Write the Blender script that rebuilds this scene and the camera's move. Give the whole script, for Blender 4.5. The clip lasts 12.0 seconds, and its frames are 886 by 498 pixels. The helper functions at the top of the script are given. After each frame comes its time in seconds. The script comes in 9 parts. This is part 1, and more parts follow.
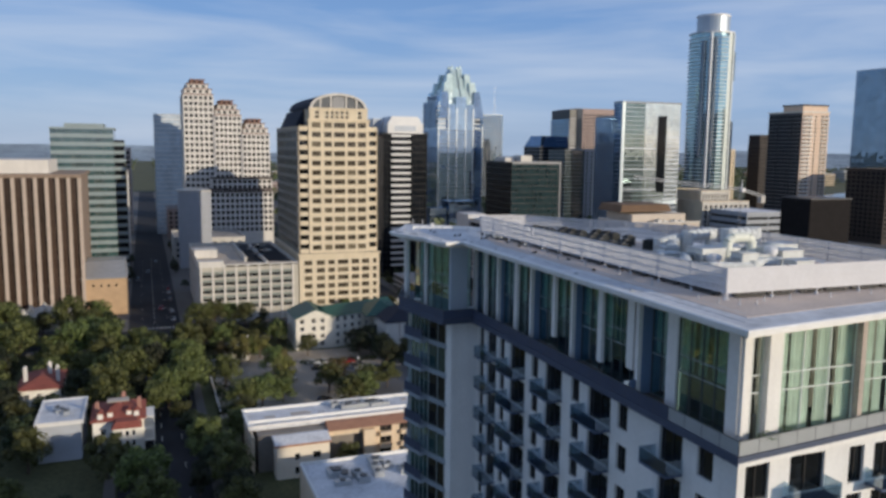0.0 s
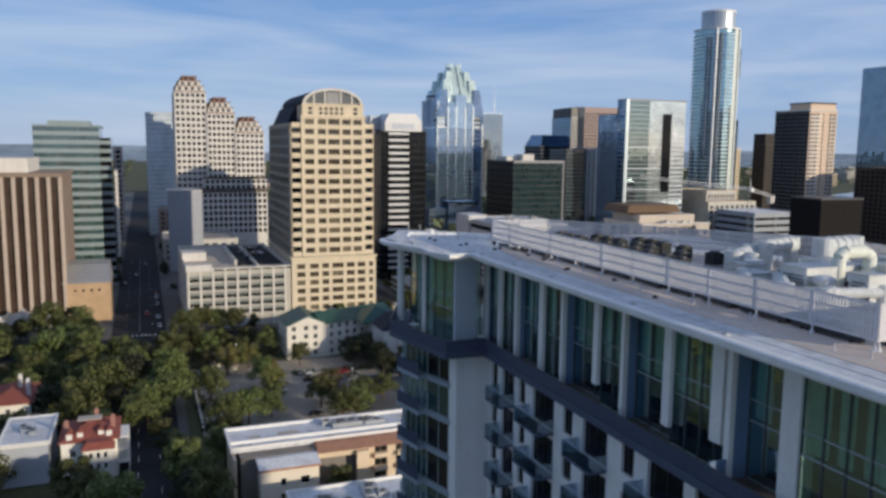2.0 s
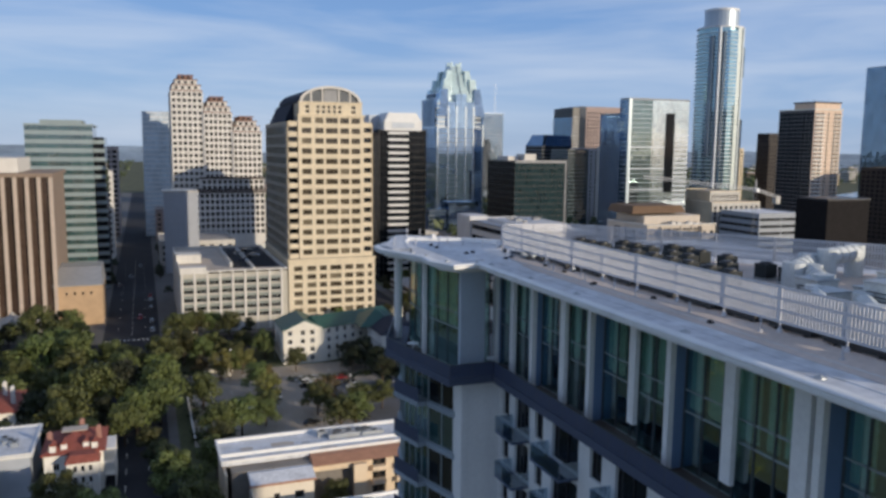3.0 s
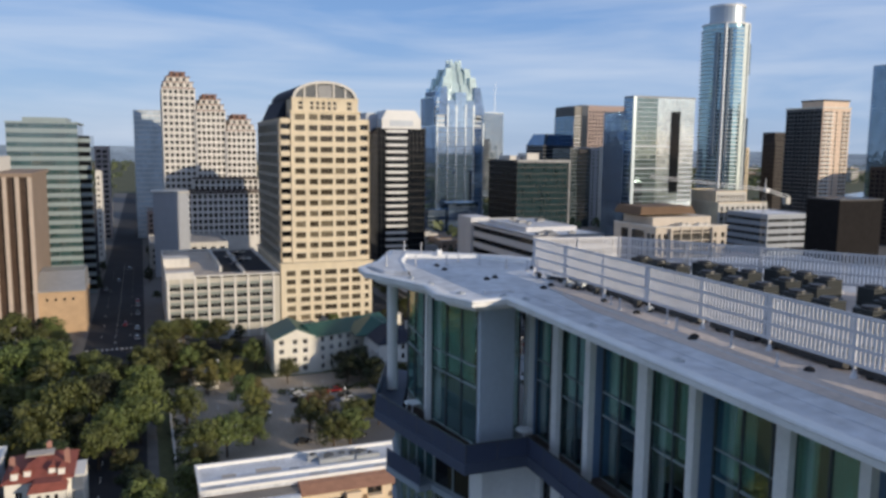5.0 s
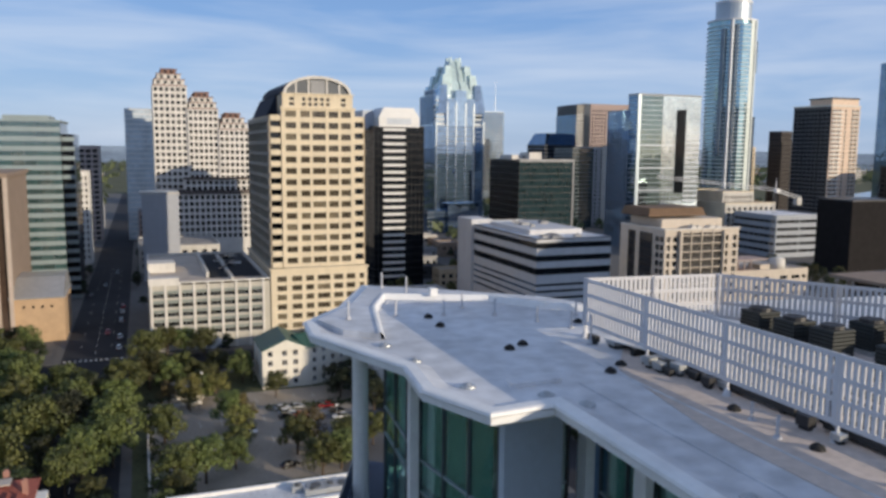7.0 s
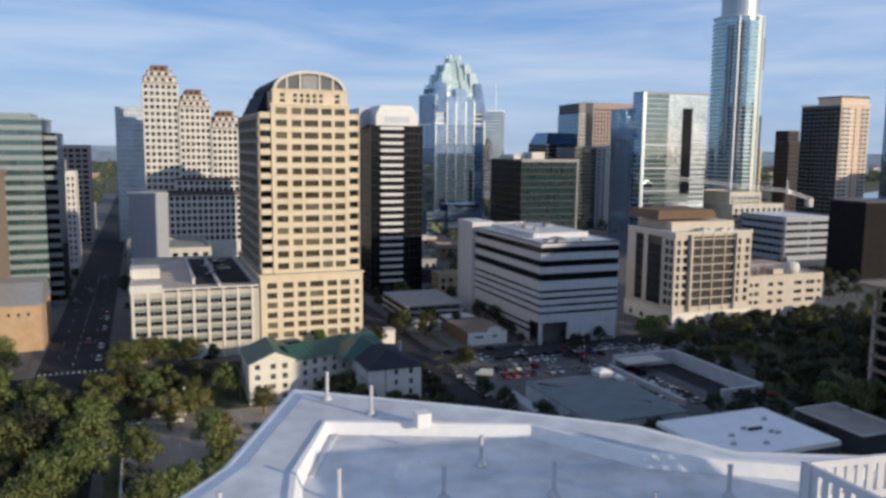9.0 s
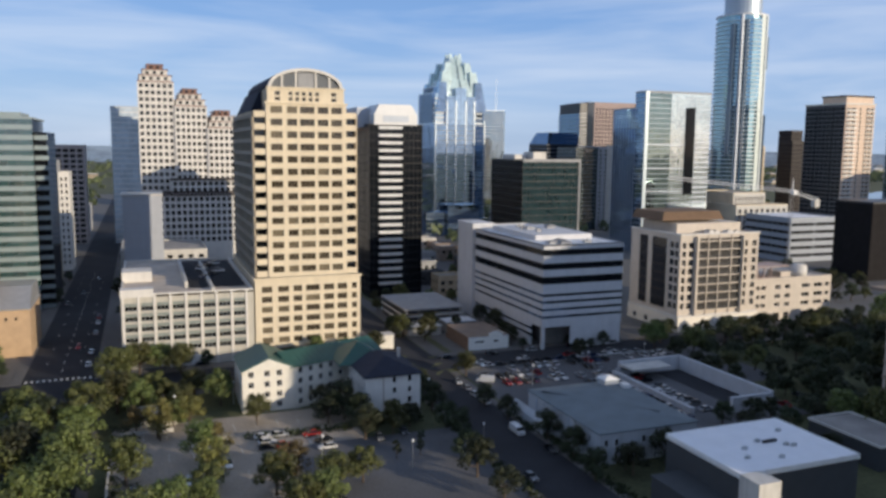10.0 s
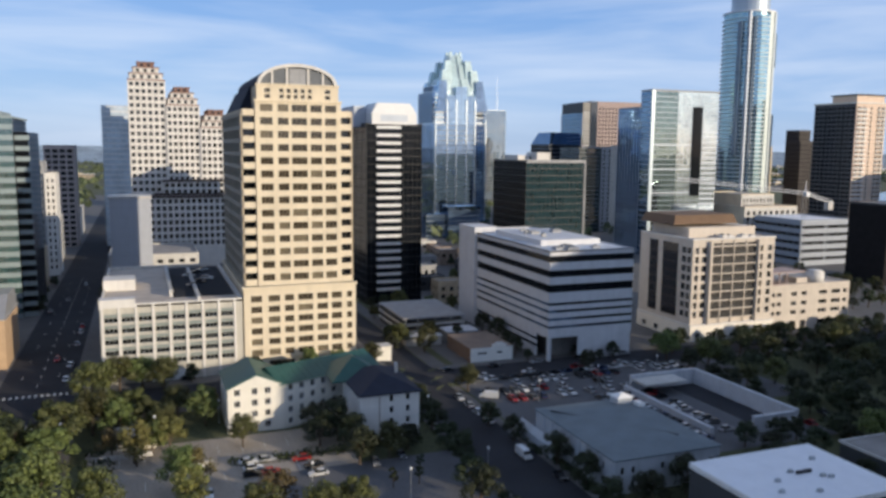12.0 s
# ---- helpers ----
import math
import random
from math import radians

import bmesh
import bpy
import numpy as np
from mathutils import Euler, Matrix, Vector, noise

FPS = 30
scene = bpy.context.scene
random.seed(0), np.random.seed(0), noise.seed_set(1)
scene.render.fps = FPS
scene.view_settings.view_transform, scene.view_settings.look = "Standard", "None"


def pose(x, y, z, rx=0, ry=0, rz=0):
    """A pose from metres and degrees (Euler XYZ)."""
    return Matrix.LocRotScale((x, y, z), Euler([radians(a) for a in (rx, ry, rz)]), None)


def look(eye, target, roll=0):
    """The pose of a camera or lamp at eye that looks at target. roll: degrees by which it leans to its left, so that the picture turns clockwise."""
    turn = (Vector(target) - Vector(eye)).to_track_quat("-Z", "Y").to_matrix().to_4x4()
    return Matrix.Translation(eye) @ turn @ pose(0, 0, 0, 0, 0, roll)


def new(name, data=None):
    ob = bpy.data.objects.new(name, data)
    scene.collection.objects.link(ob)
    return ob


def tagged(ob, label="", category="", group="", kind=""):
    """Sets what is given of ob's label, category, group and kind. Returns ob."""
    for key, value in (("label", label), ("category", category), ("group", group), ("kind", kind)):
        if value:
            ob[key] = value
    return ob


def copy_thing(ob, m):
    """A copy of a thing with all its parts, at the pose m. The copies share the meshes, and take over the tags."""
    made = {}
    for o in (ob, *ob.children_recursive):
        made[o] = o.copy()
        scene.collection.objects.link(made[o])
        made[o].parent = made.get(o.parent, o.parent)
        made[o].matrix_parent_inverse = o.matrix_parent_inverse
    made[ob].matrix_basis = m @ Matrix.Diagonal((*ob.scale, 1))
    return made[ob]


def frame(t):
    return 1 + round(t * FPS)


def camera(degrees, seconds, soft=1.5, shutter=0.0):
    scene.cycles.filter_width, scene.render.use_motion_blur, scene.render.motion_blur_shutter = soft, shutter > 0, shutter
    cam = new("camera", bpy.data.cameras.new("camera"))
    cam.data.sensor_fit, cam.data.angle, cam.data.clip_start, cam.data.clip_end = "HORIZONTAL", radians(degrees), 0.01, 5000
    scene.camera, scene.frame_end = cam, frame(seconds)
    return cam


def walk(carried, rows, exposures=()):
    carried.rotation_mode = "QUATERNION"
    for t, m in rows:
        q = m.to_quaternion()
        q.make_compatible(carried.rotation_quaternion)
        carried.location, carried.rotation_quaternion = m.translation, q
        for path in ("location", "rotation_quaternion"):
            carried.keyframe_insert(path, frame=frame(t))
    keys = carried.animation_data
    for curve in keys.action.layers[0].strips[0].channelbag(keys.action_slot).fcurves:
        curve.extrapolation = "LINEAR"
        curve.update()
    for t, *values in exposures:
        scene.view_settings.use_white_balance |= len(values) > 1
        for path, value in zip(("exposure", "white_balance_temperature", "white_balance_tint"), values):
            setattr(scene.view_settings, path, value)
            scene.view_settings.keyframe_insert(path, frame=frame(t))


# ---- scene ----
cam = camera(58.8, 12.0, soft=3.1)
METRES, EYE, TILT, LEAN, TURN = 95.0, 77.0, 0.0, 0.0, -20.8
ROWS = [
    (0.0, 0.0, 0.0, 0.0, 0.08, -7.4, -0.65),
    (0.5, -0.0003, 0.0432, -0.0035, 0.07, -7.4, -0.64),
    (1.0, -0.0013, 0.0862, -0.0062, 0.04, -7.39, -0.65),
    (1.5, -0.0022, 0.1265, -0.0087, 0.03, -7.4, -0.64),
    (2.0, -0.0031, 0.1695, -0.0112, 0.0, -7.38, -0.63),
    (2.5, -0.0039, 0.2119, -0.0137, 0.0, -7.36, -0.61),
    (3.0, -0.0054, 0.2544, -0.0161, 0.0, -7.35, -0.61),
    (5.0, -0.0118, 0.4195, -0.0245, -0.09, -7.33, -0.58),
    (5.5, -0.0122, 0.4618, -0.0261, -0.1, -7.33, -0.57),
    (6.0, -0.0121, 0.5035, -0.0273, -0.11, -7.34, -0.55),
    (6.5, -0.0111, 0.5459, -0.0288, -0.12, -7.34, -0.56),
    (7.0, -0.0097, 0.5881, -0.0299, -0.11, -7.33, -0.55),
    (9.0, -0.0093, 0.7546, -0.0323, -0.14, -7.34, -0.57),
    (9.5, -0.0088, 0.7948, -0.0331, -0.14, -7.34, -0.56),
    (10.0, -0.0089, 0.835, -0.0338, -0.15, -7.33, -0.56),
    (10.5, -0.008, 0.875, -0.0337, -0.14, -7.32, -0.56),
    (11.0, -0.008, 0.915, -0.0331, -0.13, -7.34, -0.56),
    (11.5, -0.0087, 0.9563, -0.0333, -0.14, -7.32, -0.54),
    (12.0, -0.0102, 0.9989, -0.0326, -0.15, -7.32, -0.54),
]
walk(cam, [(t, pose(0, 0, EYE, TILT, LEAN, TURN) @ pose(METRES * x, METRES * y, METRES * z, 90 + pitch, roll, yaw)) for t, x, y, z, yaw, pitch, roll in ROWS],
     exposures=((0.0, -0.07, 6530, 10), (3.0, 0.02, 6590, 10), (7.0, 0.13, 6730, 10), (9.5, 0.17, 6680, 10), (12.0, 0.30, 6600, 10)))

# ---- light ----
SUN_DIR = Vector((-0.70, 1.0, -0.27)).normalized()   # the way the sunlight travels
world = bpy.data.worlds.new("sky")
scene.world = world
world.use_nodes = True
wn, wl = world.node_tree.nodes, world.node_tree.links
sky = wn.new("ShaderNodeTexSky")
sky.sky_type, sky.sun_disc = "NISHITA", False
sky.sun_elevation = math.asin(-SUN_DIR.z)
sky.sun_rotation = math.atan2(-SUN_DIR.x, -SUN_DIR.y)
sky.altitude, sky.air_density, sky.dust_density, sky.ozone_density = 150, 1.0, 0.6, 2.0
# clear blue overhead, paler haze low down, thin streaks of high cloud
co = wn.new("ShaderNodeTexCoord")
sep = wn.new("ShaderNodeSeparateXYZ")
wl.new(co.outputs["Generated"], sep.inputs[0])
grad = wn.new("ShaderNodeValToRGB")
stops = ((0.0, (3.4, 4.8, 7.2)), (0.05, (2.8, 4.4, 7.4)), (0.16, (1.75, 3.4, 6.9)), (0.30, (1.5, 2.6, 5.2)), (1.0, (0.95, 1.55, 3.1)))
while len(grad.color_ramp.elements) < len(stops):
    grad.color_ramp.elements.new(0.5)
for e, (pos, c) in zip(grad.color_ramp.elements, stops):
    e.position, e.color = pos, (*[v / 8 for v in c], 1)
gs = wn.new("ShaderNodeVectorMath")
gs.operation = "SCALE"
gs.inputs["Scale"].default_value = 8.0
wl.new(sep.outputs["Z"], grad.inputs["Fac"])
wl.new(grad.outputs["Color"], gs.inputs[0])
base = wn.new("ShaderNodeMixRGB")
base.inputs["Fac"].default_value = 0.80
wl.new(sky.outputs["Color"], base.inputs["Color1"])
wl.new(gs.outputs[0], base.inputs["Color2"])
mp = wn.new("ShaderNodeMapping")
mp.inputs["Rotation"].default_value = (0.05, 0.12, 0.5)
mp.inputs["Scale"].default_value = (1.3, 1.7, 13.0)
ns = wn.new("ShaderNodeTexNoise")
ns.inputs["Scale"].default_value, ns.inputs["Detail"].default_value = 1.5, 7.0
ns.inputs["Roughness"].default_value, ns.inputs["Distortion"].default_value = 0.55, 0.5
rp = wn.new("ShaderNodeValToRGB")
rp.color_ramp.elements[0].position, rp.color_ramp.elements[0].color = 0.40, (0, 0, 0, 1)
rp.color_ramp.elements[1].position, rp.color_ramp.elements[1].color = 0.80, (0.70, 0.70, 0.70, 1)
mx = wn.new("ShaderNodeMixRGB")
mx.inputs["Color2"].default_value = (6.3, 7.0, 8.2, 1)
wl.new(co.outputs["Generated"], mp.inputs["Vector"])
wl.new(mp.outputs["Vector"], ns.inputs["Vector"])
wl.new(ns.outputs["Fac"], rp.inputs["Fac"])
wl.new(rp.outputs["Color"], mx.inputs["Fac"])
wl.new(base.outputs["Color"], mx.inputs["Color1"])
wl.new(mx.outputs["Color"], wn["Background"].inputs["Color"])
wn["Background"].inputs["Strength"].default_value = 0.105
sun = new("sun", bpy.data.lights.new("sun", "SUN"))
sun.data.energy, sun.data.angle, sun.data.color = 3.5, radians(0.53), (1.0, 0.87, 0.69)
sun.matrix_world = look((0, 0, 200), Vector((0, 0, 200)) + SUN_DIR)
scene.view_settings.exposure = 0.0

# ---- materials ----
MATS = {}


def mat(name, col, rough=0.8, var=0.18, scale=0.35, fine=6.0, bump=0.15, metal=0.0, ior=1.5, rnd=0.0, stain=0.0):
    """A surface with broad and fine variation in metres, fine relief, and a shade for each object."""
    if name in MATS:
        return MATS[name]
    m = bpy.data.materials.new(name)
    m.use_nodes = True
    n, l = m.node_tree.nodes, m.node_tree.links
    p = n["Principled BSDF"]
    geo = n.new("ShaderNodeNewGeometry")
    a, b = n.new("ShaderNodeTexNoise"), n.new("ShaderNodeTexNoise")
    a.inputs["Scale"].default_value, b.inputs["Scale"].default_value = scale, fine
    a.inputs["Detail"].default_value, b.inputs["Detail"].default_value = 5, 4
    l.new(geo.outputs["Position"], a.inputs["Vector"])
    l.new(geo.outputs["Position"], b.inputs["Vector"])
    add = n.new("ShaderNodeMath")
    add.operation = "ADD"
    l.new(a.outputs["Fac"], add.inputs[0])
    l.new(b.outputs["Fac"], add.inputs[1])
    mr = n.new("ShaderNodeMapRange")
    mr.inputs["From Min"].default_value, mr.inputs["From Max"].default_value = 0.7, 1.3
    mr.inputs["To Min"].default_value, mr.inputs["To Max"].default_value = 1 - var, 1 + var
    l.new(add.outputs[0], mr.inputs["Value"])
    val = mr.outputs[0]
    if rnd:
        oi = n.new("ShaderNodeObjectInfo")
        r2 = n.new("ShaderNodeMapRange")
        r2.inputs["To Min"].default_value, r2.inputs["To Max"].default_value = 1 - rnd, 1 + rnd
        l.new(oi.outputs["Random"], r2.inputs["Value"])
        mu = n.new("ShaderNodeMath")
        mu.operation = "MULTIPLY"
        l.new(val, mu.inputs[0])
        l.new(r2.outputs[0], mu.inputs[1])
        val = mu.outputs[0]
    vm = n.new("ShaderNodeVectorMath")
    vm.operation = "SCALE"
    vm.inputs[0].default_value = col
    l.new(val, vm.inputs["Scale"])
    out = vm.outputs[0]
    if stain:
        # rain streaks and dirt: noise drawn out downwards
        ms = n.new("ShaderNodeMapping")
        ms.inputs["Scale"].default_value = (0.9, 0.9, 0.05)
        c = n.new("ShaderNodeTexNoise")
        c.inputs["Scale"].default_value, c.inputs["Detail"].default_value = 1.0, 4
        l.new(geo.outputs["Position"], ms.inputs["Vector"])
        l.new(ms.outputs["Vector"], c.inputs["Vector"])
        r3 = n.new("ShaderNodeMapRange")
        r3.inputs["From Min"].default_value, r3.inputs["From Max"].default_value = 0.45, 0.75
        r3.inputs["To Min"].default_value, r3.inputs["To Max"].default_value = 1.0, 1 - stain
        l.new(c.outputs["Fac"], r3.inputs["Value"])
        v2 = n.new("ShaderNodeVectorMath")
        v2.operation = "SCALE"
        l.new(out, v2.inputs[0])
        l.new(r3.outputs[0], v2.inputs["Scale"])
        out = v2.outputs[0]
    l.new(out, p.inputs["Base Color"])
    p.inputs["Roughness"].default_value, p.inputs["Metallic"].default_value, p.inputs["IOR"].default_value = rough, metal, ior
    if bump:
        bp = n.new("ShaderNodeBump")
        bp.inputs["Strength"].default_value, bp.inputs["Distance"].default_value = bump, 0.02
        l.new(b.outputs["Fac"], bp.inputs["Height"])
        l.new(bp.outputs["Normal"], p.inputs["Normal"])
    MATS[name] = m
    return m


def glassmat(name, col, rough=0.06, ior=2.0, wave=0.25, rnd=0.25, metal=0.0):
    """Coated window glass of a facade: dark body, mirror gloss, panes slightly out of true."""
    if name in MATS:
        return MATS[name]
    m = mat(name, col, rough, 0.25, 0.12, 0.5, 0.0, metal, ior, rnd)
    n, l = m.node_tree.nodes, m.node_tree.links
    t = n.new("ShaderNodeTexNoise")
    t.inputs["Scale"].default_value, t.inputs["Detail"].default_value = 0.45, 2
    g = n.new("ShaderNodeNewGeometry")
    l.new(g.outputs["Position"], t.inputs["Vector"])
    bp = n.new("ShaderNodeBump")
    bp.inputs["Strength"].default_value, bp.inputs["Distance"].default_value = wave, 0.08
    l.new(t.outputs["Fac"], bp.inputs["Height"])
    l.new(bp.outputs["Normal"], n["Principled BSDF"].inputs["Normal"])
    return m


def clearglass(name, tint, gloss):
    """A clear pane: seen through, with a mirror coat."""
    if name in MATS:
        return MATS[name]
    m = bpy.data.materials.new(name)
    m.use_nodes = True
    n, l = m.node_tree.nodes, m.node_tree.links
    n.remove(n["Principled BSDF"])
    tr, gl, mixs = n.new("ShaderNodeBsdfTransparent"), n.new("ShaderNodeBsdfGlossy"), n.new("ShaderNodeMixShader")
    tr.inputs["Color"].default_value = (*tint, 1)
    gl.inputs["Roughness"].default_value = 0.02
    gl.inputs["Color"].default_value = (0.9, 0.95, 0.95, 1)
    mixs.inputs[0].default_value = gloss
    l.new(tr.outputs[0], mixs.inputs[1])
    l.new(gl.outputs[0], mixs.inputs[2])
    l.new(mixs.outputs[0], n["Material Output"].inputs["Surface"])
    MATS[name] = m
    return m


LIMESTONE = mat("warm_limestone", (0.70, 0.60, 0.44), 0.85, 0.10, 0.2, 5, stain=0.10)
# buff stone; on the cream tower's sides it stands for their shade
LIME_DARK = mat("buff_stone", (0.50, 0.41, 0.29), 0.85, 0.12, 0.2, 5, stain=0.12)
WHITE_STONE = mat("white_stone", (0.67, 0.64, 0.59), 0.85, 0.10, 0.2, 4, stain=0.10)
WHITE_CONC = mat("pale_concrete", (0.55, 0.53, 0.49), 0.9, 0.14, 0.3, 4, stain=0.18)
GREY_CONC = mat("grey_concrete", (0.34, 0.34, 0.34), 0.9, 0.16, 0.3, 4, stain=0.18)
BROWN_CONC = mat("brown_concrete", (0.28, 0.21, 0.16), 0.9, 0.14, 0.3, 4, stain=0.15)
PALE_FIN = mat("pale_fin_stone", (0.50, 0.41, 0.34), 0.85, 0.1, 0.3, 4, stain=0.1)
TAN_BRICK = mat("tan_brick", (0.48, 0.33, 0.20), 0.9, 0.14, 0.4, 5)
DARK_STONE = mat("dark_granite", (0.035, 0.036, 0.04), 0.4, 0.2, 0.3, 4)
DARK_BROWN = mat("dark_brown_cladding", (0.032, 0.024, 0.022), 0.7, 0.2, 0.3, 4)
RED_BRICK = mat("red_granite", (0.37, 0.285, 0.26), 0.8, 0.14, 0.3, 4)
WHITE_PAINT = mat("white_painted_wall", (0.80, 0.79, 0.76), 0.7, 0.07, 0.4, 5, stain=0.08)
GREY_PANEL = mat("grey_metal_panel", (0.40, 0.44, 0.50), 0.5, 0.08, 0.4, 4, metal=0.2)
WHITE_METAL = mat("white_painted_metal", (0.70, 0.70, 0.70), 0.45, 0.06, 0.5, 5)
GREY_METAL = mat("galvanised_metal", (0.45, 0.47, 0.48), 0.4, 0.15, 1.2, 9, metal=0.6)
ROOF_WHITE = mat("white_roof_membrane", (0.62, 0.63, 0.65), 0.65, 0.26, 0.22, 1.6)
ROOF_GREY = mat("grey_gravel_roof", (0.30, 0.28, 0.26), 0.95, 0.25, 0.15, 3)
ROOF_TAN = mat("tan_roof_membrane", (0.50, 0.43, 0.36), 0.9, 0.2, 0.2, 3)
ROOF_GREEN = mat("green_metal_roof", (0.022, 0.088, 0.070), 0.45, 0.12, 0.5, 4)
ROOF_NAVY = mat("dark_slate_roof", (0.016, 0.020, 0.036), 0.9, 0.2, 0.5, 4)
ROOF_RED = mat("red_tile_roof", (0.25, 0.07, 0.05), 0.8, 0.25, 0.8, 6)
# asphalt and dark lot: street shade is put into the base colour
ASPHALT = mat("asphalt", (0.036, 0.037, 0.042), 0.9, 0.25, 0.08, 2, ior=1.25)
LOT_DARK = mat("shaded_lot_asphalt", (0.10, 0.10, 0.105), 0.9, 0.25, 0.06, 1.5)
ASPHALT_OLD = mat("worn_asphalt", (0.32, 0.275, 0.225), 0.9, 0.25, 0.06, 1.5)
# darker than bare concrete: shade between the blocks is in the colour
PAVING = mat("concrete_paving", (0.12, 0.115, 0.11), 0.9, 0.2, 0.2, 3)
PAINT_LINE = mat("road_paint", (0.62, 0.60, 0.54), 0.8, 0.2, 0.8, 6)
EARTH = mat("grass_and_earth", (0.075, 0.080, 0.035), 1.0, 0.4, 0.03, 0.8, 0.3)
# distance haze is put into the hills' pale blue base colour
HILL = mat("hazed_hill_woods", (0.26, 0.32, 0.37), 1.0, 0.35, 0.006, 0.05, 0)
WATER = mat("lake_water", (0.05, 0.09, 0.13), 0.12, 0.1, 0.02, 0.2, 0.05)
BARK = mat("bark", (0.09, 0.065, 0.045), 0.95, 0.3, 1.0, 9)
RUBBER = mat("black_rubber", (0.015, 0.015, 0.015), 0.8, 0.2, 2, 20)
BLACK_METAL = mat("black_metal", (0.02, 0.02, 0.022), 0.5, 0.2, 1, 9)
DARK_MULL = mat("dark_mullion", (0.10, 0.11, 0.12), 0.4, 0.1, 0.5, 5, metal=0.4)
INTERIOR = mat("dim_interior", (0.22, 0.20, 0.18), 0.9, 0.2, 0.4, 3)

G_DARK = glassmat("dark_window_glass", (0.012, 0.014, 0.016), 0.08, 1.6)
G_BROWN = glassmat("bronze_window_glass", (0.055, 0.045, 0.03), 0.1, 1.6)
G_BLUE = glassmat("blue_curtain_glass", (0.21, 0.31, 0.42), 0.04, 2.0, 0.03, 0.2, 0.95)
G_MIRROR = glassmat("green_mirror_glass", (0.27, 0.38, 0.39), 0.04, 2.0, 0.06, 0.3, 0.92)
G_DEEP = glassmat("deep_green_glass", (0.018, 0.042, 0.05), 0.06, 1.8, 0.1, 0.3, 0.1)
G_GREEN = glassmat("green_curtain_glass", (0.03, 0.075, 0.075), 0.08, 2.2)
G_TEAL = glassmat("sea_green_glass", (0.38, 0.55, 0.58), 0.10, 2.0, 0.10, 0.2, 0.75)
G_BLACK = glassmat("black_curtain_glass", (0.008, 0.010, 0.013), 0.05, 1.28)
G_BLIND = glassmat("glass_over_blinds", (0.15, 0.125, 0.085), 0.15, 1.5)
G_CLEAR = clearglass("clear_pane", (0.86, 0.93, 0.90), 0.10)
G_SIDE = clearglass("tinted_pane", (0.70, 0.90, 0.86), 0.30)
G_BALC = clearglass("blue_balustrade_glass", (0.64, 0.73, 0.80), 0.20)
G_RAIL = mat("blue_mesh_balustrade", (0.06, 0.078, 0.135), 0.5, 0.12, 0.8, 30, 0.3, 0.2)
CURTAIN = mat("pale_green_curtain", (0.72, 0.78, 0.71), 0.9, 0.12, 0.8, 5)

# ---- builders ----
ORG = {}


def bm_new():
    return bmesh.new()


def box(bm, x0, x1, y0, y1, z0, z1, M=None, mi=0):
    v = [Vector((x, y, z)) for z in (z0, z1) for x, y in ((x0, y0), (x1, y0), (x1, y1), (x0, y1))]
    if M is not None:
        v = [M @ p for p in v]
    v = [bm.verts.new(p) for p in v]
    for f in ((3, 2, 1, 0), (4, 5, 6, 7), (0, 1, 5, 4), (1, 2, 6, 5), (2, 3, 7, 6), (3, 0, 4, 7)):
        bm.faces.new([v[i] for i in f]).material_index = mi


def prism(bm, pts, z0, z1, M=None, mi=0, top=None):
    """An upright prism on a plan outline (anticlockwise); top: outline of the upper end, where it differs."""
    M = M or Matrix()
    lo = [bm.verts.new(M @ Vector((x, y, z0))) for x, y in pts]
    hi = [bm.verts.new(M @ Vector((x, y, z1))) for x, y in (top or pts)]
    n = len(pts)
    bm.faces.new(lo[::-1]).material_index = mi
    bm.faces.new(hi).material_index = mi
    for i in range(n):
        bm.faces.new((lo[i], lo[(i + 1) % n], hi[(i + 1) % n], hi[i])).material_index = mi


def cyl(bm, x, y, z0, z1, r0, r1=None, seg=10, M=None, mi=0):
    r1 = r0 if r1 is None else r1
    ring = [(math.cos(2 * math.pi * i / seg), math.sin(2 * math.pi * i / seg)) for i in range(seg)]
    prism(bm, [(x + r0 * c, y + r0 * s) for c, s in ring], z0, z1, M, mi, [(x + r1 * c, y + r1 * s) for c, s in ring])


def rod(bm, a, b, r0, r1=None, seg=6, mi=0):
    a, b = Vector(a), Vector(b)
    q = (b - a).to_track_quat("Z", "Y").to_matrix().to_4x4()
    cyl(bm, 0, 0, 0, (b - a).length, r0, r1, seg, Matrix.Translation(a) @ q, mi)


def thing(name, x, y, z, label, category, group="", kind=""):
    ob = new(name)
    ob.location = (x, y, z)
    ob.empty_display_size = 0.5
    ORG[ob] = Vector((x, y, z))
    return tagged(ob, label, category, group, kind)


def mesh_of(name, bm, mats, smooth=False):
    me = bpy.data.meshes.new(name)
    bmesh.ops.recalc_face_normals(bm, faces=bm.faces)
    bm.to_mesh(me)
    bm.free()
    for m in mats if isinstance(mats, (list, tuple)) else (mats,):
        me.materials.append(m)
    if smooth:
        me.shade_smooth()
    return me


def part(name, bm, material, parent, label="", smooth=False, kind=""):
    """One mesh under a thing or a part; the bmesh is in world metres."""
    ob = new(name, mesh_of(name, bm, material, smooth))
    ob.parent = parent
    ob.matrix_basis = Matrix.Translation(-ORG[parent])
    ORG[ob] = Vector((0, 0, 0))
    return tagged(ob, label, kind=kind)


def place(name, me, parent, M, label=""):
    """A repeat of a shared mesh under a parent, at a world pose."""
    ob = new(name, me)
    ob.parent = parent
    ob.matrix_basis = Matrix.Translation(-ORG[parent]) @ M
    return tagged(ob, label)


def solid(name, bm, material, label, category, kind="", group=""):
    ob = new(name, mesh_of(name, bm, material))
    return tagged(ob, label, category, group, kind)


def front(x, y):
    return Matrix.Translation((x, y, 0))


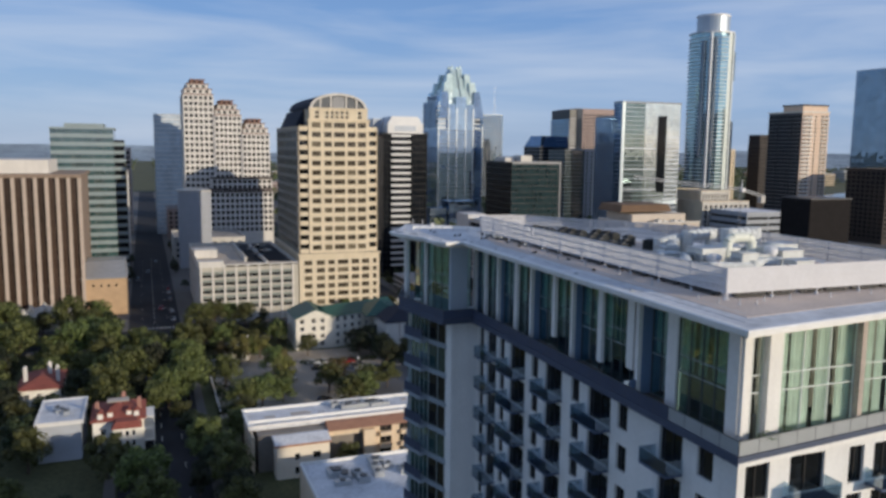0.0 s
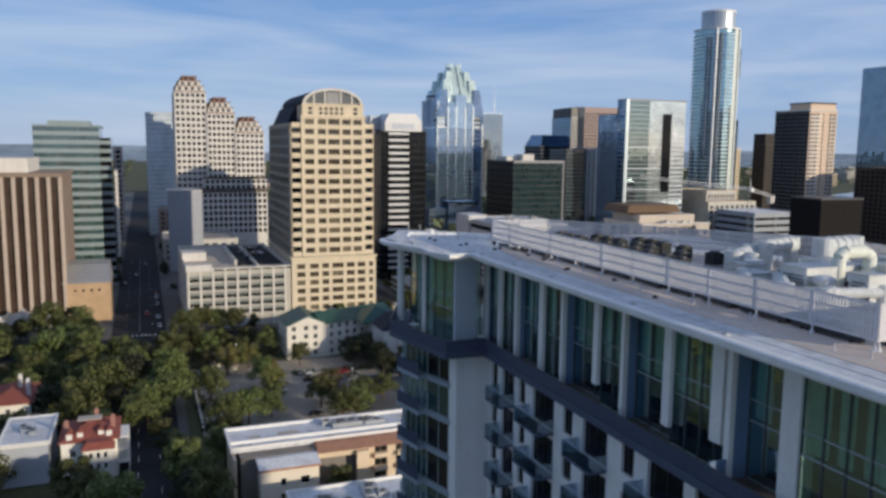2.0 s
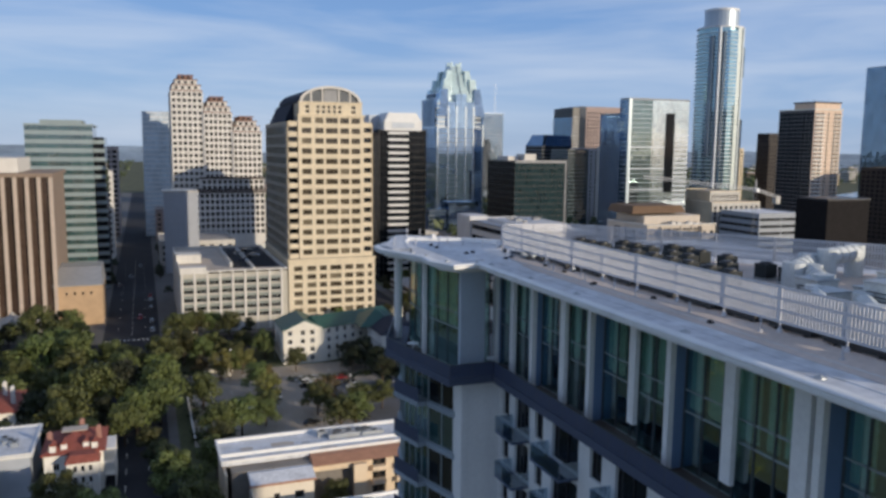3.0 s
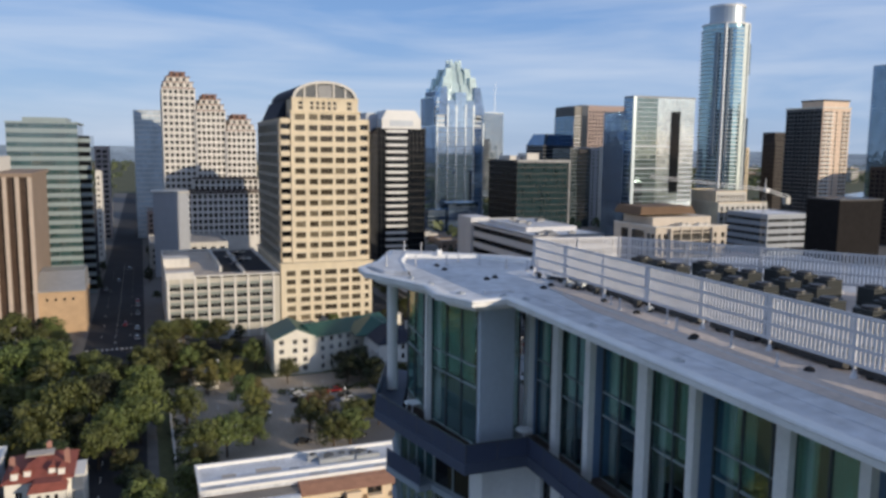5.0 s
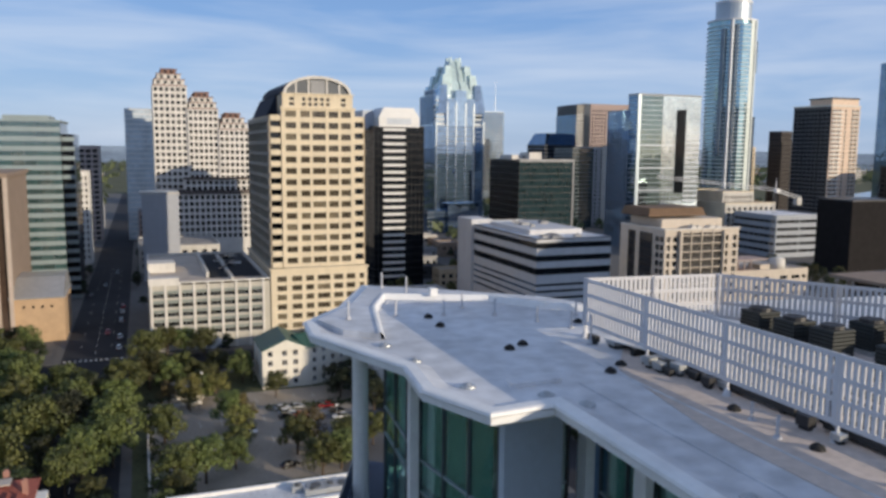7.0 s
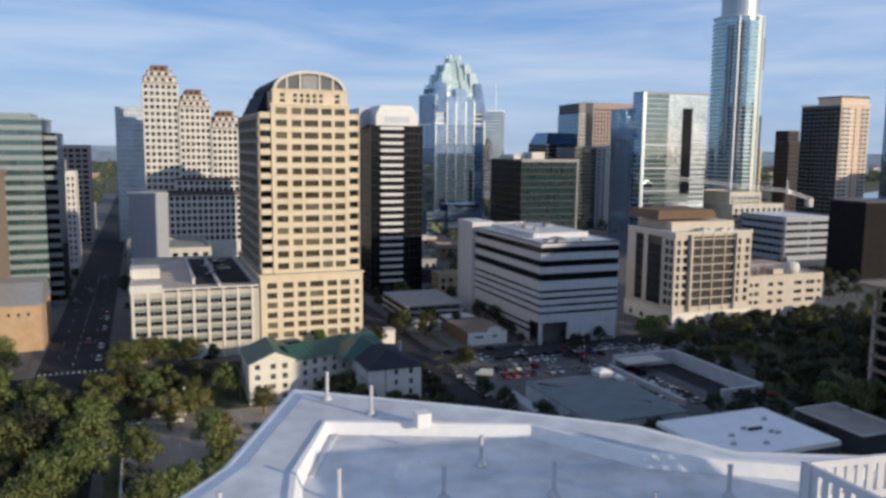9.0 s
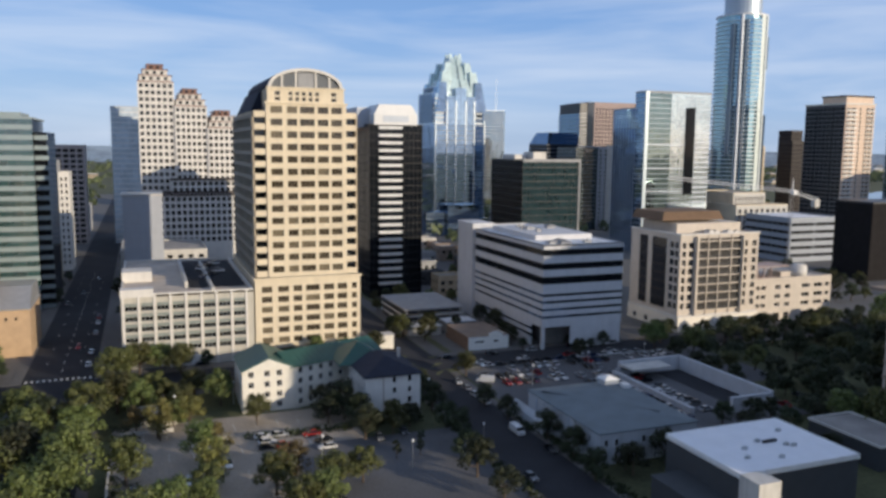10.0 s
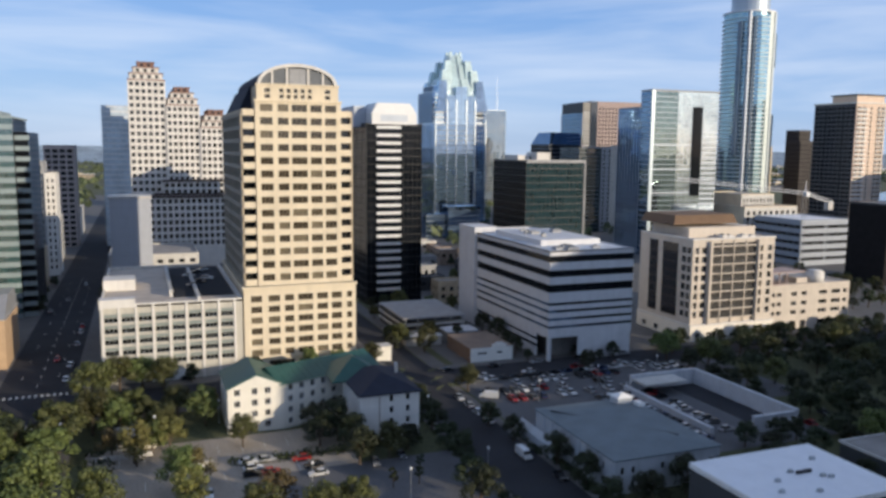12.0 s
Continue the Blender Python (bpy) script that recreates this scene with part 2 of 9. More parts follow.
def left(x, y):
    return Matrix.Translation((x, y, 0)) @ Matrix.Rotation(-math.pi / 2, 4, "Z")


def right(x, y):
    return Matrix.Translation((x, y, 0)) @ Matrix.Rotation(math.pi / 2, 4, "Z")


def back(x, y):
    return Matrix.Translation((x, y, 0)) @ Matrix.Rotation(math.pi, 4, "Z")


def even(a, b, n, frac, first=0.5):
    """n openings between a and b, each taking that share of its bay."""
    p = (b - a) / n
    return [(a + p * i + p * (1 - frac) * first, a + p * i + p * (1 - frac) * first + p * frac) for i in range(n)]


WIN = {}


def window_mesh(w, h, frame_m, glass_m, mull, fr=0.09):
    """One window: a frame with recessed panes, all one skin."""
    key = (round(w, 2), round(h, 2), frame_m.name, glass_m.name, mull)
    if key not in WIN:
        bm = bm_new()
        xs = [0.0]
        for i in range(mull + 1):
            xs += [(w - fr) * i / (mull + 1) + fr, (w - fr) * (i + 1) / (mull + 1)]
        xs.append(w)
        zs = [0.0, fr, h - fr, h]
        pts = {}

        def at(x, y, z):
            k = (round(x, 4), round(y, 4), round(z, 4))
            if k not in pts:
                pts[k] = bm.verts.new((x, y, z))
            return pts[k]
        for i in range(len(xs) - 1):
            for j in range(3):
                q = [(xs[i], zs[j]), (xs[i + 1], zs[j]), (xs[i + 1], zs[j + 1]), (xs[i], zs[j + 1])]
                if i % 2 == 1 and j == 1:
                    bm.faces.new([at(x, 0.10, z) for x, z in q]).material_index = 1
                    for k in range(4):
                        (x, z), (u, v) = q[k], q[(k + 1) % 4]
                        bm.faces.new((at(x, 0.03, z), at(u, 0.03, v), at(u, 0.10, v), at(x, 0.10, z)))
                else:
                    bm.faces.new([at(x, 0.03, z) for x, z in q])
        WIN[key] = mesh_of("window", bm, [frame_m, glass_m])
    return WIN[key]


def facade(b, M, W, z0, z1, cols, rows, wall, frame_m=None, glass_m=None, th=0.5, mull=1, singles=True, name="wall", inset=0.25, label="", blinds=0.0):
    """A wall with real openings, in a facade's own plane (u along, y inwards), with a window in each opening."""
    frame_m, glass_m = frame_m or BLACK_METAL, glass_m or G_DARK
    us = sorted({0.0, W} | {v for c in cols for v in c})
    zs = sorted({z0, z1} | {v for r in rows for v in r})
    gaps = {(a, p) for a, _ in cols for p, _ in rows}
    bm = bm_new()
    pts = {}

    def at(i, k, y):
        if (i, k, y) not in pts:
            pts[i, k, y] = bm.verts.new(M @ Vector((us[i], y, zs[k])))
        return pts[i, k, y]

    def full(i, k):
        return 0 <= i < len(us) - 1 and 0 <= k < len(zs) - 1 and (us[i], zs[k]) not in gaps
    for i in range(len(us) - 1):
        for k in range(len(zs) - 1):
            if not full(i, k):
                continue
            q = ((i, k), (i + 1, k), (i + 1, k + 1), (i, k + 1))
            bm.faces.new([at(*p, 0.0) for p in q])
            bm.faces.new([at(*p, th) for p in q[::-1]])
            for (p, r), (di, dk) in zip(zip(q, q[1:] + q[:1]), ((0, -1), (1, 0), (0, 1), (-1, 0))):
                if not full(i + di, k + dk):
                    bm.faces.new((at(*r, 0.0), at(*p, 0.0), at(*p, th), at(*r, th)))
    w = part(name, bm, wall, b, label)
    chance = random.Random(len(cols) * 31 + len(rows))
    if singles:
        for a, c in cols:
            for p, q in rows:
                g = G_BLIND if blinds and chance.random() < blinds else glass_m
                place("window", window_mesh(c - a, q - p, frame_m, g, mull), b, M @ Matrix.Translation((a, inset, p)))
    else:
        bm = bm_new()
        for a, c in cols:
            for p, q in rows:
                box(bm, a, c, inset, inset + 0.06, p, q, M, 1)
                for i in range(mull):
                    s = a + (c - a) * (i + 1) / (mull + 1)
                    box(bm, s - 0.06, s + 0.06, inset - 0.06, inset - 0.002, p, q, M)
        part("window_field", bm, [frame_m, glass_m], b, kind="stuff")
    return w


def core(b, x0, x1, y0, y1, z0, z1, m, name="body", inset=0.6):
    bm = bm_new()
    box(bm, x0 + inset, x1 - inset, y0 + inset, y1 - inset, z0, z1 - 0.3)
    return part(name, bm, m, b)


def roof_slab(b, x0, x1, y0, y1, z, m, par=0.9, pm=None, th=0.4):
    """A flat roof with a parapet round it."""
    bm = bm_new()
    box(bm, x0 + th, x1 - th, y0 + th, y1 - th, z - 0.3, z)
    r = part("roof", bm, m, b)
    if par:
        bm = bm_new()
        box(bm, x0, x1, y0, y0 + th, z - 0.02, z + par)
        box(bm, x0, x1, y1 - th, y1, z - 0.02, z + par)
        box(bm, x0, x0 + th, y0 + th, y1 - th, z - 0.02, z + par)
        box(bm, x1 - th, x1, y0 + th, y1 - th, z - 0.02, z + par)
        part("parapet", bm, pm or WHITE_CONC, b)
    return r


def plain_sides(b, x0, x1, y0, y1, z0, z1, m, sides="rb", th=0.5, name="wall"):
    spans = {"f": (x0, x1, y0, y0 + th), "l": (x0, x0 + th, y0 + th + 0.002, y1 - 0.002), "r": (x1 - th, x1, y0 + th + 0.002, y1 - 0.002), "b": (x0 + 0.002, x1 - 0.002, y1 - th, y1)}
    for s in sides:
        bm = bm_new()
        box(bm, *spans[s], z0, z1)
        part(name, bm, m, b)


def roof_units(b, x0, x1, y0, y1, z, n, seed, m=None, hmax=2.5):
    """Machine housings on a roof, each with a fan cowl."""
    rnd = random.Random(seed)
    for i in range(n):
        w, d, h = rnd.uniform(1.5, 4.0), rnd.uniform(1.5, 4.0), rnd.uniform(0.9, hmax)
        x, y = rnd.uniform(x0, max(x0 + 0.1, x1 - w)), rnd.uniform(y0, max(y0 + 0.1, y1 - d))
        bm = bm_new()
        prism(bm, [(x, y), (x + w, y), (x + w, y + d), (x, y + d)], z, z + h, top=[(x + 0.08, y + 0.08), (x + w - 0.08, y + 0.08), (x + w - 0.08, y + d - 0.08), (x + 0.08, y + d - 0.08)])
        u = part("roof_unit", bm, m or GREY_METAL, b)
        bm = bm_new()
        cyl(bm, x + w / 2, y + d / 2, z + h, z + h + 0.3, min(w, d) * 0.3, seg=10)
        part("fan_cowl", bm, DARK_MULL, u)


def smooth(t):
    t = max(0.0, min(1.0, t))
    return t * t * (3 - 2 * t)


def gz(x, y):
    """Height of the ground: a low rise towards the downtown blocks."""
    return 3.0 * smooth((y - 296) / 36) * smooth((128 - x) / 26)

# ---- downtown buildings ----
def curtain(b, M, W, z0, z1, pw, ph, glass, mull=None, fin=0.10, band=0.35, sp=None, seed=1, tilt=0.006):
    """A glass curtain wall: panes a little out of true, mullions, and a spandrel band at each floor."""
    rnd = random.Random(seed)
    nx, nz = max(1, round(W / pw)), max(1, round((z1 - z0) / ph))
    px, pz = W / nx, (z1 - z0) / nz
    bm = bm_new()
    for i in range(nx):
        for k in range(nz):
            a, c = rnd.uniform(-tilt, tilt), rnd.uniform(-tilt, tilt)
            q = [(i * px, k * pz), ((i + 1) * px, k * pz), ((i + 1) * px, (k + 1) * pz), (i * px, (k + 1) * pz)]
            bm.faces.new([bm.verts.new(M @ Vector((u, 0.02 + a * (u - (i + .5) * px) + c * (z - (k + .5) * pz), z0 + z))) for u, z in q])
    me = bpy.data.meshes.new("glazing")
    bm.to_mesh(me)
    bm.free()
    me.materials.append(glass)
    place("glazing", me, b, Matrix())["kind"] = "stuff"
    bm = bm_new()
    for i in range(nx + 1):
        box(bm, i * px - fin / 2, i * px + fin / 2, -0.12, 0.012, z0, z1, M)
    part("mullion_grid", bm, mull or GREY_METAL, b, kind="stuff")
    bm = bm_new()
    for k in range(nz + 1):
        box(bm, 0, W, -0.08, 0.010, z0 + k * pz - band / 2, z0 + k * pz + band / 2, M)
    part("floor_banding", bm, sp or mull or GREY_METAL, b, kind="stuff")


def glass_block(b, x0, x1, y0, y1, z0, z1, pw, ph, glass, mull=None, band=0.35, sp=None, seed=1, sides="fl", fin=0.1):
    core(b, x0, x1, y0, y1, z0, z1 + 0.3, G_BLACK, "body", 0.15)
    if "f" in sides:
        curtain(b, front(x0, y0), x1 - x0, z0, z1, pw, ph, glass, mull, fin, band, sp, seed)
    if "l" in sides:
        curtain(b, left(x0, y1), y1 - y0, z0, z1, pw, ph, glass, mull, fin, band, sp, seed + 1)
    if "r" in sides:
        curtain(b, right(x1, y0), y1 - y0, z0, z1, pw, ph, glass, mull, fin, band, sp, seed + 2)
    bm = bm_new()
    box(bm, x0 - 0.12, x1 + 0.12, y0 - 0.12, y1 + 0.12, z1, z1 + 0.5)
    part("roof", bm, mull or GREY_METAL, b)


def yellow_tower():
    b = thing("office_tower", 79.5, 336, 3, "cream limestone office tower with arched glazed top and podium", "office building")
    # podium
    x0, x1, y0, y1 = 61.4, 97.2, 336.0, 400.0
    core(b, x0, x1, y0, y1, 2, 29.6, INTERIOR, "podium_body", 0.7)
    rows = [(z, z + 2.05) for z in (8.0, 11.5, 15.0, 18.5, 21.9, 25.3)]
    cols = [(2.2, 5.6), (7.6, 11.2), (12.7, 15.6), (17.0, 21.7), (23.1, 26.6), (27.8, 31.2), (32.9, 34.6)]
    facade(b, front(x0, y0), x1 - x0, 2, 29.6, cols, [(3.4, 6.3)] + rows, LIMESTONE, mat("tan_window_frame", (0.27, 0.215, 0.15), 0.8), G_BROWN, 0.6, 2, inset=0.42, name="podium_wall", blinds=0.25)
    # side and back walls take the darker stone, shade put into its colour
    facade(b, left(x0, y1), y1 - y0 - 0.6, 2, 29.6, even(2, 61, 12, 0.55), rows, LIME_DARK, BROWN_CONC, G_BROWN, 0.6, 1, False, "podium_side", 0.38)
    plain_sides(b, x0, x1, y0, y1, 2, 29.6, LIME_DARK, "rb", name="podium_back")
    bm = bm_new()
    for z, o in ((29.6, 0.45), (7.2, 0.25)):
        box(bm, x0 - o, x1 + o, y0 - o, y0 + 0.6, z, z + 0.7)
        box(bm, x0 - o, x0 + 0.6, y0 + 0.602, y1 + o, z, z + 0.7)
    part("cornice", bm, LIMESTONE, b)
    roof_slab(b, x0, x1, y0, y1, 29.7, ROOF_GREY, 0.6, LIMESTONE)
    # shaft with notched corners
    fx0, fx1, fy, ny = 66.2, 93.0, 337.6, 338.9
    ox0, ox1, oy1 = 61.9, 97.0, 396.0
    top, n = 87.6, 14
    pz = (top - 30.6) / n
    core(b, fx0, fx1, fy, oy1, 30, top, INTERIOR, "shaft_body", 0.7)
    core(b, ox0, ox1, ny, oy1, 30, top - 3.5, INTERIOR, "corner_body", 1.8)
    rows = [(31.7 + pz * i, 31.7 + pz * i + 2.2) for i in range(n)]
    cols = [(1.5, 5.3), (6.9, 10.2), (11.2, 16.0), (17.1, 20.7), (21.7, 25.3)]
    facade(b, front(fx0, fy), fx1 - fx0, 30.3, top, cols, rows, LIMESTONE, mat("tan_window_frame", (0.27, 0.215, 0.15), 0.8), G_BROWN, 0.6, 2, inset=0.42, blinds=0.25)
    # flank stone darker than the front: its shade is in the colour
    facade(b, left(ox0, oy1), oy1 - ny - 0.6, 30.3, top - 3.3, even(1.0, 54.0, 9, 0.86), [(p - 0.3, q + 0.3) for p, q in rows[:-1]], mat("shaded_flank_stone", (0.30, 0.27, 0.22), 0.85, 0.12, 0.2, 5, stain=0.12), LIME_DARK, G_DARK, 0.6, 2, False, "side_wall", 0.36)
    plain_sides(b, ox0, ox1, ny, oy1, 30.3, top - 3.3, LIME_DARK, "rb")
    # return walls of the projecting bay and corner loggias with a solid balustrade at each floor
    bm = bm_new()
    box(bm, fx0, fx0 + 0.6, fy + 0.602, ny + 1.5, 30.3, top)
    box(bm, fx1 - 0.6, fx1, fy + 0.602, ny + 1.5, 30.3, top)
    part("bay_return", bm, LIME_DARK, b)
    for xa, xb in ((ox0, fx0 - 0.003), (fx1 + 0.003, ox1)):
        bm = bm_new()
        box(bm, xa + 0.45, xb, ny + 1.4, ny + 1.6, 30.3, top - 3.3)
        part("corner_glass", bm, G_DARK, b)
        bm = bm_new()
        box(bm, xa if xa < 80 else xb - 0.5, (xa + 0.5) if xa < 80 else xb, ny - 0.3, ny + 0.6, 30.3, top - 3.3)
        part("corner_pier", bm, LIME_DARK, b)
    bal = bm_new()
    box(bal, 0, 3.75, -0.75, -0.4, 0, 2.0)
    box(bal, 0, 3.75, -0.4, 1.4, 0, 0.3)
    me = mesh_of("balcony", bal, LIMESTONE)
    for xa in (ox0 + 0.5, fx1 + 0.02):
        for i in range(n):
            place("balcony", me, b, Matrix.Translation((xa, ny - 0.1, 30.3 + pz * i)) @ Matrix.Diagonal((0.99 if xa < 80 else 0.92, 1, 1, 1)))
    roof_slab(b, ox0, ox1, ny, oy1, top - 3.3, ROOF_GREY, 0.8, LIME_DARK)
    # attic with small square windows
    ax0, ax1 = 66.8, 92.4
    facade(b, front(ax0, fy + 0.5), ax1 - ax0, top, 92.6, [(2.4, 4.2), (7.0, 8.3), (9.2, 10.5), (11.4, 12.7), (13.6, 14.9), (15.8, 17.1), (21.2, 23.0)], [(88.6, 89.9), (90.4, 91.7)], LIMESTONE, WHITE_STONE, G_BROWN, 0.6, 0, True, "attic_wall", 0.3)
    bm = bm_new()
    box(bm, ax0, ax1, fy + 1.1, oy1 - 6, top - 0.3, 92.55)
    part("attic_body", bm, LIME_DARK, b)
    bm = bm_new()
    box(bm, fx0 - 0.4, fx1 + 0.4, fy - 0.35, fy + 0.9, top, top + 0.6)
    box(bm, ax0 - 0.3, ax1 + 0.3, fy + 0.2, fy + 1.1, 92.6, 93.1)
    part("attic_cornice", bm, LIMESTONE, b)
    # barrel vault with a glazed lunette
    cx, rx, rz, zb = (ax0 + ax1) / 2, 12.4, 6.3, 93.1
    arc = [(cx + rx * math.cos(math.pi * i / 24), zb + rz * math.sin(math.pi * i / 24)) for i in range(25)]
    inner = [(cx + (rx - 1.0) * math.cos(math.pi * i / 24), zb + (rz - 1.0) * math.sin(math.pi * i / 24)) for i in range(25)]
    bm = bm_new()

    def slab(pts, ya, yb):
        lo = [bm.verts.new((x, ya, z)) for x, z in pts]
        hi = [bm.verts.new((x, yb, z)) for x, z in pts]
        bm.faces.new(lo), bm.faces.new(hi[::-1])
        for i in range(len(pts)):
            bm.faces.new((lo[i], hi[i], hi[(i + 1) % len(pts)], lo[(i + 1) % len(pts)]))
    slab(arc, fy + 1.6, oy1 - 6)
    part("vault_roof", bm, ROOF_NAVY, b, "dark barrel vault roof", smooth=False)
    bm = bm_new()
    slab(inner, fy + 1.25, fy + 1.59)
    part("lunette_glass", bm, mat("grey_lunette_glass", (0.13, 0.14, 0.15), 0.75, 0.1, 0.3, 3, 0.0), b)
    bm = bm_new()
    for i in range(24):
        slab([arc[i], arc[i + 1], inner[i + 1], inner[i]], fy + 0.4, fy + 1.8)
    for u in (-8.2, -3.6, 3.0, 7.6):
        h = (rz - 0.6) * math.sqrt(1 - (u / (rx - 0.6)) ** 2)
        box(bm, cx + u, cx + u + 0.65, fy + 0.8, fy + 1.24, zb, zb + h)
    part("arch_rim", bm, WHITE_STONE, b)
    bm = bm_new()
    box(bm, cx - 2.6, cx + 2.6, fy + 0.9, fy + 1.22, zb, zb + 4.7)
    part("louvre_panel", bm, GREY_CONC, b)
    # lean-to roof along the side
    bm = bm_new()
    prism(bm, [(ox0 + 0.5, 350), (ax0, 350), (ax0, oy1 - 6), (ox0 + 0.5, oy1 - 6)], top - 3.3, 92.5, top=[(ax0 - 0.6, 350), (ax0, 350), (ax0, oy1 - 6), (ax0 - 0.6, oy1 - 6)])
    part("side_roof", bm, ROOF_NAVY, b)


def garage():
    b = thing("parking_garage", 39, 336.5, 3, "cream concrete parking garage with bands of dark openings", "parking garage")
    x0, x1, y0, y1, top = 20.0, 61.0, 336.5, 415.0, 26.6
    core(b, x0, x1, y0, y1, 2, top - 0.4, INTERIOR, "body", 1.2)
    n = 8
    rows = [(z, z + 1.5) for z in (8.2, 11.55, 14.9, 18.25, 21.6)]
    cols = even(0.3, x1 - x0 - 2.6, n, 0.80, 0.85)
    facade(b, front(x0, y0), x1 - x0, 2, top, cols, rows, mat("ivory_concrete", (0.50, 0.47, 0.40), 0.85, 0.10, 0.25, 4, stain=0.15), GREY_METAL, G_DARK, 0.7, 2, inset=0.45)
    facade(b, left(x0, y1), y1 - y0 - 0.7, 2, top, even(1, 77, 14, 0.8), rows, WHITE_CONC, GREY_METAL, G_DARK, 0.7, 1, False, "side_wall", 0.45)
    plain_sides(b, x0, x1, y0, y1, 2, top, WHITE_CONC, "rb")
    # upright ribs and grey-green spandrel panels
    for a, c in [(0, 0.3)] + cols:
        bm = bm_new()
        box(bm, c - 0.0, c + 0.75, -0.35, -0.003, 3, top + 0.2, front(x0, y0))
        part("rib", bm, WHITE_STONE, b)
    sp = mat("grey_green_spandrel", (0.22, 0.25, 0.23), 0.6, 0.12, 0.3, 4)
    for a, c in cols:
        for _, z1 in rows:
            bm = bm_new()
            box(bm, a + 0.06, c - 0.06, -0.05, -0.003, z1 + 0.1, z1 + 1.1, front(x0, y0))
            part("spandrel_panel", bm, sp, b)
    roof_slab(b, x0, x1, y0, y1, top - 0.6, ROOF_TAN, 1.1, WHITE_STONE)
    bm = bm_new()
    box(bm, x0 - 0.1, x0 + 9.8, y0 - 0.4, y0 + 4.0, top - 0.6, top + 2.0)
    part("stair_head", bm, WHITE_STONE, b)
    bm = bm_new()
    box(bm, x0 - 0.1, x0 + 9.8, y0 + 30, y0 + 40.0, top - 0.6, top + 3.0)
    part("stair_head", bm, WHITE_STONE, b)
    bm = bm_new()
    box(bm, x0 + 20, x0 + 21, y0 + 14, y0 + 70, top - 0.6, top + 1.6)
    part("deck_wall", bm, WHITE_CONC, b)
    bm = bm_new()
    box(bm, x0 + 28, x0 + 29, y0 + 5, y0 + 70, top - 0.6, top + 0.6)
    part("deck_wall", bm, WHITE_CONC, b)
    bm = bm_new()
    box(bm, x0 + 21, x1 - 1, y0 + 12, y1 - 1, top - 0.598, top - 0.55)
    part("upper_deck", bm, ASPHALT, b)
    bm = bm_new()
    box(bm, 34, 46, 335.6, 336.1, 3, 6.2)
    part("entrance_wall", bm, WHITE_PAINT, b)


def green_tower():
    b = thing("office_tower", -27, 446, 3, "green glass office tower with pale horizontal floor bands", "office building")
    x0, x1, y0, y1, top = -44.0, -14.2, 446.0, 490.0, 84.0
    core(b, x0, x1, y0, y1, 2, top, G_BLACK, "body", 0.3)
    core(b, x1 - 1, x1 + 5.2, y0 + 3.5, y1 - 4, 2, top - 5, G_BLACK, "wing_body", 0.3)
    sp = mat("sage_spandrel", (0.27, 0.33, 0.34), 0.5, 0.1, 0.2, 3)
    n = 19
    pz = (top - 3.0) / n
    for i in range(n):
        z = 3.0 + i * pz
        bm = bm_new()
        box(bm, x0, x1, y0, y0 + 0.4, z, z + 1.9)
        box(bm, x0, x0 + 0.4, y0 + 0.402, y1, z, z + 1.9)
        if z < top - 7:
            box(bm, x1 + 0.002, x1 + 5.3, y0 + 3.4, y0 + 3.8, z, z + 1.9)
        part("spandrel", bm, sp, b)
        for k in range(6):
            a = x0 + (x1 - x0) * k / 6
            place("window", window_mesh((x1 - x0) / 6 - 0.02, pz - 1.9, GREY_METAL, G_GREEN, 3, 0.06), b, Matrix.Translation((a + 0.01, y0 + 0.05, z + 1.9)))
    bm = bm_new()
    box(bm, x0 - 0.2, x1 + 0.2, y0 - 0.2, y1, top, top + 0.9)
    part("cornice", bm, sp, b)
    roof_slab(b, x0, x1, y0, y1, top + 0.9, ROOF_GREY, 0)
    bm = bm_new()
    box(bm, x0 + 6, x1 - 5, y0 + 8, y1 - 8, top + 0.9, top + 3.0)
    part("penthouse", bm, sp, b)


def striped_tower():
    b = thing("office_tower", -55, 364, 3, "brown office block with pale stone vertical fins", "office building")
    x0, x1, y0, y1, top = -92.0, -25.6, 364.0, 420.0, 63.6
    core(b, x0, x1, y0, y1, 2, top, DARK_STONE, "body", 0.5)
    n = 16
    p = (x1 - x0) / n
    fin = bm_new()
    box(fin, 0, 1.35, -0.9, 0.9, 3, top - 1.2)
    fm = mesh_of("fin", fin, PALE_FIN)
    for i in range(n + 1):
        place("fin", fm, b, Matrix.Translation((x0 + p * i - 0.7, y0, 0)))
    for i in range(n):
        bm = bm_new()
        box(bm, x0 + p * i + 0.66, x0 + p * (i + 1) - 0.71, y0 + 0.35, y0 + 0.5, 3, top - 1.2)
        part("window_strip", bm, glassmat("bronze_strip_glass", (0.06, 0.04, 0.03), 0.15, 1.6), b)
    bm = bm_new()
    box(bm, x0 - 0.9, x1 + 0.9, y0 - 0.95, y1 + 0.5, top - 1.2, top + 0.3)
    part("cornice", bm, BROWN_CONC, b)
    plain_sides(b, x0, x1, y0 + 1, y1, 2, top - 1.2, BROWN_CONC, "rb")
    bm = bm_new()
    box(bm, x0 + 8, -38, y0 + 10, y1 - 8, top + 0.3, top + 6.0)
    part("penthouse", bm, WHITE_STONE, b)


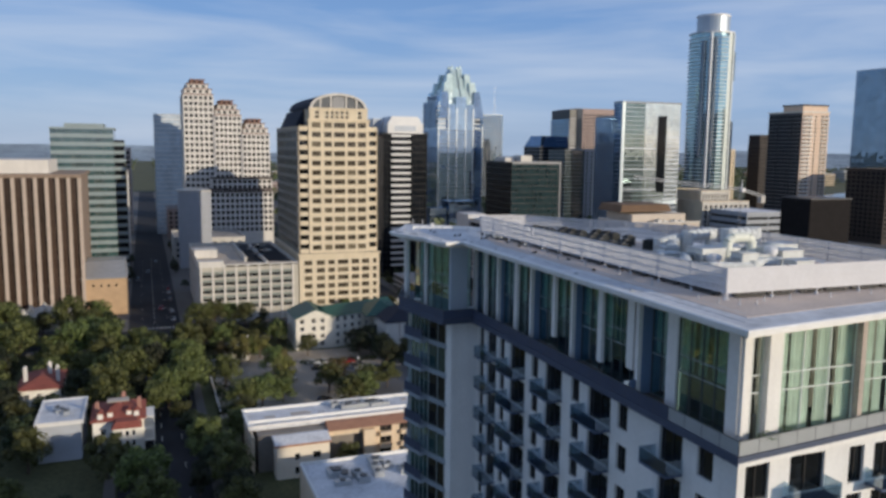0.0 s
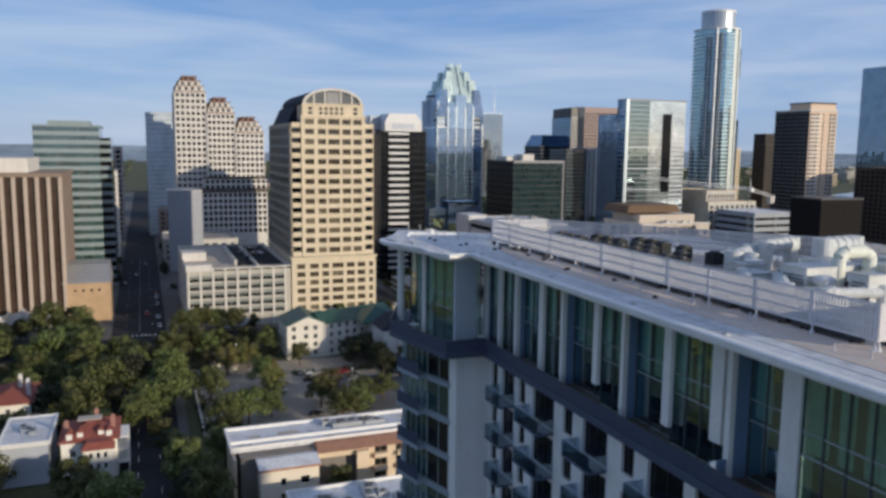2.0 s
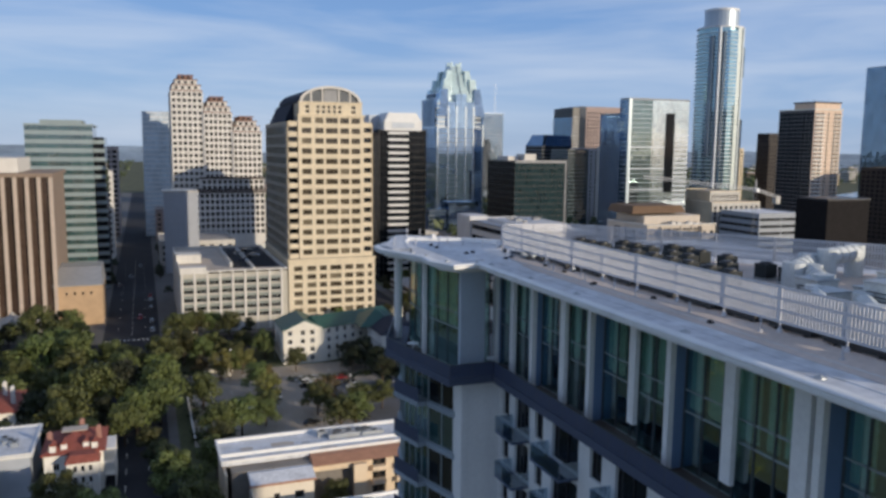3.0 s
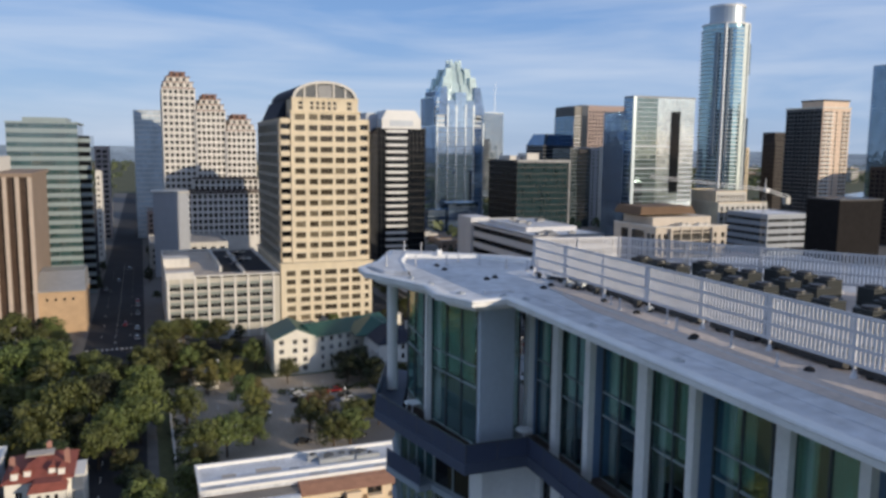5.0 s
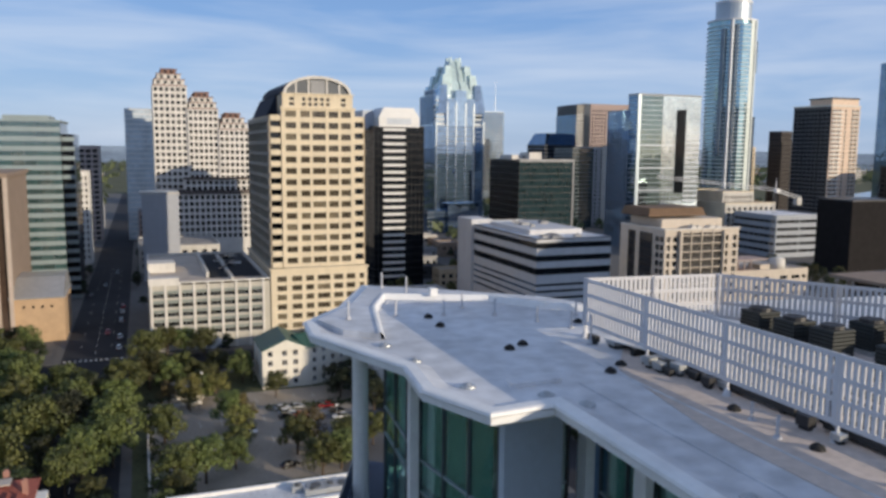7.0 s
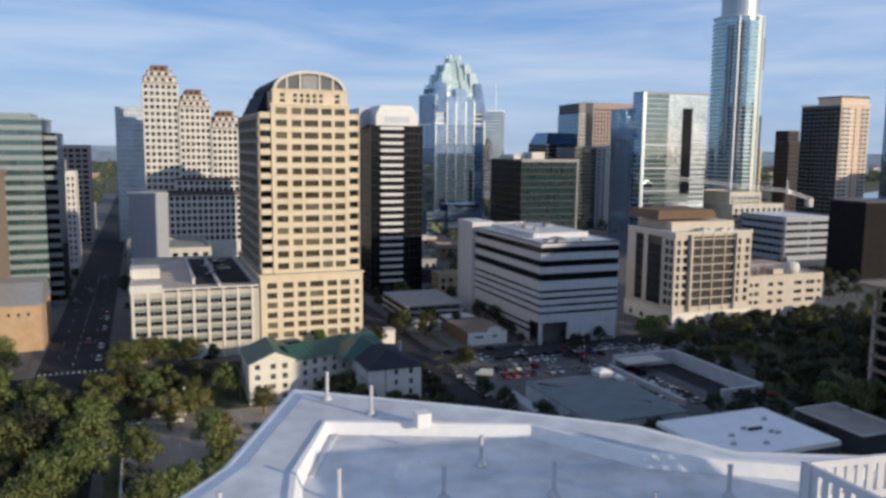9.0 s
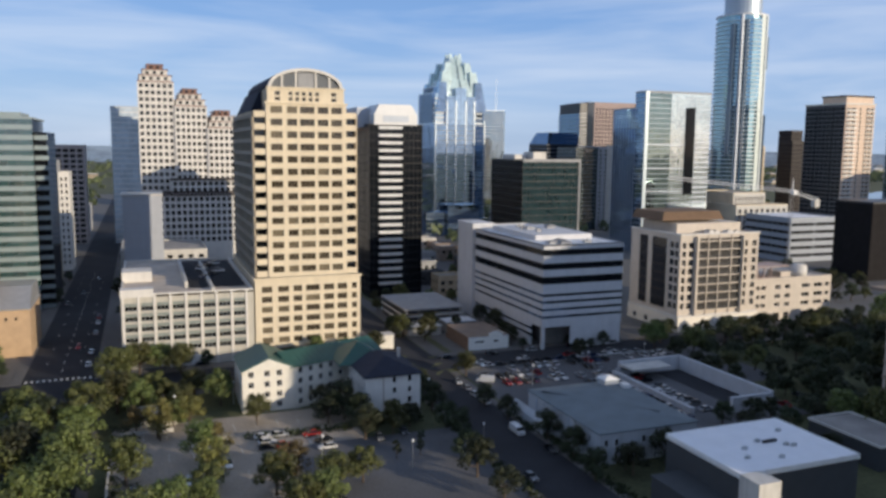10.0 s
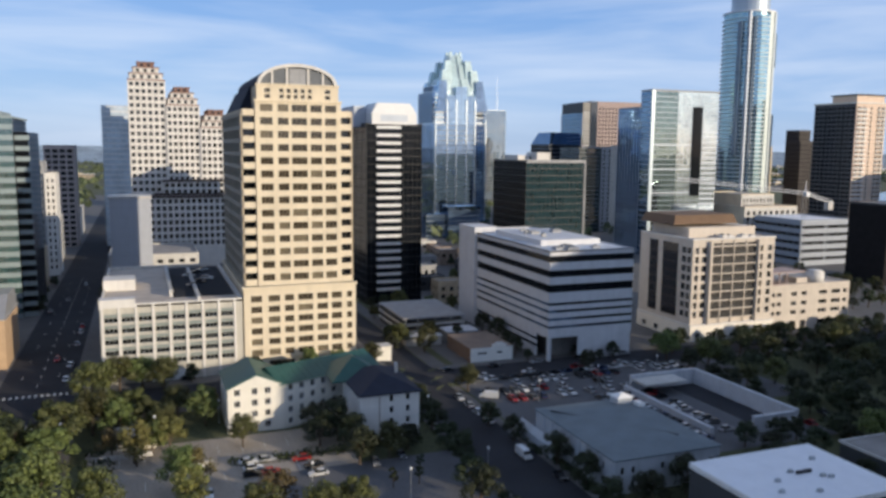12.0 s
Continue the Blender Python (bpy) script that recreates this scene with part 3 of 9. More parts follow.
def tan_annex():
    b = thing("brick_annex", -17, 362, 3, "low tan brick annex with a pale metal roof", "low building")
    x0, x1, y0, y1 = -26.5, -8.8, 364.0, 392.0
    facade(b, front(x0, y0), x1 - x0, 2, 19.0, even(3, 15, 4, 0.28), [(15.5, 16.5)], TAN_BRICK, BLACK_METAL, G_DARK, 0.5, 0)
    plain_sides(b, x0, x1, y0, y1, 2, 19.0, TAN_BRICK, "lrb")
    bm = bm_new()
    prism(bm, [(x0 - 0.4, y0 - 0.4), (x1 + 0.4, y0 - 0.4), (x1 + 0.4, y1), (x0 - 0.4, y1)], 19.0, 19.4)
    prism(bm, [(x0, y0), (x1, y0), (x1, y1), (x0, y1)], 19.4, 25.0, top=[(x0 + 1, y0 + 13), (x1 - 0.5, y0 + 13), (x1 - 0.5, y1 - 1), (x0 + 1, y1 - 1)])
    part("roof", bm, mat("standing_seam_roof", (0.46, 0.45, 0.43), 0.4, 0.12, 0.5, 4, metal=0.5), b)


def grey_slab():
    b = thing("blank_tower", 28, 490, 3, "blank grey concrete tower beside the street", "office building")
    x0, x1, y0, y1, top = 18.5, 37.0, 490.0, 508.0, 48.8
    bm = bm_new()
    box(bm, x0, x1, y0, y1, 2, top)
    part("wall", bm, mat("blue_grey_panel", (0.40, 0.42, 0.46), 0.85, 0.05, 0.3, 4, stain=0.06), b)
    bm = bm_new()
    box(bm, x0 - 0.8, x1 + 0.3, y0 - 0.4, y1 + 0.3, top, top + 0.9)
    part("cornice", bm, WHITE_CONC, b)
    for k in range(1, 10):
        bm = bm_new()
        box(bm, x0 - 0.003, x1 + 0.003, y0 - 0.03, y0 - 0.003, 3 + k * 4.6, 3.06 + k * 4.6)
        part("joint_strip", bm, GREY_CONC, b)


def stepped_tower():
    b = thing("stepped_tower", 56, 594, 3, "white stone tower of three stepped shafts with small square windows", "office building")
    tops = ((27.4, 48.4, 594.0, 111.8, 6, 25), (48.4, 67.6, 593.0, 97.6, 6, 22), (67.6, 87.4, 592.0, 84.6, 6, 18))
    rs = mat("red_brown_roof", (0.22, 0.12, 0.09), 0.7, 0.2, 0.4, 4)
    for j, (x0, x1, y0, top, nc, nr) in enumerate(tops):
        y1 = 640.0
        core(b, x0, x1, y0, y1, 2, top, DARK_STONE, "shaft_body", 0.45)
        pz = 4.15
        rows = [(top - 3.2 - pz * i, top - 3.2 - pz * i + 2.3) for i in range(nr)][::-1]
        facade(b, front(x0, y0), x1 - x0, 2, top, even(0.3, x1 - x0 - 0.3, nc, 0.62), rows, WHITE_STONE, BLACK_METAL, G_DARK, 0.45, 1, j == 0 or j == 1, "shaft_wall", 0.25)
        facade(b, left(x0, y1), y1 - y0 - 0.45, 2, top, even(0.5, y1 - y0 - 1, 11, 0.58), rows, WHITE_STONE, BLACK_METAL, G_DARK, 0.45, 1, False, "shaft_side", 0.25)
        plain_sides(b, x0, x1, y0, y1, 2, top, WHITE_STONE, "rb")
        w = x1 - x0
        z = top
        for k, (ins, h) in enumerate(((0.0, 0.8), (0.06, 3.2), (0.16, 3.0), (0.28, 2.6))):
            i2 = ins * w
            bm = bm_new()
            box(bm, x0 + i2, x1 - i2, y0 + i2, y1 - i2 * 1.5, z, z + h)
            part("crown_tier", bm, rs if k in (0, 3) else WHITE_STONE, b)
            if k:
                bm = bm_new()
                box(bm, x0 + i2 - 0.5, x1 - i2 + 0.5, y0 + i2 - 0.5, y1 - i2 * 1.5 + 0.5, z + h, z + h + 0.6)
                part("crown_eave", bm, rs, b)
                for q in range(max(2, 5 - k)):
                    a = x0 + i2 + 0.8 + (w - 2 * i2 - 1.6) * (q + 0.2) / max(2, 5 - k)
                    place("window", window_mesh(1.9, h * 0.6, BLACK_METAL, G_DARK, 0), b, Matrix.Translation((a, y0 + i2 - 0.16, z + h * 0.2)))
            z += h + (0.6 if k else 0)
    # lower stepped front
    for x0, x1, y0, top in ((36.6, 87.4, 580.0, 43.2), (40.6, 87.4, 581.8, 44.6), (45.0, 87.4, 583.5, 52.4)):
        core(b, x0, x1, y0, 592, 2, top, DARK_STONE, "base_body", 0.45)
        rows = [(top - 3.4 - 4.15 * i, top - 0.8 - 4.15 * i) for i in range(7)][::-1] if top < 46 else [(45.4, 47.9), (49.2, 51.6)]
        facade(b, front(x0, y0), x1 - x0, 2, top, even(0.3, x1 - x0 - 0.3, max(4, round((x1 - x0) / 3.5)), 0.64), rows, WHITE_STONE, BLACK_METAL, G_DARK, 0.45, 1, False, "base_wall", 0.25)
        plain_sides(b, x0, x1, y0, 591.9, 2, top, WHITE_STONE, "lr")
        bm = bm_new()
        box(bm, x0 - 0.5, x1 + 0.3, y0 - 0.6, 591.9, top, top + 1.1)
        # red-brown cornice darkened: the base's shade is in the colour
        part("base_cornice", bm, mat("shaded_red_cornice", (0.07, 0.05, 0.045), 0.7, 0.2, 0.4, 4), b)


def black_tower():
    b = thing("office_tower", 141, 443, 0, "black glass office tower with a white banded centre bay", "office building")
    x0, x1, y0, y1, top = 130.5, 157.5, 443.0, 470.0, 84.5
    glass_block(b, x0, x1, y0, y1, 0, top, 2.2, 3.6, G_BLACK, BLACK_METAL, 0.25, BLACK_METAL, 31)
    bay0, bay1 = 135.2, 147.0
    wm = mat("white_panel", (0.66, 0.66, 0.65), 0.5, 0.06, 0.4, 4)
    n = 22
    for i in range(n):
        z = top - 2.0 - i * 3.62
        bm = bm_new()
        box(bm, bay0, bay1, y0 - 1.0, y0 - 0.15, z, z + 1.35)
        part("white_band", bm, wm, b)
    bm = bm_new()
    box(bm, bay0 + 0.4, bay1 - 0.4, y0 - 0.6, y0 - 0.13, 0, top)
    part("bay_glass", bm, G_BLACK, b)
    # white crown over the bay, grey drum behind
    bm = bm_new()
    prism(bm, [(132.8, y0 - 1.2), (154.5, y0 - 1.2), (154.5, y1 - 8), (132.8, y1 - 8)], top, top + 5)
    prism(bm, [(132.8, y0 - 1.2), (154.5, y0 - 1.2), (154.5, y1 - 8), (132.8, y1 - 8)], top + 5, top + 9.8, top=[(135.5, y0 - 0.4), (151.5, y0 - 0.4), (151.5, y1 - 10), (135.5, y1 - 10)])
    part("crown", bm, wm, b)
    bm = bm_new()
    box(bm, 137.0, 150.0, y0 - 1.32, y0 - 1.203, top + 1.4, top + 4.4)
    part("crown_louvre", bm, GREY_PANEL, b)
    bm = bm_new()
    box(bm, 127.0, 132.7, y0 + 9, y1 + 6, top - 1, top + 8.6)
    part("plant_room", bm, GREY_PANEL, b)


def crown_tower():
    b = thing("crowned_tower", 282, 700, 0, "silver blue glass tower with a folded pointed crown", "office building")
    x0, x1, y0, y1 = 259.5, 305.6, 700.0, 745.0
    cx, cy = 283.6, 722.0
    fins = mat("silver_fin", (0.62, 0.68, 0.72), 0.22, 0.06, 0.4, 3, metal=0.85)
    steel = glassmat("steel_blue_glass", (0.24, 0.35, 0.50), 0.03, 2.0, 0.02, 0.15, 0.97)
    silver = glassmat("silver_glass", (0.58, 0.66, 0.70), 0.05, 2.0, 0.02, 0.12, 0.9)
    line = mat("slate_floor_line", (0.13, 0.16, 0.20), 0.4, 0.1, 0.4, 3, metal=0.4)
    wm = mat("white_slab", (0.66, 0.68, 0.68), 0.6, 0.06, 0.4, 4)

    def cham(a, c, d, e, k):
        return [(a + k, d), (c - k, d), (c, d + k), (c, e - k), (c - k, e), (a + k, e), (a, e - k), (a, d + k)]
    # full shaft, set back twice at the corners
    for za, zb, plan in ((0, 93.5, cham(x0, x1, y0, y1, 1.5)), (93.5, 119.5, cham(x0 + 0.3, x1 - 3.0, y0 + 4.0, y1, 3.0)), (119.5, 125, cham(x0 + 3, x1 - 5.5, y0 + 7, y1 - 2, 5.0))):
        bm = bm_new()
        prism(bm, plan, za, zb)
        part("shaft", bm, steel, b)
        bm = bm_new()
        prism(bm, [(cx + (x - cx) * 1.004, cy + (y - cy) * 1.004) for x, y in plan], zb, zb + 0.6)
        part("setback_roof", bm, fins, b)
        # flank mullions
        bm = bm_new()
        fx = min(p[0] for p in plan)
        for q in range(15):
            y = plan[7][1] + (plan[6][1] - plan[7][1]) * q / 14
            box(bm, fx - 0.22, fx, y - 0.15, y + 0.15, za + 1, zb)
        part("flank_fin_cladding", bm, line, b, kind="stuff")
    # broad silver fins with glass bays and floor lines between them
    fx = (259.4, 269.4, 277.6, 286.6, 294.4, 304.0)
    for x in fx:
        bm = bm_new()
        box(bm, x, x + 1.2, y0 - 0.9, y0 + 1, 14, 97 if x in (fx[0], fx[-1]) else 113)
        part("front_fin", bm, fins, b)
    bm = bm_new()
    for (a, c) in zip(fx, fx[1:]):
        for k in range(23):
            box(bm, a + 1.202, c - 0.002, y0 - 0.12, y0 - 0.001, 3 + 4.05 * k, 3.45 + 4.05 * k)
        for f in (0.33, 0.67):
            u = a + 1.2 + (c - a - 1.2) * f
            box(bm, u - 0.08, u + 0.08, y0 - 0.2, y0 - 0.121, 2, 93)
    part("floor_banding", bm, line, b, kind="stuff")
    # white slab ends in the corner notches
    for k in range(6):
        for a, c in ((x0 + 0.8, x0 + 8.6), (x1 - 9.6, x1 - 2.4)):
            bm = bm_new()
            box(bm, a, c, y0 + 1.4, y0 + 9, 94.4 + 4.0 * k, 95.6 + 4.0 * k)
            part("notch_slab", bm, wm, b)
    for a, c in ((x0 + 1.2, x0 + 8.4), (x1 - 9.4, x1 - 2.2)):
        bm = bm_new()
        box(bm, a, c, y0 + 2.2, y0 + 9, 94, 119)
        part("notch_glass", bm, silver, b)
    # projecting centre bays that run up into the crown
    for xa, xb, zt in ((269.4, 277.5, 117.0), (277.6, 288.2, 124.0), (288.3, 296.1, 117.0)):
        bm = bm_new()
        prism(bm, [(xa, y0 - 0.7), (xb, y0 - 0.7), (xb, y0 + 9), (xa, y0 + 9)], 93.5, zt, top=[(xa + 0.5, y0 + 0.6), (xb - 0.5, y0 + 0.6), (xb - 0.5, y0 + 9), (xa + 0.5, y0 + 9)])
        part("centre_bay", bm, silver, b)
        bm = bm_new()
        m = max(2, round((xb - xa) / 2.6))
        for q in range(m + 1):
            u = xa + (xb - xa) * q / m
            rod(bm, (u, y0 - 0.75, 93.5), (u, y0 + 0.5, zt), 0.2, 0.2, 4)
        part("bay_fin_cladding", bm, fins, b, kind="stuff")
    # folded crown: pale glass leaves that lean in to two blunt points with a cleft between them
    pale = glassmat("pale_sea_green_glass", (0.55, 0.68, 0.66), 0.14, 1.8, 0.1, 0.1, 0.25)
    for r0, z0, z1, r1, half in ((22.0, 108.0, 131.0, 16.0, 12.0), (17.5, 116.0, 143.0, 10.0, 9.4), (12.5, 127.0, 151.0, 6.2, 6.6)):
        for i in range(4):
            R = Matrix.Translation((cx, cy, 0)) @ Matrix.Rotation(math.pi / 2 * i, 4, "Z")
            for sx in (-1, 1):
                bm = bm_new()
                q = [(sx * 0.35, -r0), (sx * (half + 2.8), -r0 + 1.5), (sx * half, 0), (sx * 0.35, 0)]
                t = [(sx * 0.8, -r1), (sx * half * 0.62, -r1 + 0.8), (sx * half * 0.55, 0), (sx * 0.8, 0)]
                prism(bm, q[::sx], z0, z1, R, top=t[::sx])
                part("crown_petal", bm, pale, b)
                bm = bm_new()
                rod(bm, R @ Vector((sx * (half + 2.8), -r0 + 1.45, z0)), R @ Vector((sx * half * 0.62, -r1 + 0.75, z1)), 0.3)
                rod(bm, R @ Vector((sx * 0.35, -r0 - 0.05, z0)), R @ Vector((sx * 0.8, -r1 - 0.05, z1)), 0.22)
                part("crown_rib", bm, fins, b)
    for sx in (-1, 1):
        for sy in (-1, 1):
            for d, w, za, zb in ((17.6, 5.0, 104, 129), (14.2, 4.8, 112, 138), (10.4, 4.2, 124, 146)):
                px, py = cx + sx * d, cy + sy * d
                bm = bm_new()
                prism(bm, [(px - w, py - w), (px + w, py - w), (px + w, py + w), (px - w, py + w)], za, zb, top=[(px - w * 0.6 - sx * 1.6, py - w * 0.6 - sy * 1.6), (px + w * 0.6 - sx * 1.6, py - w * 0.6 - sy * 1.6), (px + w * 0.6 - sx * 1.6, py + w * 0.6 - sy * 1.6), (px - w * 0.6 - sx * 1.6, py + w * 0.6 - sy * 1.6)])
                part("crown_shoulder", bm, silver if d > 15 else pale, b)
            px, py = cx + sx * 4.2, cy + sy * 4.2
            bm = bm_new()
            prism(bm, [(px - 2.4, py - 2.4), (px + 2.4, py - 2.4), (px + 2.4, py + 2.4), (px - 2.4, py + 2.4)], 138, 154, top=[(px - 1.0, py - 1.0), (px + 1.0, py - 1.0), (px + 1.0, py + 1.0), (px - 1.0, py + 1.0)])
            part("crown_point", bm, pale, b)
    # lower wings at the foot
    for xa, xb, ya, zt in ((268, 297, 690, 26), (250, 268, 694, 20), (297, 308, 695, 14)):
        bm = bm_new()
        box(bm, xa, xb, ya, y0 - 0.3, 0, zt)
        part("podium", bm, steel, b)
        bm = bm_new()
        for k in range(int(zt / 4)):
            box(bm, xa - 0.1, xb + 0.1, ya - 0.12, ya - 0.002, 2 + 4 * k, 2.5 + 4 * k)
        part("podium_banding", bm, fins, b, kind="stuff")


def round_tower():
    b = thing("apartment_tower", 491, 608, 0, "tall oval glass apartment tower with white floor slabs", "skyscraper")
    cx, cy, rx, ry, top = 493.6, 608.0, 18.6, 19.5, 182.0
    N = 40

    def oval(k, n=N, p=2.4):
        out = []
        for i in range(n):
            c, s = math.cos(2 * math.pi * i / n), math.sin(2 * math.pi * i / n)
            out.append((cx + k * rx * math.copysign(abs(c) ** (2 / p), c), cy + k * ry * math.copysign(abs(s) ** (2 / p), s)))
        return out
    bm = bm_new()
    prism(bm, oval(0.95), 0, top)
    part("glass_body", bm, G_TEAL, b)
    edge = mat("white_slab_edge", (0.60, 0.66, 0.67), 0.6, 0.08, 0.4, 4)
    bm = bm_new()
    prism(bm, [(x - cx, y - cy) for x, y in oval(1.0)], 0, 0.8)
    sl = mesh_of("floor_slab", bm, edge)
    for i in range(52):
        place("floor_slab", sl, b, Matrix.Translation((cx, cy, 6 + i * 3.35)))
    SLOT = glassmat("slot_glass", (0.05, 0.09, 0.14), 0.06, 1.8)

    def strip(a, w, z0, z1, m, name, proud=0.5):
        x = cx + a * rx
        y = cy - ry * (1 - abs(a) ** 2.4) ** (1 / 2.4)
        bm = bm_new()
        box(bm, x - w / 2, x + w / 2, y - proud, y + 4, z0, z1)
        return part(name, bm, m, b)
    # dark recess with a pale edge, bowed front, pale pier with a dark joint, dark panel low down
    strip(-0.86, 3.4, 70, top - 7, SLOT, "dark_recess", 0.3)
    strip(-0.50, 3.0, 4, top - 4, SLOT, "dark_recess", 0.3)
    strip(-0.68, 1.5, 4, top, GREY_PANEL, "pilaster", 0.8)
    strip(0.30, 3.6, 4, top, mat("pale_green_panel", (0.62, 0.68, 0.64), 0.5, 0.06, 0.4, 4), "pilaster", 0.35)
    strip(0.46, 0.8, 4, top, SLOT, "dark_joint", 0.4)
    strip(0.60, 1.5, 4, top, edge, "pilaster", 0.6)
    strip(0.84, 4.4, 24, 103, SLOT, "dark_panel", 0.9)
    strip(0.80, 2.6, 140, 166, SLOT, "dark_panel", 0.6)
    # bow of glass with its own slab ends between the pilasters
    bow = [(cx - 0.40 * rx, cy - ry * 0.93), (cx - 0.30 * rx, cy - ry * 1.06), (cx - 0.06 * rx, cy - ry * 1.10), (cx + 0.16 * rx, cy - ry * 1.05), (cx + 0.20 * rx, cy - ry * 0.93)]
    bm = bm_new()
    prism(bm, bow, 6, top - 3)
    part("bow_glass", bm, G_TEAL, b)
    bm = bm_new()
    mx = sum(p[0] for p in bow) / 5 - cx
    prism(bm, [((x - cx - mx) * 1.06 + mx, (y - cy + ry) * 1.10 - ry) for x, y in bow], 0, 0.7)
    bs = mesh_of("bow_slab", bm, edge)
    for i in range(52):
        place("bow_slab", bs, b, Matrix.Translation((cx, cy, 6.05 + i * 3.35)))
    bm = bm_new()
    prism(bm, oval(1.0), top, top + 1.2)
    part("roof_ring", bm, WHITE_METAL, b)
    bm = bm_new()
    prism(bm, [(cx + 1 + (x - cx) * 0.82, cy + (y - cy) * 0.78) for x, y in oval(0.96, 28, 2.0)], top + 1.2, 198.0)
    part("lantern", bm, mat("silver_screen", (0.42, 0.48, 0.54), 0.4, 0.06, 0.4, 3, metal=0.4), b, smooth=False)
    bm = bm_new()
    prism(bm, [(cx + 1 + (x - cx) * 0.84, cy + (y - cy) * 0.80) for x, y in oval(0.96, 28, 2.0)], 197.2, 199.0)
    part("lantern_rim", bm, WHITE_METAL, b)


def glass_tower():
    b = thing("glass_tower", 387, 546, 0, "broad glass tower mirroring the sky with a dark slot", "skyscraper")
    x0, x1, y0, y1, y2, top, low = 360.0, 416.0, 546.0, 558.5, 586.0, 113.8, 103.0
    core(b, x0, x1, y0, y1, 0, top, G_BLACK, "body", 0.2)
    core(b, x0, x1, y1, y2, 0, low, G_BLACK, "rear_body", 0.2)
    curtain(b, front(x0 + 2.2, y0), 19.4, 0, top, 2.6, 3.6, G_MIRROR, DARK_MULL, 0.1, 0.5, MATS["slate_floor_line"], 41)
    curtain(b, front(x0 + 21.6, y0), 34.4, 0, top, 3.2, 3.6, glassmat("mirror_glass", (0.52, 0.60, 0.63), 0.10, 2.2, 0.01, 0.05, 0.97), GREY_PANEL, 0.08, 0.2, GREY_PANEL, 42)
    curtain(b, left(x0, y1), y1 - y0, 0, top, 2.8, 3.6, G_BLUE, DARK_MULL, 0.1, 0.4, GREY_PANEL, 43)
    # lower rear part: blue glass in upright panels with pale joints
    curtain(b, left(x0, y2), y2 - y1 - 0.1, 0, low, 3.4, 3.6, G_BLUE, GREY_PANEL, 0.7, 0.25, DARK_MULL, 44)
    bm = bm_new()
    box(bm, x0 - 0.3, x0 + 2.19, y0 - 0.5, y0 + 0.6, 0, top + 0.6)
    part("corner_trim", bm, mat("pale_corner_panel", (0.34, 0.40, 0.44), 0.4, 0.06, 0.4, 4, metal=0.3), b)
    # pale service bands across the front
    for z in (44.0, 60.5, 77.0):
        bm = bm_new()
        box(bm, x0 + 2.2, x1 - 18, y0 - 0.25, y0 - 0.13, z, z + 0.7)
        part("service_band", bm, GREY_PANEL, b)
    # floor slabs beside the slot
    for k in range(20):
        bm = bm_new()
        box(bm, x1 - 13.4, x1 + 0.2, y0 - 0.3, y0 - 0.13, 18 + 3.6 * k, 18.9 + 3.6 * k)
        part("floor_slab", bm, GREY_PANEL, b)
    bm = bm_new()
    box(bm, 394.2, 402.4, y0 - 0.5, y0 + 1.0, 42, 104.0)
    part("dark_slot", bm, G_BLACK, b)
    bm = bm_new()
    box(bm, x0 - 0.2, x1 + 0.2, y0 - 0.2, y1, top, top + 1.2)
    part("roof_screen", bm, GREY_CONC, b)
    bm = bm_new()
    box(bm, x0 - 0.2, x1 + 0.2, y1 + 0.1, y2, low, low + 0.8)
    part("rear_roof", bm, GREY_CONC, b)
    plain_sides(b, x0, x1, y0 + 0.3, y2, 0, low, DARK_STONE, "rb")


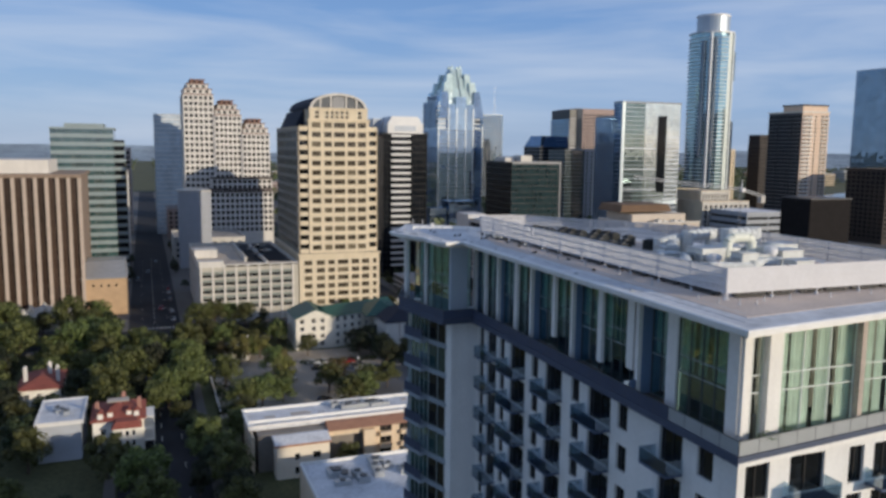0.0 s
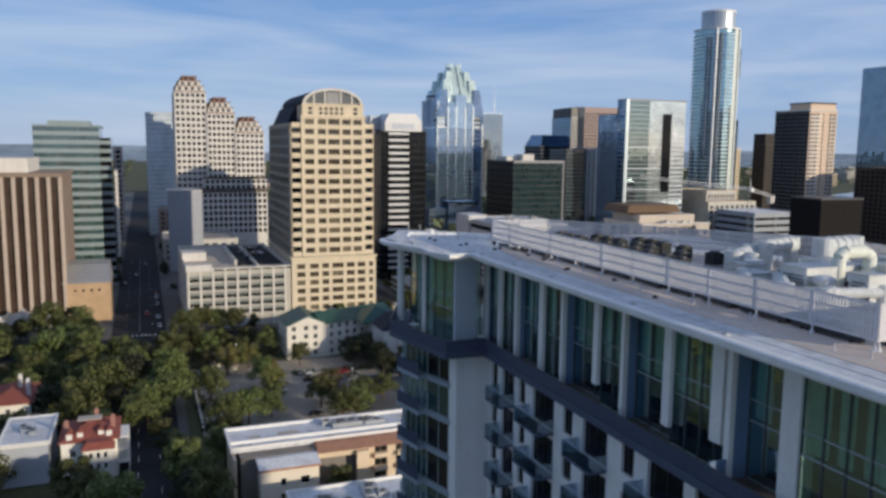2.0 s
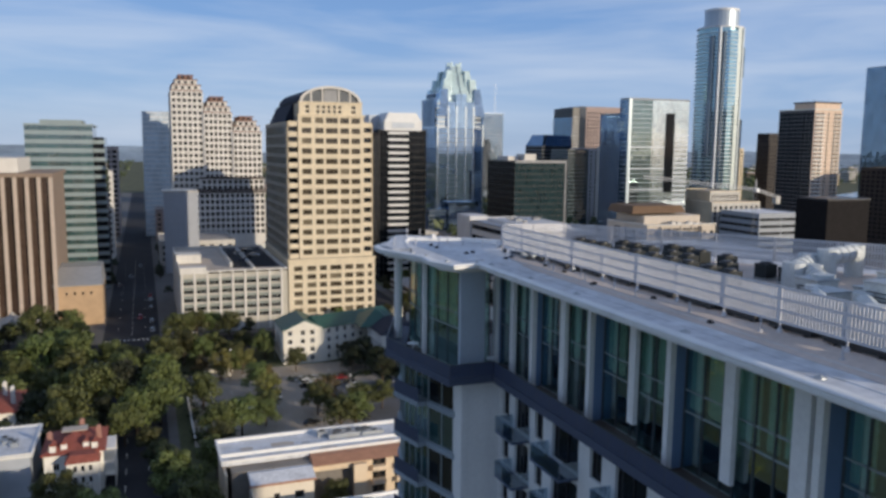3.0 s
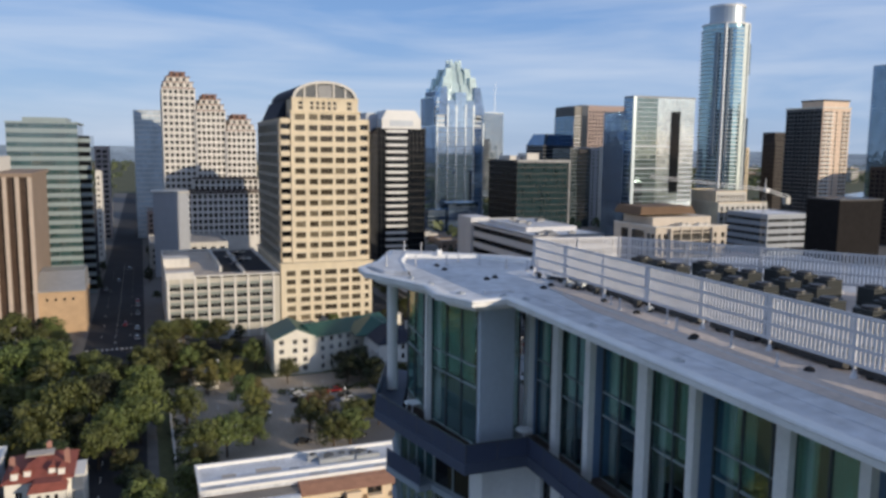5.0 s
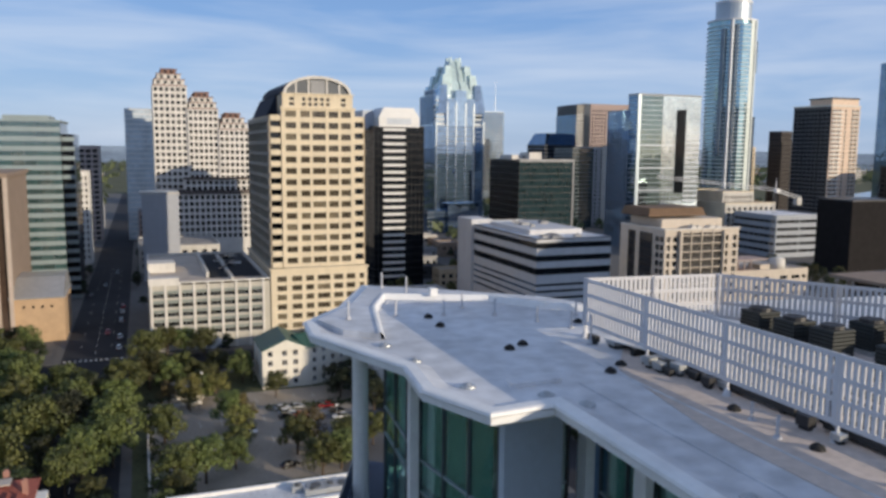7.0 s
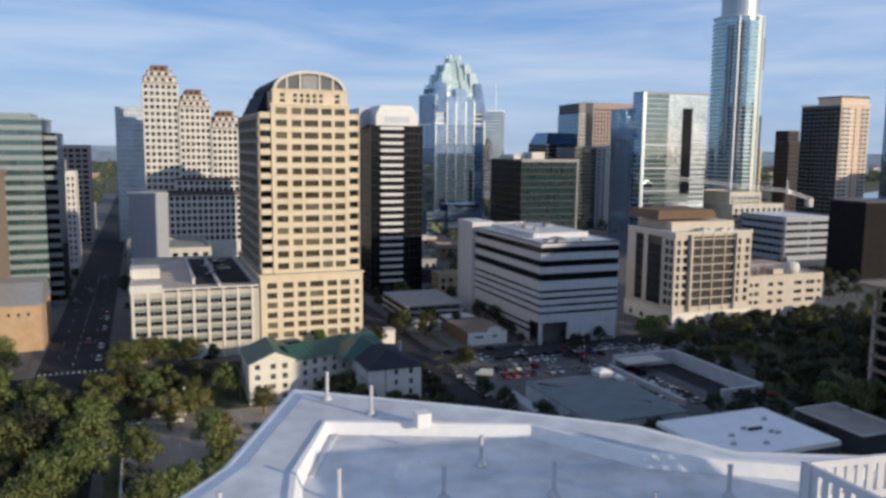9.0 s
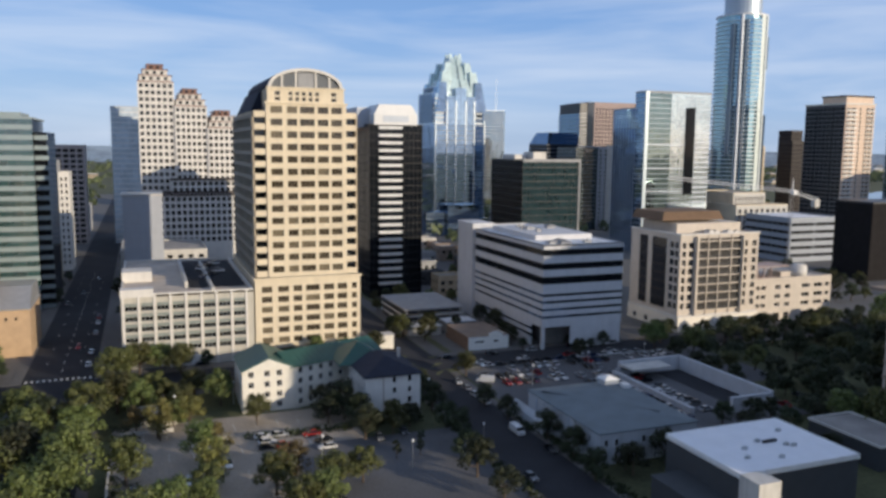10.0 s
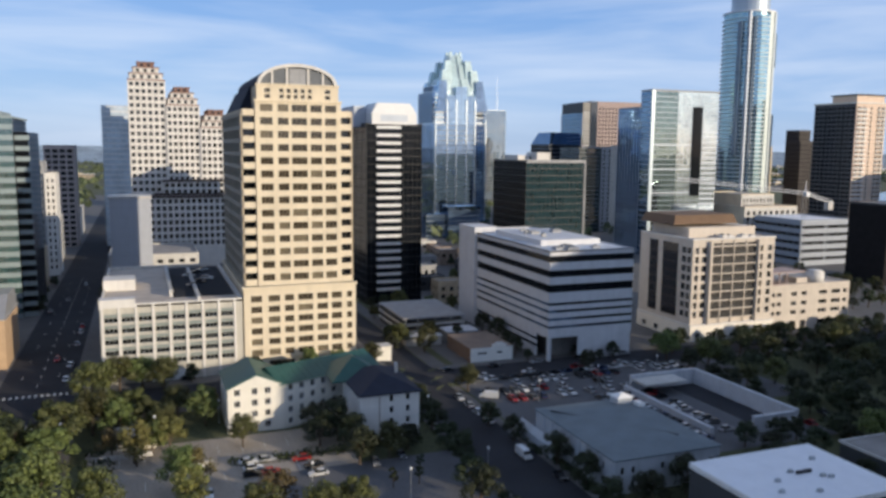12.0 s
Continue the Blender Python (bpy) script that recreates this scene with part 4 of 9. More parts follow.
def apartments_right():
    b = thing("apartment_tower", 560, 543, 0, "tan apartment tower with stacked white balconies", "apartment building")
    x0, x1, y0, y1, top = 543.0, 573.5, 543.0, 583.0, 110.5
    buff = mat("peach_stucco", (0.70, 0.54, 0.42), 0.85, 0.1, 0.3, 4)
    core(b, x0, x1, y0, y1, 0, top, DARK_BROWN, "body", 0.5)
    n, pz = 31, 3.4
    rows = [(4 + pz * i, 4 + pz * i + 2.1) for i in range(n)]
    facade(b, front(x0, y0), x1 - x0, 0, top, [(1.2, 5.2), (6.2, 10.4), (14.4, 16.4), (22.0, 25.0), (26.0, 29.4)], rows, buff, WHITE_METAL, G_BROWN, 0.5, 1, True, "wall", 0.3)
    # flank wall and its slabs: the flank's shade is put into dark colours
    facade(b, left(x0, y1), y1 - y0 - 0.5, 0, top, even(0.5, y1 - y0 - 1, 9, 0.8), rows, mat("shaded_flank_stucco", (0.075, 0.083, 0.10), 0.85, 0.1, 0.3, 4), DARK_MULL, G_BLACK, 0.5, 1, False, "side_wall", 0.3)
    plain_sides(b, x0, x1, y0, y1, 0, top, buff, "rb")
    for i in range(n):
        bm = bm_new()
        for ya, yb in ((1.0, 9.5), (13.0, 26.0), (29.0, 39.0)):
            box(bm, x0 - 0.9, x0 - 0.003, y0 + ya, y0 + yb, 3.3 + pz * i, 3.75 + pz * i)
        part("balcony_slab", bm, mat("shaded_slab_paint", (0.17, 0.18, 0.21), 0.8), b)
        bm = bm_new()
        box(bm, x0 + 0.6, x0 + 11.2, y0 - 1.2, y0 - 0.003, 3.5 + pz * i, 4.6 + pz * i)
        part("balcony_slab", bm, WHITE_PAINT, b)
        bm = bm_new()
        box(bm, x0 + 21.4, x1 - 0.4, y0 - 1.0, y0 - 0.003, 3.5 + pz * i, 4.5 + pz * i)
        part("balcony_slab", bm, WHITE_STONE, b)
    bm = bm_new()
    box(bm, x0 - 0.6, x1 + 0.6, y0 - 0.6, y1 + 0.6, top, top + 1.2)
    part("cornice", bm, WHITE_STONE, b)
    bm = bm_new()
    box(bm, x0 + 1, x1 - 1, y0 + 1, y0 + 24, top + 1.2, top + 6)
    part("penthouse", bm, buff, b)
    bm = bm_new()
    box(bm, x0 + 0.5, x1 - 0.5, y0 + 0.5, y0 + 25, top + 6, top + 7.2)
    part("penthouse_roof", bm, DARK_BROWN, b)


def banded_office():
    b = thing("banded_office", 180, 326, 0, "white office block with black ribbon windows", "office building")
    x0, x1, y0, y1, top = 163.4, 197.4, 326.0, 406.0, 39.0
    wm = mat("white_precast", (0.58, 0.58, 0.59), 0.7, 0.08, 0.3, 4, stain=0.1)
    core(b, x0, x1, y0, y1, 8, top - 0.3, G_BLACK, "body", 0.5)
    core(b, x0 + 5, x1, y0 + 7, y1, 0, 8.3, INTERIOR, "ground_floor_body", 0.2)
    dark = ((35.0, 37.3), (29.8, 32.2), (24.4, 27.2))
    soft_ = ((19.8, 20.8), (17.2, 18.2), (14.4, 15.4), (11.6, 12.6))
    z = 8.3
    for za, zb in sorted(dark + soft_):
        bm = bm_new()
        box(bm, x0, x1, y0, y0 + 0.7, z, za)
        box(bm, x0, x0 + 0.7, y0 + 0.702, y1 - 17, z, za)
        part("wall_band", bm, wm, b)
        for k in range(8):
            w = (x1 - x0) / 8
            place("window", window_mesh(w - 0.01, zb - za, BLACK_METAL, G_BLACK if za > 22 else G_BLUE, 3, 0.06), b, Matrix.Translation((x0 + k * w, y0 + 0.2, za)))
        for k in range(12):
            w = (y1 - 17.7 - y0) / 12
            place("window", window_mesh(w - 0.01, zb - za, BLACK_METAL, G_BLACK if za > 22 else G_BLUE, 3, 0.06), b, left(x0, y1 - 17) @ Matrix.Translation((k * w, 0.2, za)))
        z = zb
    bm = bm_new()
    box(bm, x0, x1, y0, y0 + 0.7, z, top)
    box(bm, x0, x0 + 0.7, y0 + 0.702, y1 - 17, z, top)
    part("wall_band", bm, wm, b)
    plain_sides(b, x0, x1, y0, y1, 0, top, wm, "rb")
    bm = bm_new()
    box(bm, x0 + 12, x1 - 0.6, y0 + 0.1, y0 + 0.6, 0, 8.28)
    part("ground_floor_wall", bm, wm, b)
    bm = bm_new()
    box(bm, x0 + 0.2, x0 + 1.4, y0 + 0.2, y0 + 1.4, 0, 8.28)
    part("ground_floor_pier", bm, wm, b)
    for za, zb in ((0.0, 3.2), (4.4, 5.8), (6.8, 8.28)):
        bm = bm_new()
        box(bm, x0 + 0.05, x0 + 0.6, y0 + 9, y1 - 17, za, zb)
        part("wall_band", bm, wm, b)
    bm = bm_new()
    box(bm, x0 + 0.4, x0 + 0.9, y0 + 9.1, y1 - 17.1, 3.2, 8.2)
    part("ground_floor_glass", bm, G_BLACK, b)
    bm = bm_new()
    box(bm, x0 - 1.2, x0 + 9, y1 - 16.9, y1, 0, top + 2.2)
    part("stair_tower", bm, wm, b)
    roof_slab(b, x0, x1, y0, y1, top - 0.4, ROOF_WHITE, 0.4, wm)
    bm = bm_new()
    box(bm, x0 + 6, x1 - 3, y0 + 18, y1 - 22, top - 0.4, top + 1.6)
    part("penthouse", bm, wm, b)
    roof_units(b, x0 + 8, x1 - 6, y0 + 22, y1 - 28, top + 1.6, 6, 5, GREY_CONC, 1.3)
    roof_units(b, x0 + 3, x1 - 6, y0 + 3, y0 + 16, top - 0.4, 6, 6, GREY_CONC, 0.9)


def beige_midrise():
    b = thing("beige_apartment_block", 248, 334, 0, "beige stone apartment block with white arcade and brown penthouse roof", "apartment building")
    x0, x1, y0, y1, top = 229.8, 269.6, 334.0, 368.0, 39.6
    st = mat("beige_stone", (0.58, 0.51, 0.43), 0.85, 0.1, 0.3, 4, stain=0.08)
    core(b, x0, x1, y0, y1, 0, top, INTERIOR, "body", 0.8)
    n, pz = 8, 3.57
    rows = [(9.2 + pz * i, 11.7 + pz * i) for i in range(n)]
    cols = [(1.1, 2.9), (4.3, 7.0), (8.2, 30.2), (31.3, 34.2), (36.6, 38.8)]
    facade(b, front(x0, y0), x1 - x0, 6.6, top, [c for c in cols if c[0] != 8.2], rows, st, WHITE_STONE, G_DARK, 0.7, 1, inset=0.45)
    # loggia glass: flat, recess shade in its colour, behind slabs, rails and slim posts
    bm = bm_new()
    box(bm, x0 + 8.0, x0 + 30.4, y0 - 0.12, y0 - 0.004, 8.6, top - 1.4)
    part("loggia_glass", bm, mat("dim_loggia", (0.035, 0.032, 0.03), 0.6, 0.3, 0.5, 4, ior=1.3), b)
    for i in range(n + 1):
        bm = bm_new()
        box(bm, x0 + 7.6, x0 + 30.8, y0 - 0.9, y0 - 0.13, 8.28 + pz * i, 8.72 + pz * i)
        part("loggia_slab", bm, st, b)
        if i < n:
            bm = bm_new()
            for k in range(34):
                u = x0 + 8.2 + 22.0 * k / 33
                box(bm, u - 0.03, u + 0.03, y0 - 0.84, y0 - 0.78, 8.72 + pz * i, 9.6 + pz * i)
            box(bm, x0 + 8.2, x0 + 30.2, y0 - 0.86, y0 - 0.76, 9.6 + pz * i, 9.7 + pz * i)
            part("rail", bm, DARK_MULL, b)
    for u, w in ((7.1, 1.0), (13.5, 0.45), (19.1, 0.45), (25.3, 0.45), (30.4, 0.8)):
        bm = bm_new()
        box(bm, x0 + u, x0 + u + w, y0 - (1.7 if w > 0.6 else 0.5), y0 - 0.002, 6.6, top - 0.5)
        part("pier", bm, st, b)
    # flank: tall strips of dark bronze glass between stone piers
    br = glassmat("dark_bronze_glass", (0.022, 0.020, 0.020), 0.1, 1.5)
    fl = left(x0, y1)
    facade(b, fl, y1 - y0 - 0.7, 6.6, top, [(27.2, 29.9), (30.5, 32.9)], rows, st, DARK_MULL, G_DARK, 0.7, 1, True, "side_wall", 0.4)
    for a, c in ((6.6, 12.2), (15.4, 25.2)):
        bm = bm_new()
        box(bm, a, c, -0.10, -0.003, 8.4, top - 2.0, fl)
        part("bronze_strip", bm, br, b)
        bm = bm_new()
        for i in range(n):
            box(bm, a, c, -0.16, -0.102, 8.4 + pz * i, 8.9 + pz * i, fl)
        part("strip_banding", bm, DARK_BROWN, b, kind="stuff")
    plain_sides(b, x0, x1, y0, y1, 0, top, st, "rb")
    facade(b, front(x0 - 0.6, y0 - 1.2), x1 - x0 + 1.2, 0, 6.0, even(1, x1 - x0, 7, 0.5), [(0.6, 3.4)], mat("white_stucco", (0.78, 0.72, 0.62), 0.8, 0.06, 0.4, 4), WHITE_METAL, G_DARK, 0.6, 1, True, "arcade", 0.4)
    facade(b, left(x0 - 0.6, y1), y1 - y0 + 0.5, 0, 6.0, even(1, y1 - y0, 4, 0.35), [(0.6, 3.0)], MATS["white_stucco"], WHITE_METAL, G_DARK, 0.6, 1, True, "side_arcade", 0.4)
    bm = bm_new()
    box(bm, x0 - 0.6, x1 + 0.6, y0 - 1.2, y1, 6.0, 6.6)
    part("arcade_roof", bm, WHITE_STONE, b)
    bm = bm_new()
    cyl(bm, 0, 0, 0, 0.3, 1.9, seg=28, M=Matrix.Translation((x0 + 18.5, y0 - 1.2, 4.2)) @ Matrix.Rotation(math.pi / 2, 4, "X"))
    part("round_sign", bm, WHITE_STONE, b, "round white stone medallion")
    bm = bm_new()
    box(bm, x0 - 0.4, x1 + 0.4, y0 - 0.4, y0 + 0.9, top, top + 0.6)
    box(bm, x0 - 0.4, x0 + 0.9, y0 + 0.902, y1, top, top + 0.6)
    part("cornice", bm, WHITE_STONE, b)
    roof_slab(b, x0, x1, y0, y1, top, ROOF_TAN, 0.3, st)
    bm = bm_new()
    box(bm, x0 + 4, x1 - 3, y0 + 8, y1 - 2, top, top + 4.0)
    part("penthouse", bm, st, b)
    bm = bm_new()
    X0, X1, Y0, Y1 = x0 - 1.0, x1 - 9.4, y0 + 11, y1 - 1
    prism(bm, [(X0, Y0), (X1, Y0), (X1, Y1), (X0, Y1)], top + 5.0, top + 8.6, top=[(X0 + 2, Y0 + 2), (X1 - 1, Y0 + 2), (X1 - 1, Y1), (X0 + 2, Y1)])
    part("penthouse_roof", bm, mat("brown_shingle", (0.16, 0.10, 0.06), 0.9, 0.2, 0.5, 5), b)
    roof_units(b, x0 + 3, x1 - 4, y0 + 2, y0 + 8, top, 6, 9, WHITE_STONE, 1.6)


def low_block():
    b = thing("stone_block", 292, 337, 0, "low beige concrete block with square window openings", "low building")
    x0, x1, y0, y1 = 271.5, 315.0, 337.0, 370.0
    st = MATS["beige_stone"]
    core(b, x0, x1, y0, y1, 0, 18.0, INTERIOR, "body", 0.8)
    facade(b, front(x0, y0), x1 - x0, 0, 18.4, [(1.2, 3.2), (4.0, 6.4), (11.5, 14.5), (17.0, 20.0), (26.5, 31.0), (33.5, 38.5), (40.0, 42.2)], [(0.8, 3.8), (6.5, 8.2), (10.2, 12.0), (14.2, 16.0)], st, WHITE_STONE, G_DARK, 0.7, 1, inset=0.5)
    facade(b, left(x0, y1), y1 - y0 - 0.7, 0, 18.4, [(1.0, 10.4), (11.2, 20.8), (21.6, 31.4)], [(0.6, 3.0), (4.6, 6.8), (8.3, 10.5), (12.0, 14.2), (15.2, 17.0)], st, BLACK_METAL, G_BLACK, 0.7, 2, True, "side_wall", 0.6)
    plain_sides(b, x0, x1, y0, y1, 0, 18.4, st, "rb")
    roof_slab(b, x0, x1, y0, y1, 18.4, ROOF_TAN, 0.8, st)
    bm = bm_new()
    box(bm, x0 + 20, x0 + 30, y0 + 6, y0 + 14, 18.4, 20.6)
    part("plant_room", bm, st, b)
    bm = bm_new()
    cyl(bm, x0 + 30, y0 + 6.0, 18.42, 23.0, 3.6, seg=24)
    cyl(bm, x0 + 30, y0 + 6.0, 23.0, 23.7, 3.6, 2.2, seg=24)
    part("water_tank", bm, WHITE_STONE, b, "round white roof tank", True)
    # unfinished frame at the side
    bm = bm_new()
    box(bm, x0 + 1, x0 + 14, y0 + 4, y0 + 16, 18.42, 18.7)
    for k in range(4):
        box(bm, x0 + 1.5 + 3.8 * k, x0 + 1.9 + 3.8 * k, y0 + 4.5, y0 + 4.9, 18.7, 23.4)
    box(bm, x0 - 4.0, x0 + 22, y0 + 3.5, y0 + 15, 23.4, 23.9)
    part("canopy_frame", bm, RED_BRICK, b)


def simple_tower(name, label, x0, x1, y0, y1, top, wall, glass, nc, pz, frac=0.6, hfrac=0.55, sides=8, category="office building", singles=False, z0=0, capm=None):
    b = thing(name, (x0 + x1) / 2, y0, z0, label, category)
    core(b, x0, x1, y0, y1, z0, top, DARK_STONE, "body", 0.45)
    n = int((top - z0 - 2) / pz)
    rows = [(top - 1.2 - pz * (i + 1) + pz * (1 - hfrac) / 2, top - 1.2 - pz * (i + 1) + pz * (1 + hfrac) / 2) for i in range(n)][::-1]
    facade(b, front(x0, y0), x1 - x0, z0, top, even(0.4, x1 - x0 - 0.4, nc, frac), rows, wall, BLACK_METAL, glass, 0.45, 1, singles, "wall", 0.22)
    facade(b, left(x0, y1), y1 - y0 - 0.45, z0, top, even(0.4, y1 - y0 - 1, sides, frac), rows, wall, BLACK_METAL, glass, 0.45, 1, False, "side_wall", 0.22)
    plain_sides(b, x0, x1, y0, y1, z0, top, wall, "rb")
    roof_slab(b, x0, x1, y0, y1, top, ROOF_GREY, 0.9, capm or wall)
    return b


def other_towers():
    b = thing("glass_tower", 19, 688, 3, "pale blue glass tower behind the stepped tower", "office building")
    glass_block(b, 9.0, 31.0, 688, 716, 2, 100.5, 2.4, 3.7, glassmat("white_blue_glass", (0.50, 0.58, 0.64), 0.35, 1.6, 0.03, 0.12, 0.15), GREY_METAL, 0.9, WHITE_METAL, 51)
    b = thing("glass_tower", 451, 1000, 0, "slim blue glass tower with a thin mast", "office building")
    glass_block(b, 437, 466, 1000, 1035, 0, 121, 3, 3.9, G_BLUE, GREY_METAL, 0.4, GREY_PANEL, 53)
    bm = bm_new()
    rod(bm, (458, 1010, 121), (458, 1010, 162), 0.5, 0.15)
    part("mast", bm, GREY_METAL, b)
    # dark glass mid-rise
    b = thing("dark_glass_office", 239, 459, 0, "dark green glass office block with white plant rooms", "office building")
    glass_block(b, 221.2, 256.6, 459, 500, 0, 67.4, 2.4, 3.7, glassmat("office_green_glass", (0.035, 0.075, 0.085), 0.06, 1.9, 0.08, 0.35, 0.2), BLACK_METAL, 0.3, DARK_STONE, 55, "f")
    # flank glass darker and duller than the front
    curtain(b, left(221.2, 500), 41, 0, 67.4, 2.4, 3.7, glassmat("dark_flank_glass", (0.010, 0.013, 0.018), 0.25, 1.18), BLACK_METAL, 0.1, 0.3, BLACK_METAL, 57)
    bm = bm_new()
    box(bm, 255.8, 256.7, 458.5, 459.0, 0, 66.59)
    box(bm, 221.0, 256.8, 458.6, 459.0, 66.6, 68.2)
    part("trim", bm, GREY_CONC, b)
    bm = bm_new()
    box(bm, 232, 240, 468, 480, 67.9, 72.0)
    box(bm, 219.5 + 4, 231, 474, 490, 67.9, 70.5)
    part("plant_room", bm, WHITE_STONE, b)
    # office with a dark hipped top
    b = thing("office_tower", 425, 790, 0, "dark stone office tower with a hipped glass top", "office building")
    glass_block(b, 415, 452, 790, 830, 0, 78, 3.2, 3.9, G_BLACK, DARK_STONE, 1.0, mat("slate_panel", (0.13, 0.15, 0.18), 0.5), 59)
    bm = bm_new()
    prism(bm, [(415, 790), (452, 790), (452, 830), (415, 830)], 78.5, 90.5, top=[(420, 797), (446, 797), (446, 824), (420, 824)])
    part("hipped_top", bm, G_BLUE, b)
    # red granite tower with blue glass flank
    b = thing("office_tower", 468, 763, 0, "red brown granite office tower with blue glass corner", "office building")
    core(b, 436, 503, 763, 805, 0, 119.4, DARK_STONE, "body", 0.4)
    curtain(b, front(436.3, 763.4), 8.2, 0, 109, 2.6, 3.9, G_BLUE, GREY_METAL, 0.1, 0.4, GREY_PANEL, 61)
    bm = bm_new()
    box(bm, 444.6, 452.2, 762.8, 764, 0, 120.2)
    part("dark_corner", bm, glassmat("dark_blue_strip_glass", (0.03, 0.04, 0.055), 0.06, 1.8), b)
    rows = [(3 + 3.9 * i, 3 + 3.9 * i + 2.4) for i in range(29)]
    facade(b, front(452.2, 763), 50.8, 0, 119.4, even(1.0, 49, 13, 0.52), rows, RED_BRICK, BLACK_METAL, G_DARK, 0.4, 1, False, "wall", 0.2)
    plain_sides(b, 436, 503, 763.8, 805, 0, 109, RED_BRICK, "rb")
    curtain(b, left(436, 805), 41, 0, 109, 2.8, 3.9, G_BLUE, DARK_MULL, 0.1, 0.4, DARK_MULL, 62)
    roof_slab(b, 444.6, 503, 763, 805, 119.4, ROOF_GREY, 1.0, RED_BRICK)
    # dark glass and pale stone neighbours
    b = thing("glass_tower", 410, 700, 0, "dark blue glass office tower", "office building")
    glass_block(b, 396, 418.4, 700, 735, 0, 75.0, 2.6, 3.8, G_DEEP, DARK_MULL, 0.5, MATS["slate_panel"], 63)
    b = simple_tower("office_tower", "pale stone office tower with narrow windows", 418.6, 441, 700, 735, 75.6, mat("grey_stone_cladding", (0.33, 0.34, 0.36), 0.8, 0.08, 0.3, 4), G_DARK, 4, 3.8, 0.3)
    bm = bm_new()
    box(bm, 428, 441.3, 699.6, 700.6, 0, 77.5)
    part("pale_bay", bm, WHITE_CONC, b)
    # pieces round the oval tower
    simple_tower("apartment_tower", "small beige apartment tower", 541, 556, 640, 665, 77, LIMESTONE, G_BROWN, 4, 3.4, 0.5)
    simple_tower("office_tower", "dark brown stepped office tower", 576, 590, 628, 645, 82, DARK_BROWN, G_BLACK, 6, 3.8, 0.5)
    simple_tower("office_tower", "dark brown stepped office tower", 588, 601, 642, 658, 92, DARK_BROWN, G_BLACK, 6, 3.8, 0.5)
    b = thing("terrace_building", 466, 560, 0, "pale stone terrace building below the oval tower", "low building")
    for x0, x1, y0, top in ((430, 478, 530, 34), (440, 470, 545, 42)):
        core(b, x0, x1, y0, y0 + 40, 0, top, INTERIOR, "body", 0.6)
        facade(b, front(x0, y0), x1 - x0, 0, top, even(1, x1 - x0 - 1, 9, 0.55), [(top - 5.5 - 4 * i, top - 2.5 - 4 * i) for i in range(7)][::-1], WHITE_CONC, WHITE_STONE, G_DARK, 0.6, 1, False, "wall", 0.3)
        plain_sides(b, x0, x1, y0, y0 + 40, 0, top, LIMESTONE, "lrb")
        roof_slab(b, x0, x1, y0, y0 + 40, top, ROOF_TAN, 0.7, LIMESTONE)
    # glass tower at the edge of downtown
    b = thing("glass_tower", 795, 640, 0, "tall mirrored blue glass tower at the lake side", "skyscraper")
    glass_block(b, 765, 830, 640, 690, 0, 168, 3.0, 3.8, G_BLUE, GREY_METAL, 0.25, GREY_PANEL, 67)
    # dark blocks on the lake side
    b = thing("dark_block", 434, 404, 0, "dark brown windowless low block", "low building")
    bm = bm_new()
    box(bm, 416, 452, 404, 430, 0, 44.5)
    # dark brown taken near black: the block's shade is in the colour
    part("wall", bm, mat("shaded_brown_cladding", (0.022, 0.020, 0.020), 0.9, 0.2, 0.3, 4, 0.0, 0.0, 1.2), b)
    bm = bm_new()
    box(bm, 415.5, 452.5, 403.5, 430.5, 44.5, 45.4)
    part("parapet", bm, DARK_STONE, b)
    simple_tower("office_tower", "dark office block by the lake", 574, 620, 480, 520, 62, DARK_BROWN, G_BLACK, 12, 3.8, 0.6)
    # white office walls toned blue-grey: shade is put into the colour
    b = simple_tower("white_office", "office block with shade-toned walls, dark ribbon windows and white roof", 430, 472, 478, 520, 29.0, mat("shaded_white_precast", (0.36, 0.39, 0.43), 0.8, 0.08, 0.3, 4), G_DARK, 2, 5.2, 0.97, 0.42)
    bm = bm_new()
    box(bm, 431, 471, 479, 519, 29.02, 29.3)
    part("roof_sheet", bm, mat("bright_roof_membrane", (0.82, 0.82, 0.84), 0.6, 0.05, 0.3, 3), b)


yellow_tower()
garage()
green_tower()
striped_tower()
tan_annex()
grey_slab()
stepped_tower()
black_tower()
crown_tower()
round_tower()
glass_tower()
apartments_right()
banded_office()
beige_midrise()
low_block()
other_towers()

# ---- the apartment tower that the camera flies over ----
ROOF_PLAN = [(27.8, 30.3), (52.0, 33.3), (52.0, 76.0), (37.5, 78.0), (35.3, 79.0), (34.3, 80.9), (31.5, 83.2), (27.9, 85.8), (25.85, 81.5), (24.1, 79.3), (23.95, 77.5), (25.65, 72.9), (25.4, 70.7), (26.3, 68.45), (28.05, 68.6)]
Z_ROOF, Z_DECK, Z_SOFFIT, Z_TERR = 68.0, 67.95, 67.45, 60.7
FX, FY = 30.3, 33.2          # outer faces of the columns
TOWER = thing("apartment_tower", 40, 55, 0, "white apartment tower with glazed penthouse storey and overhanging roof", "apartment building")


def inset_plan(pts, d):
    out = []
    n = len(pts)
    for i in range(n):
        a, p, c = Vector(pts[i - 1]), Vector(pts[i]), Vector(pts[(i + 1) % n])
        e, f = (p - a).normalized(), (c - p).normalized()
        ne, nf = Vector((-e.y, e.x)), Vector((-f.y, f.x))
        m = (ne + nf)
        m = m / max(0.35, m.length_squared / 2)
        out.append((p.x + m.x * d, p.y + m.y * d))
    return out


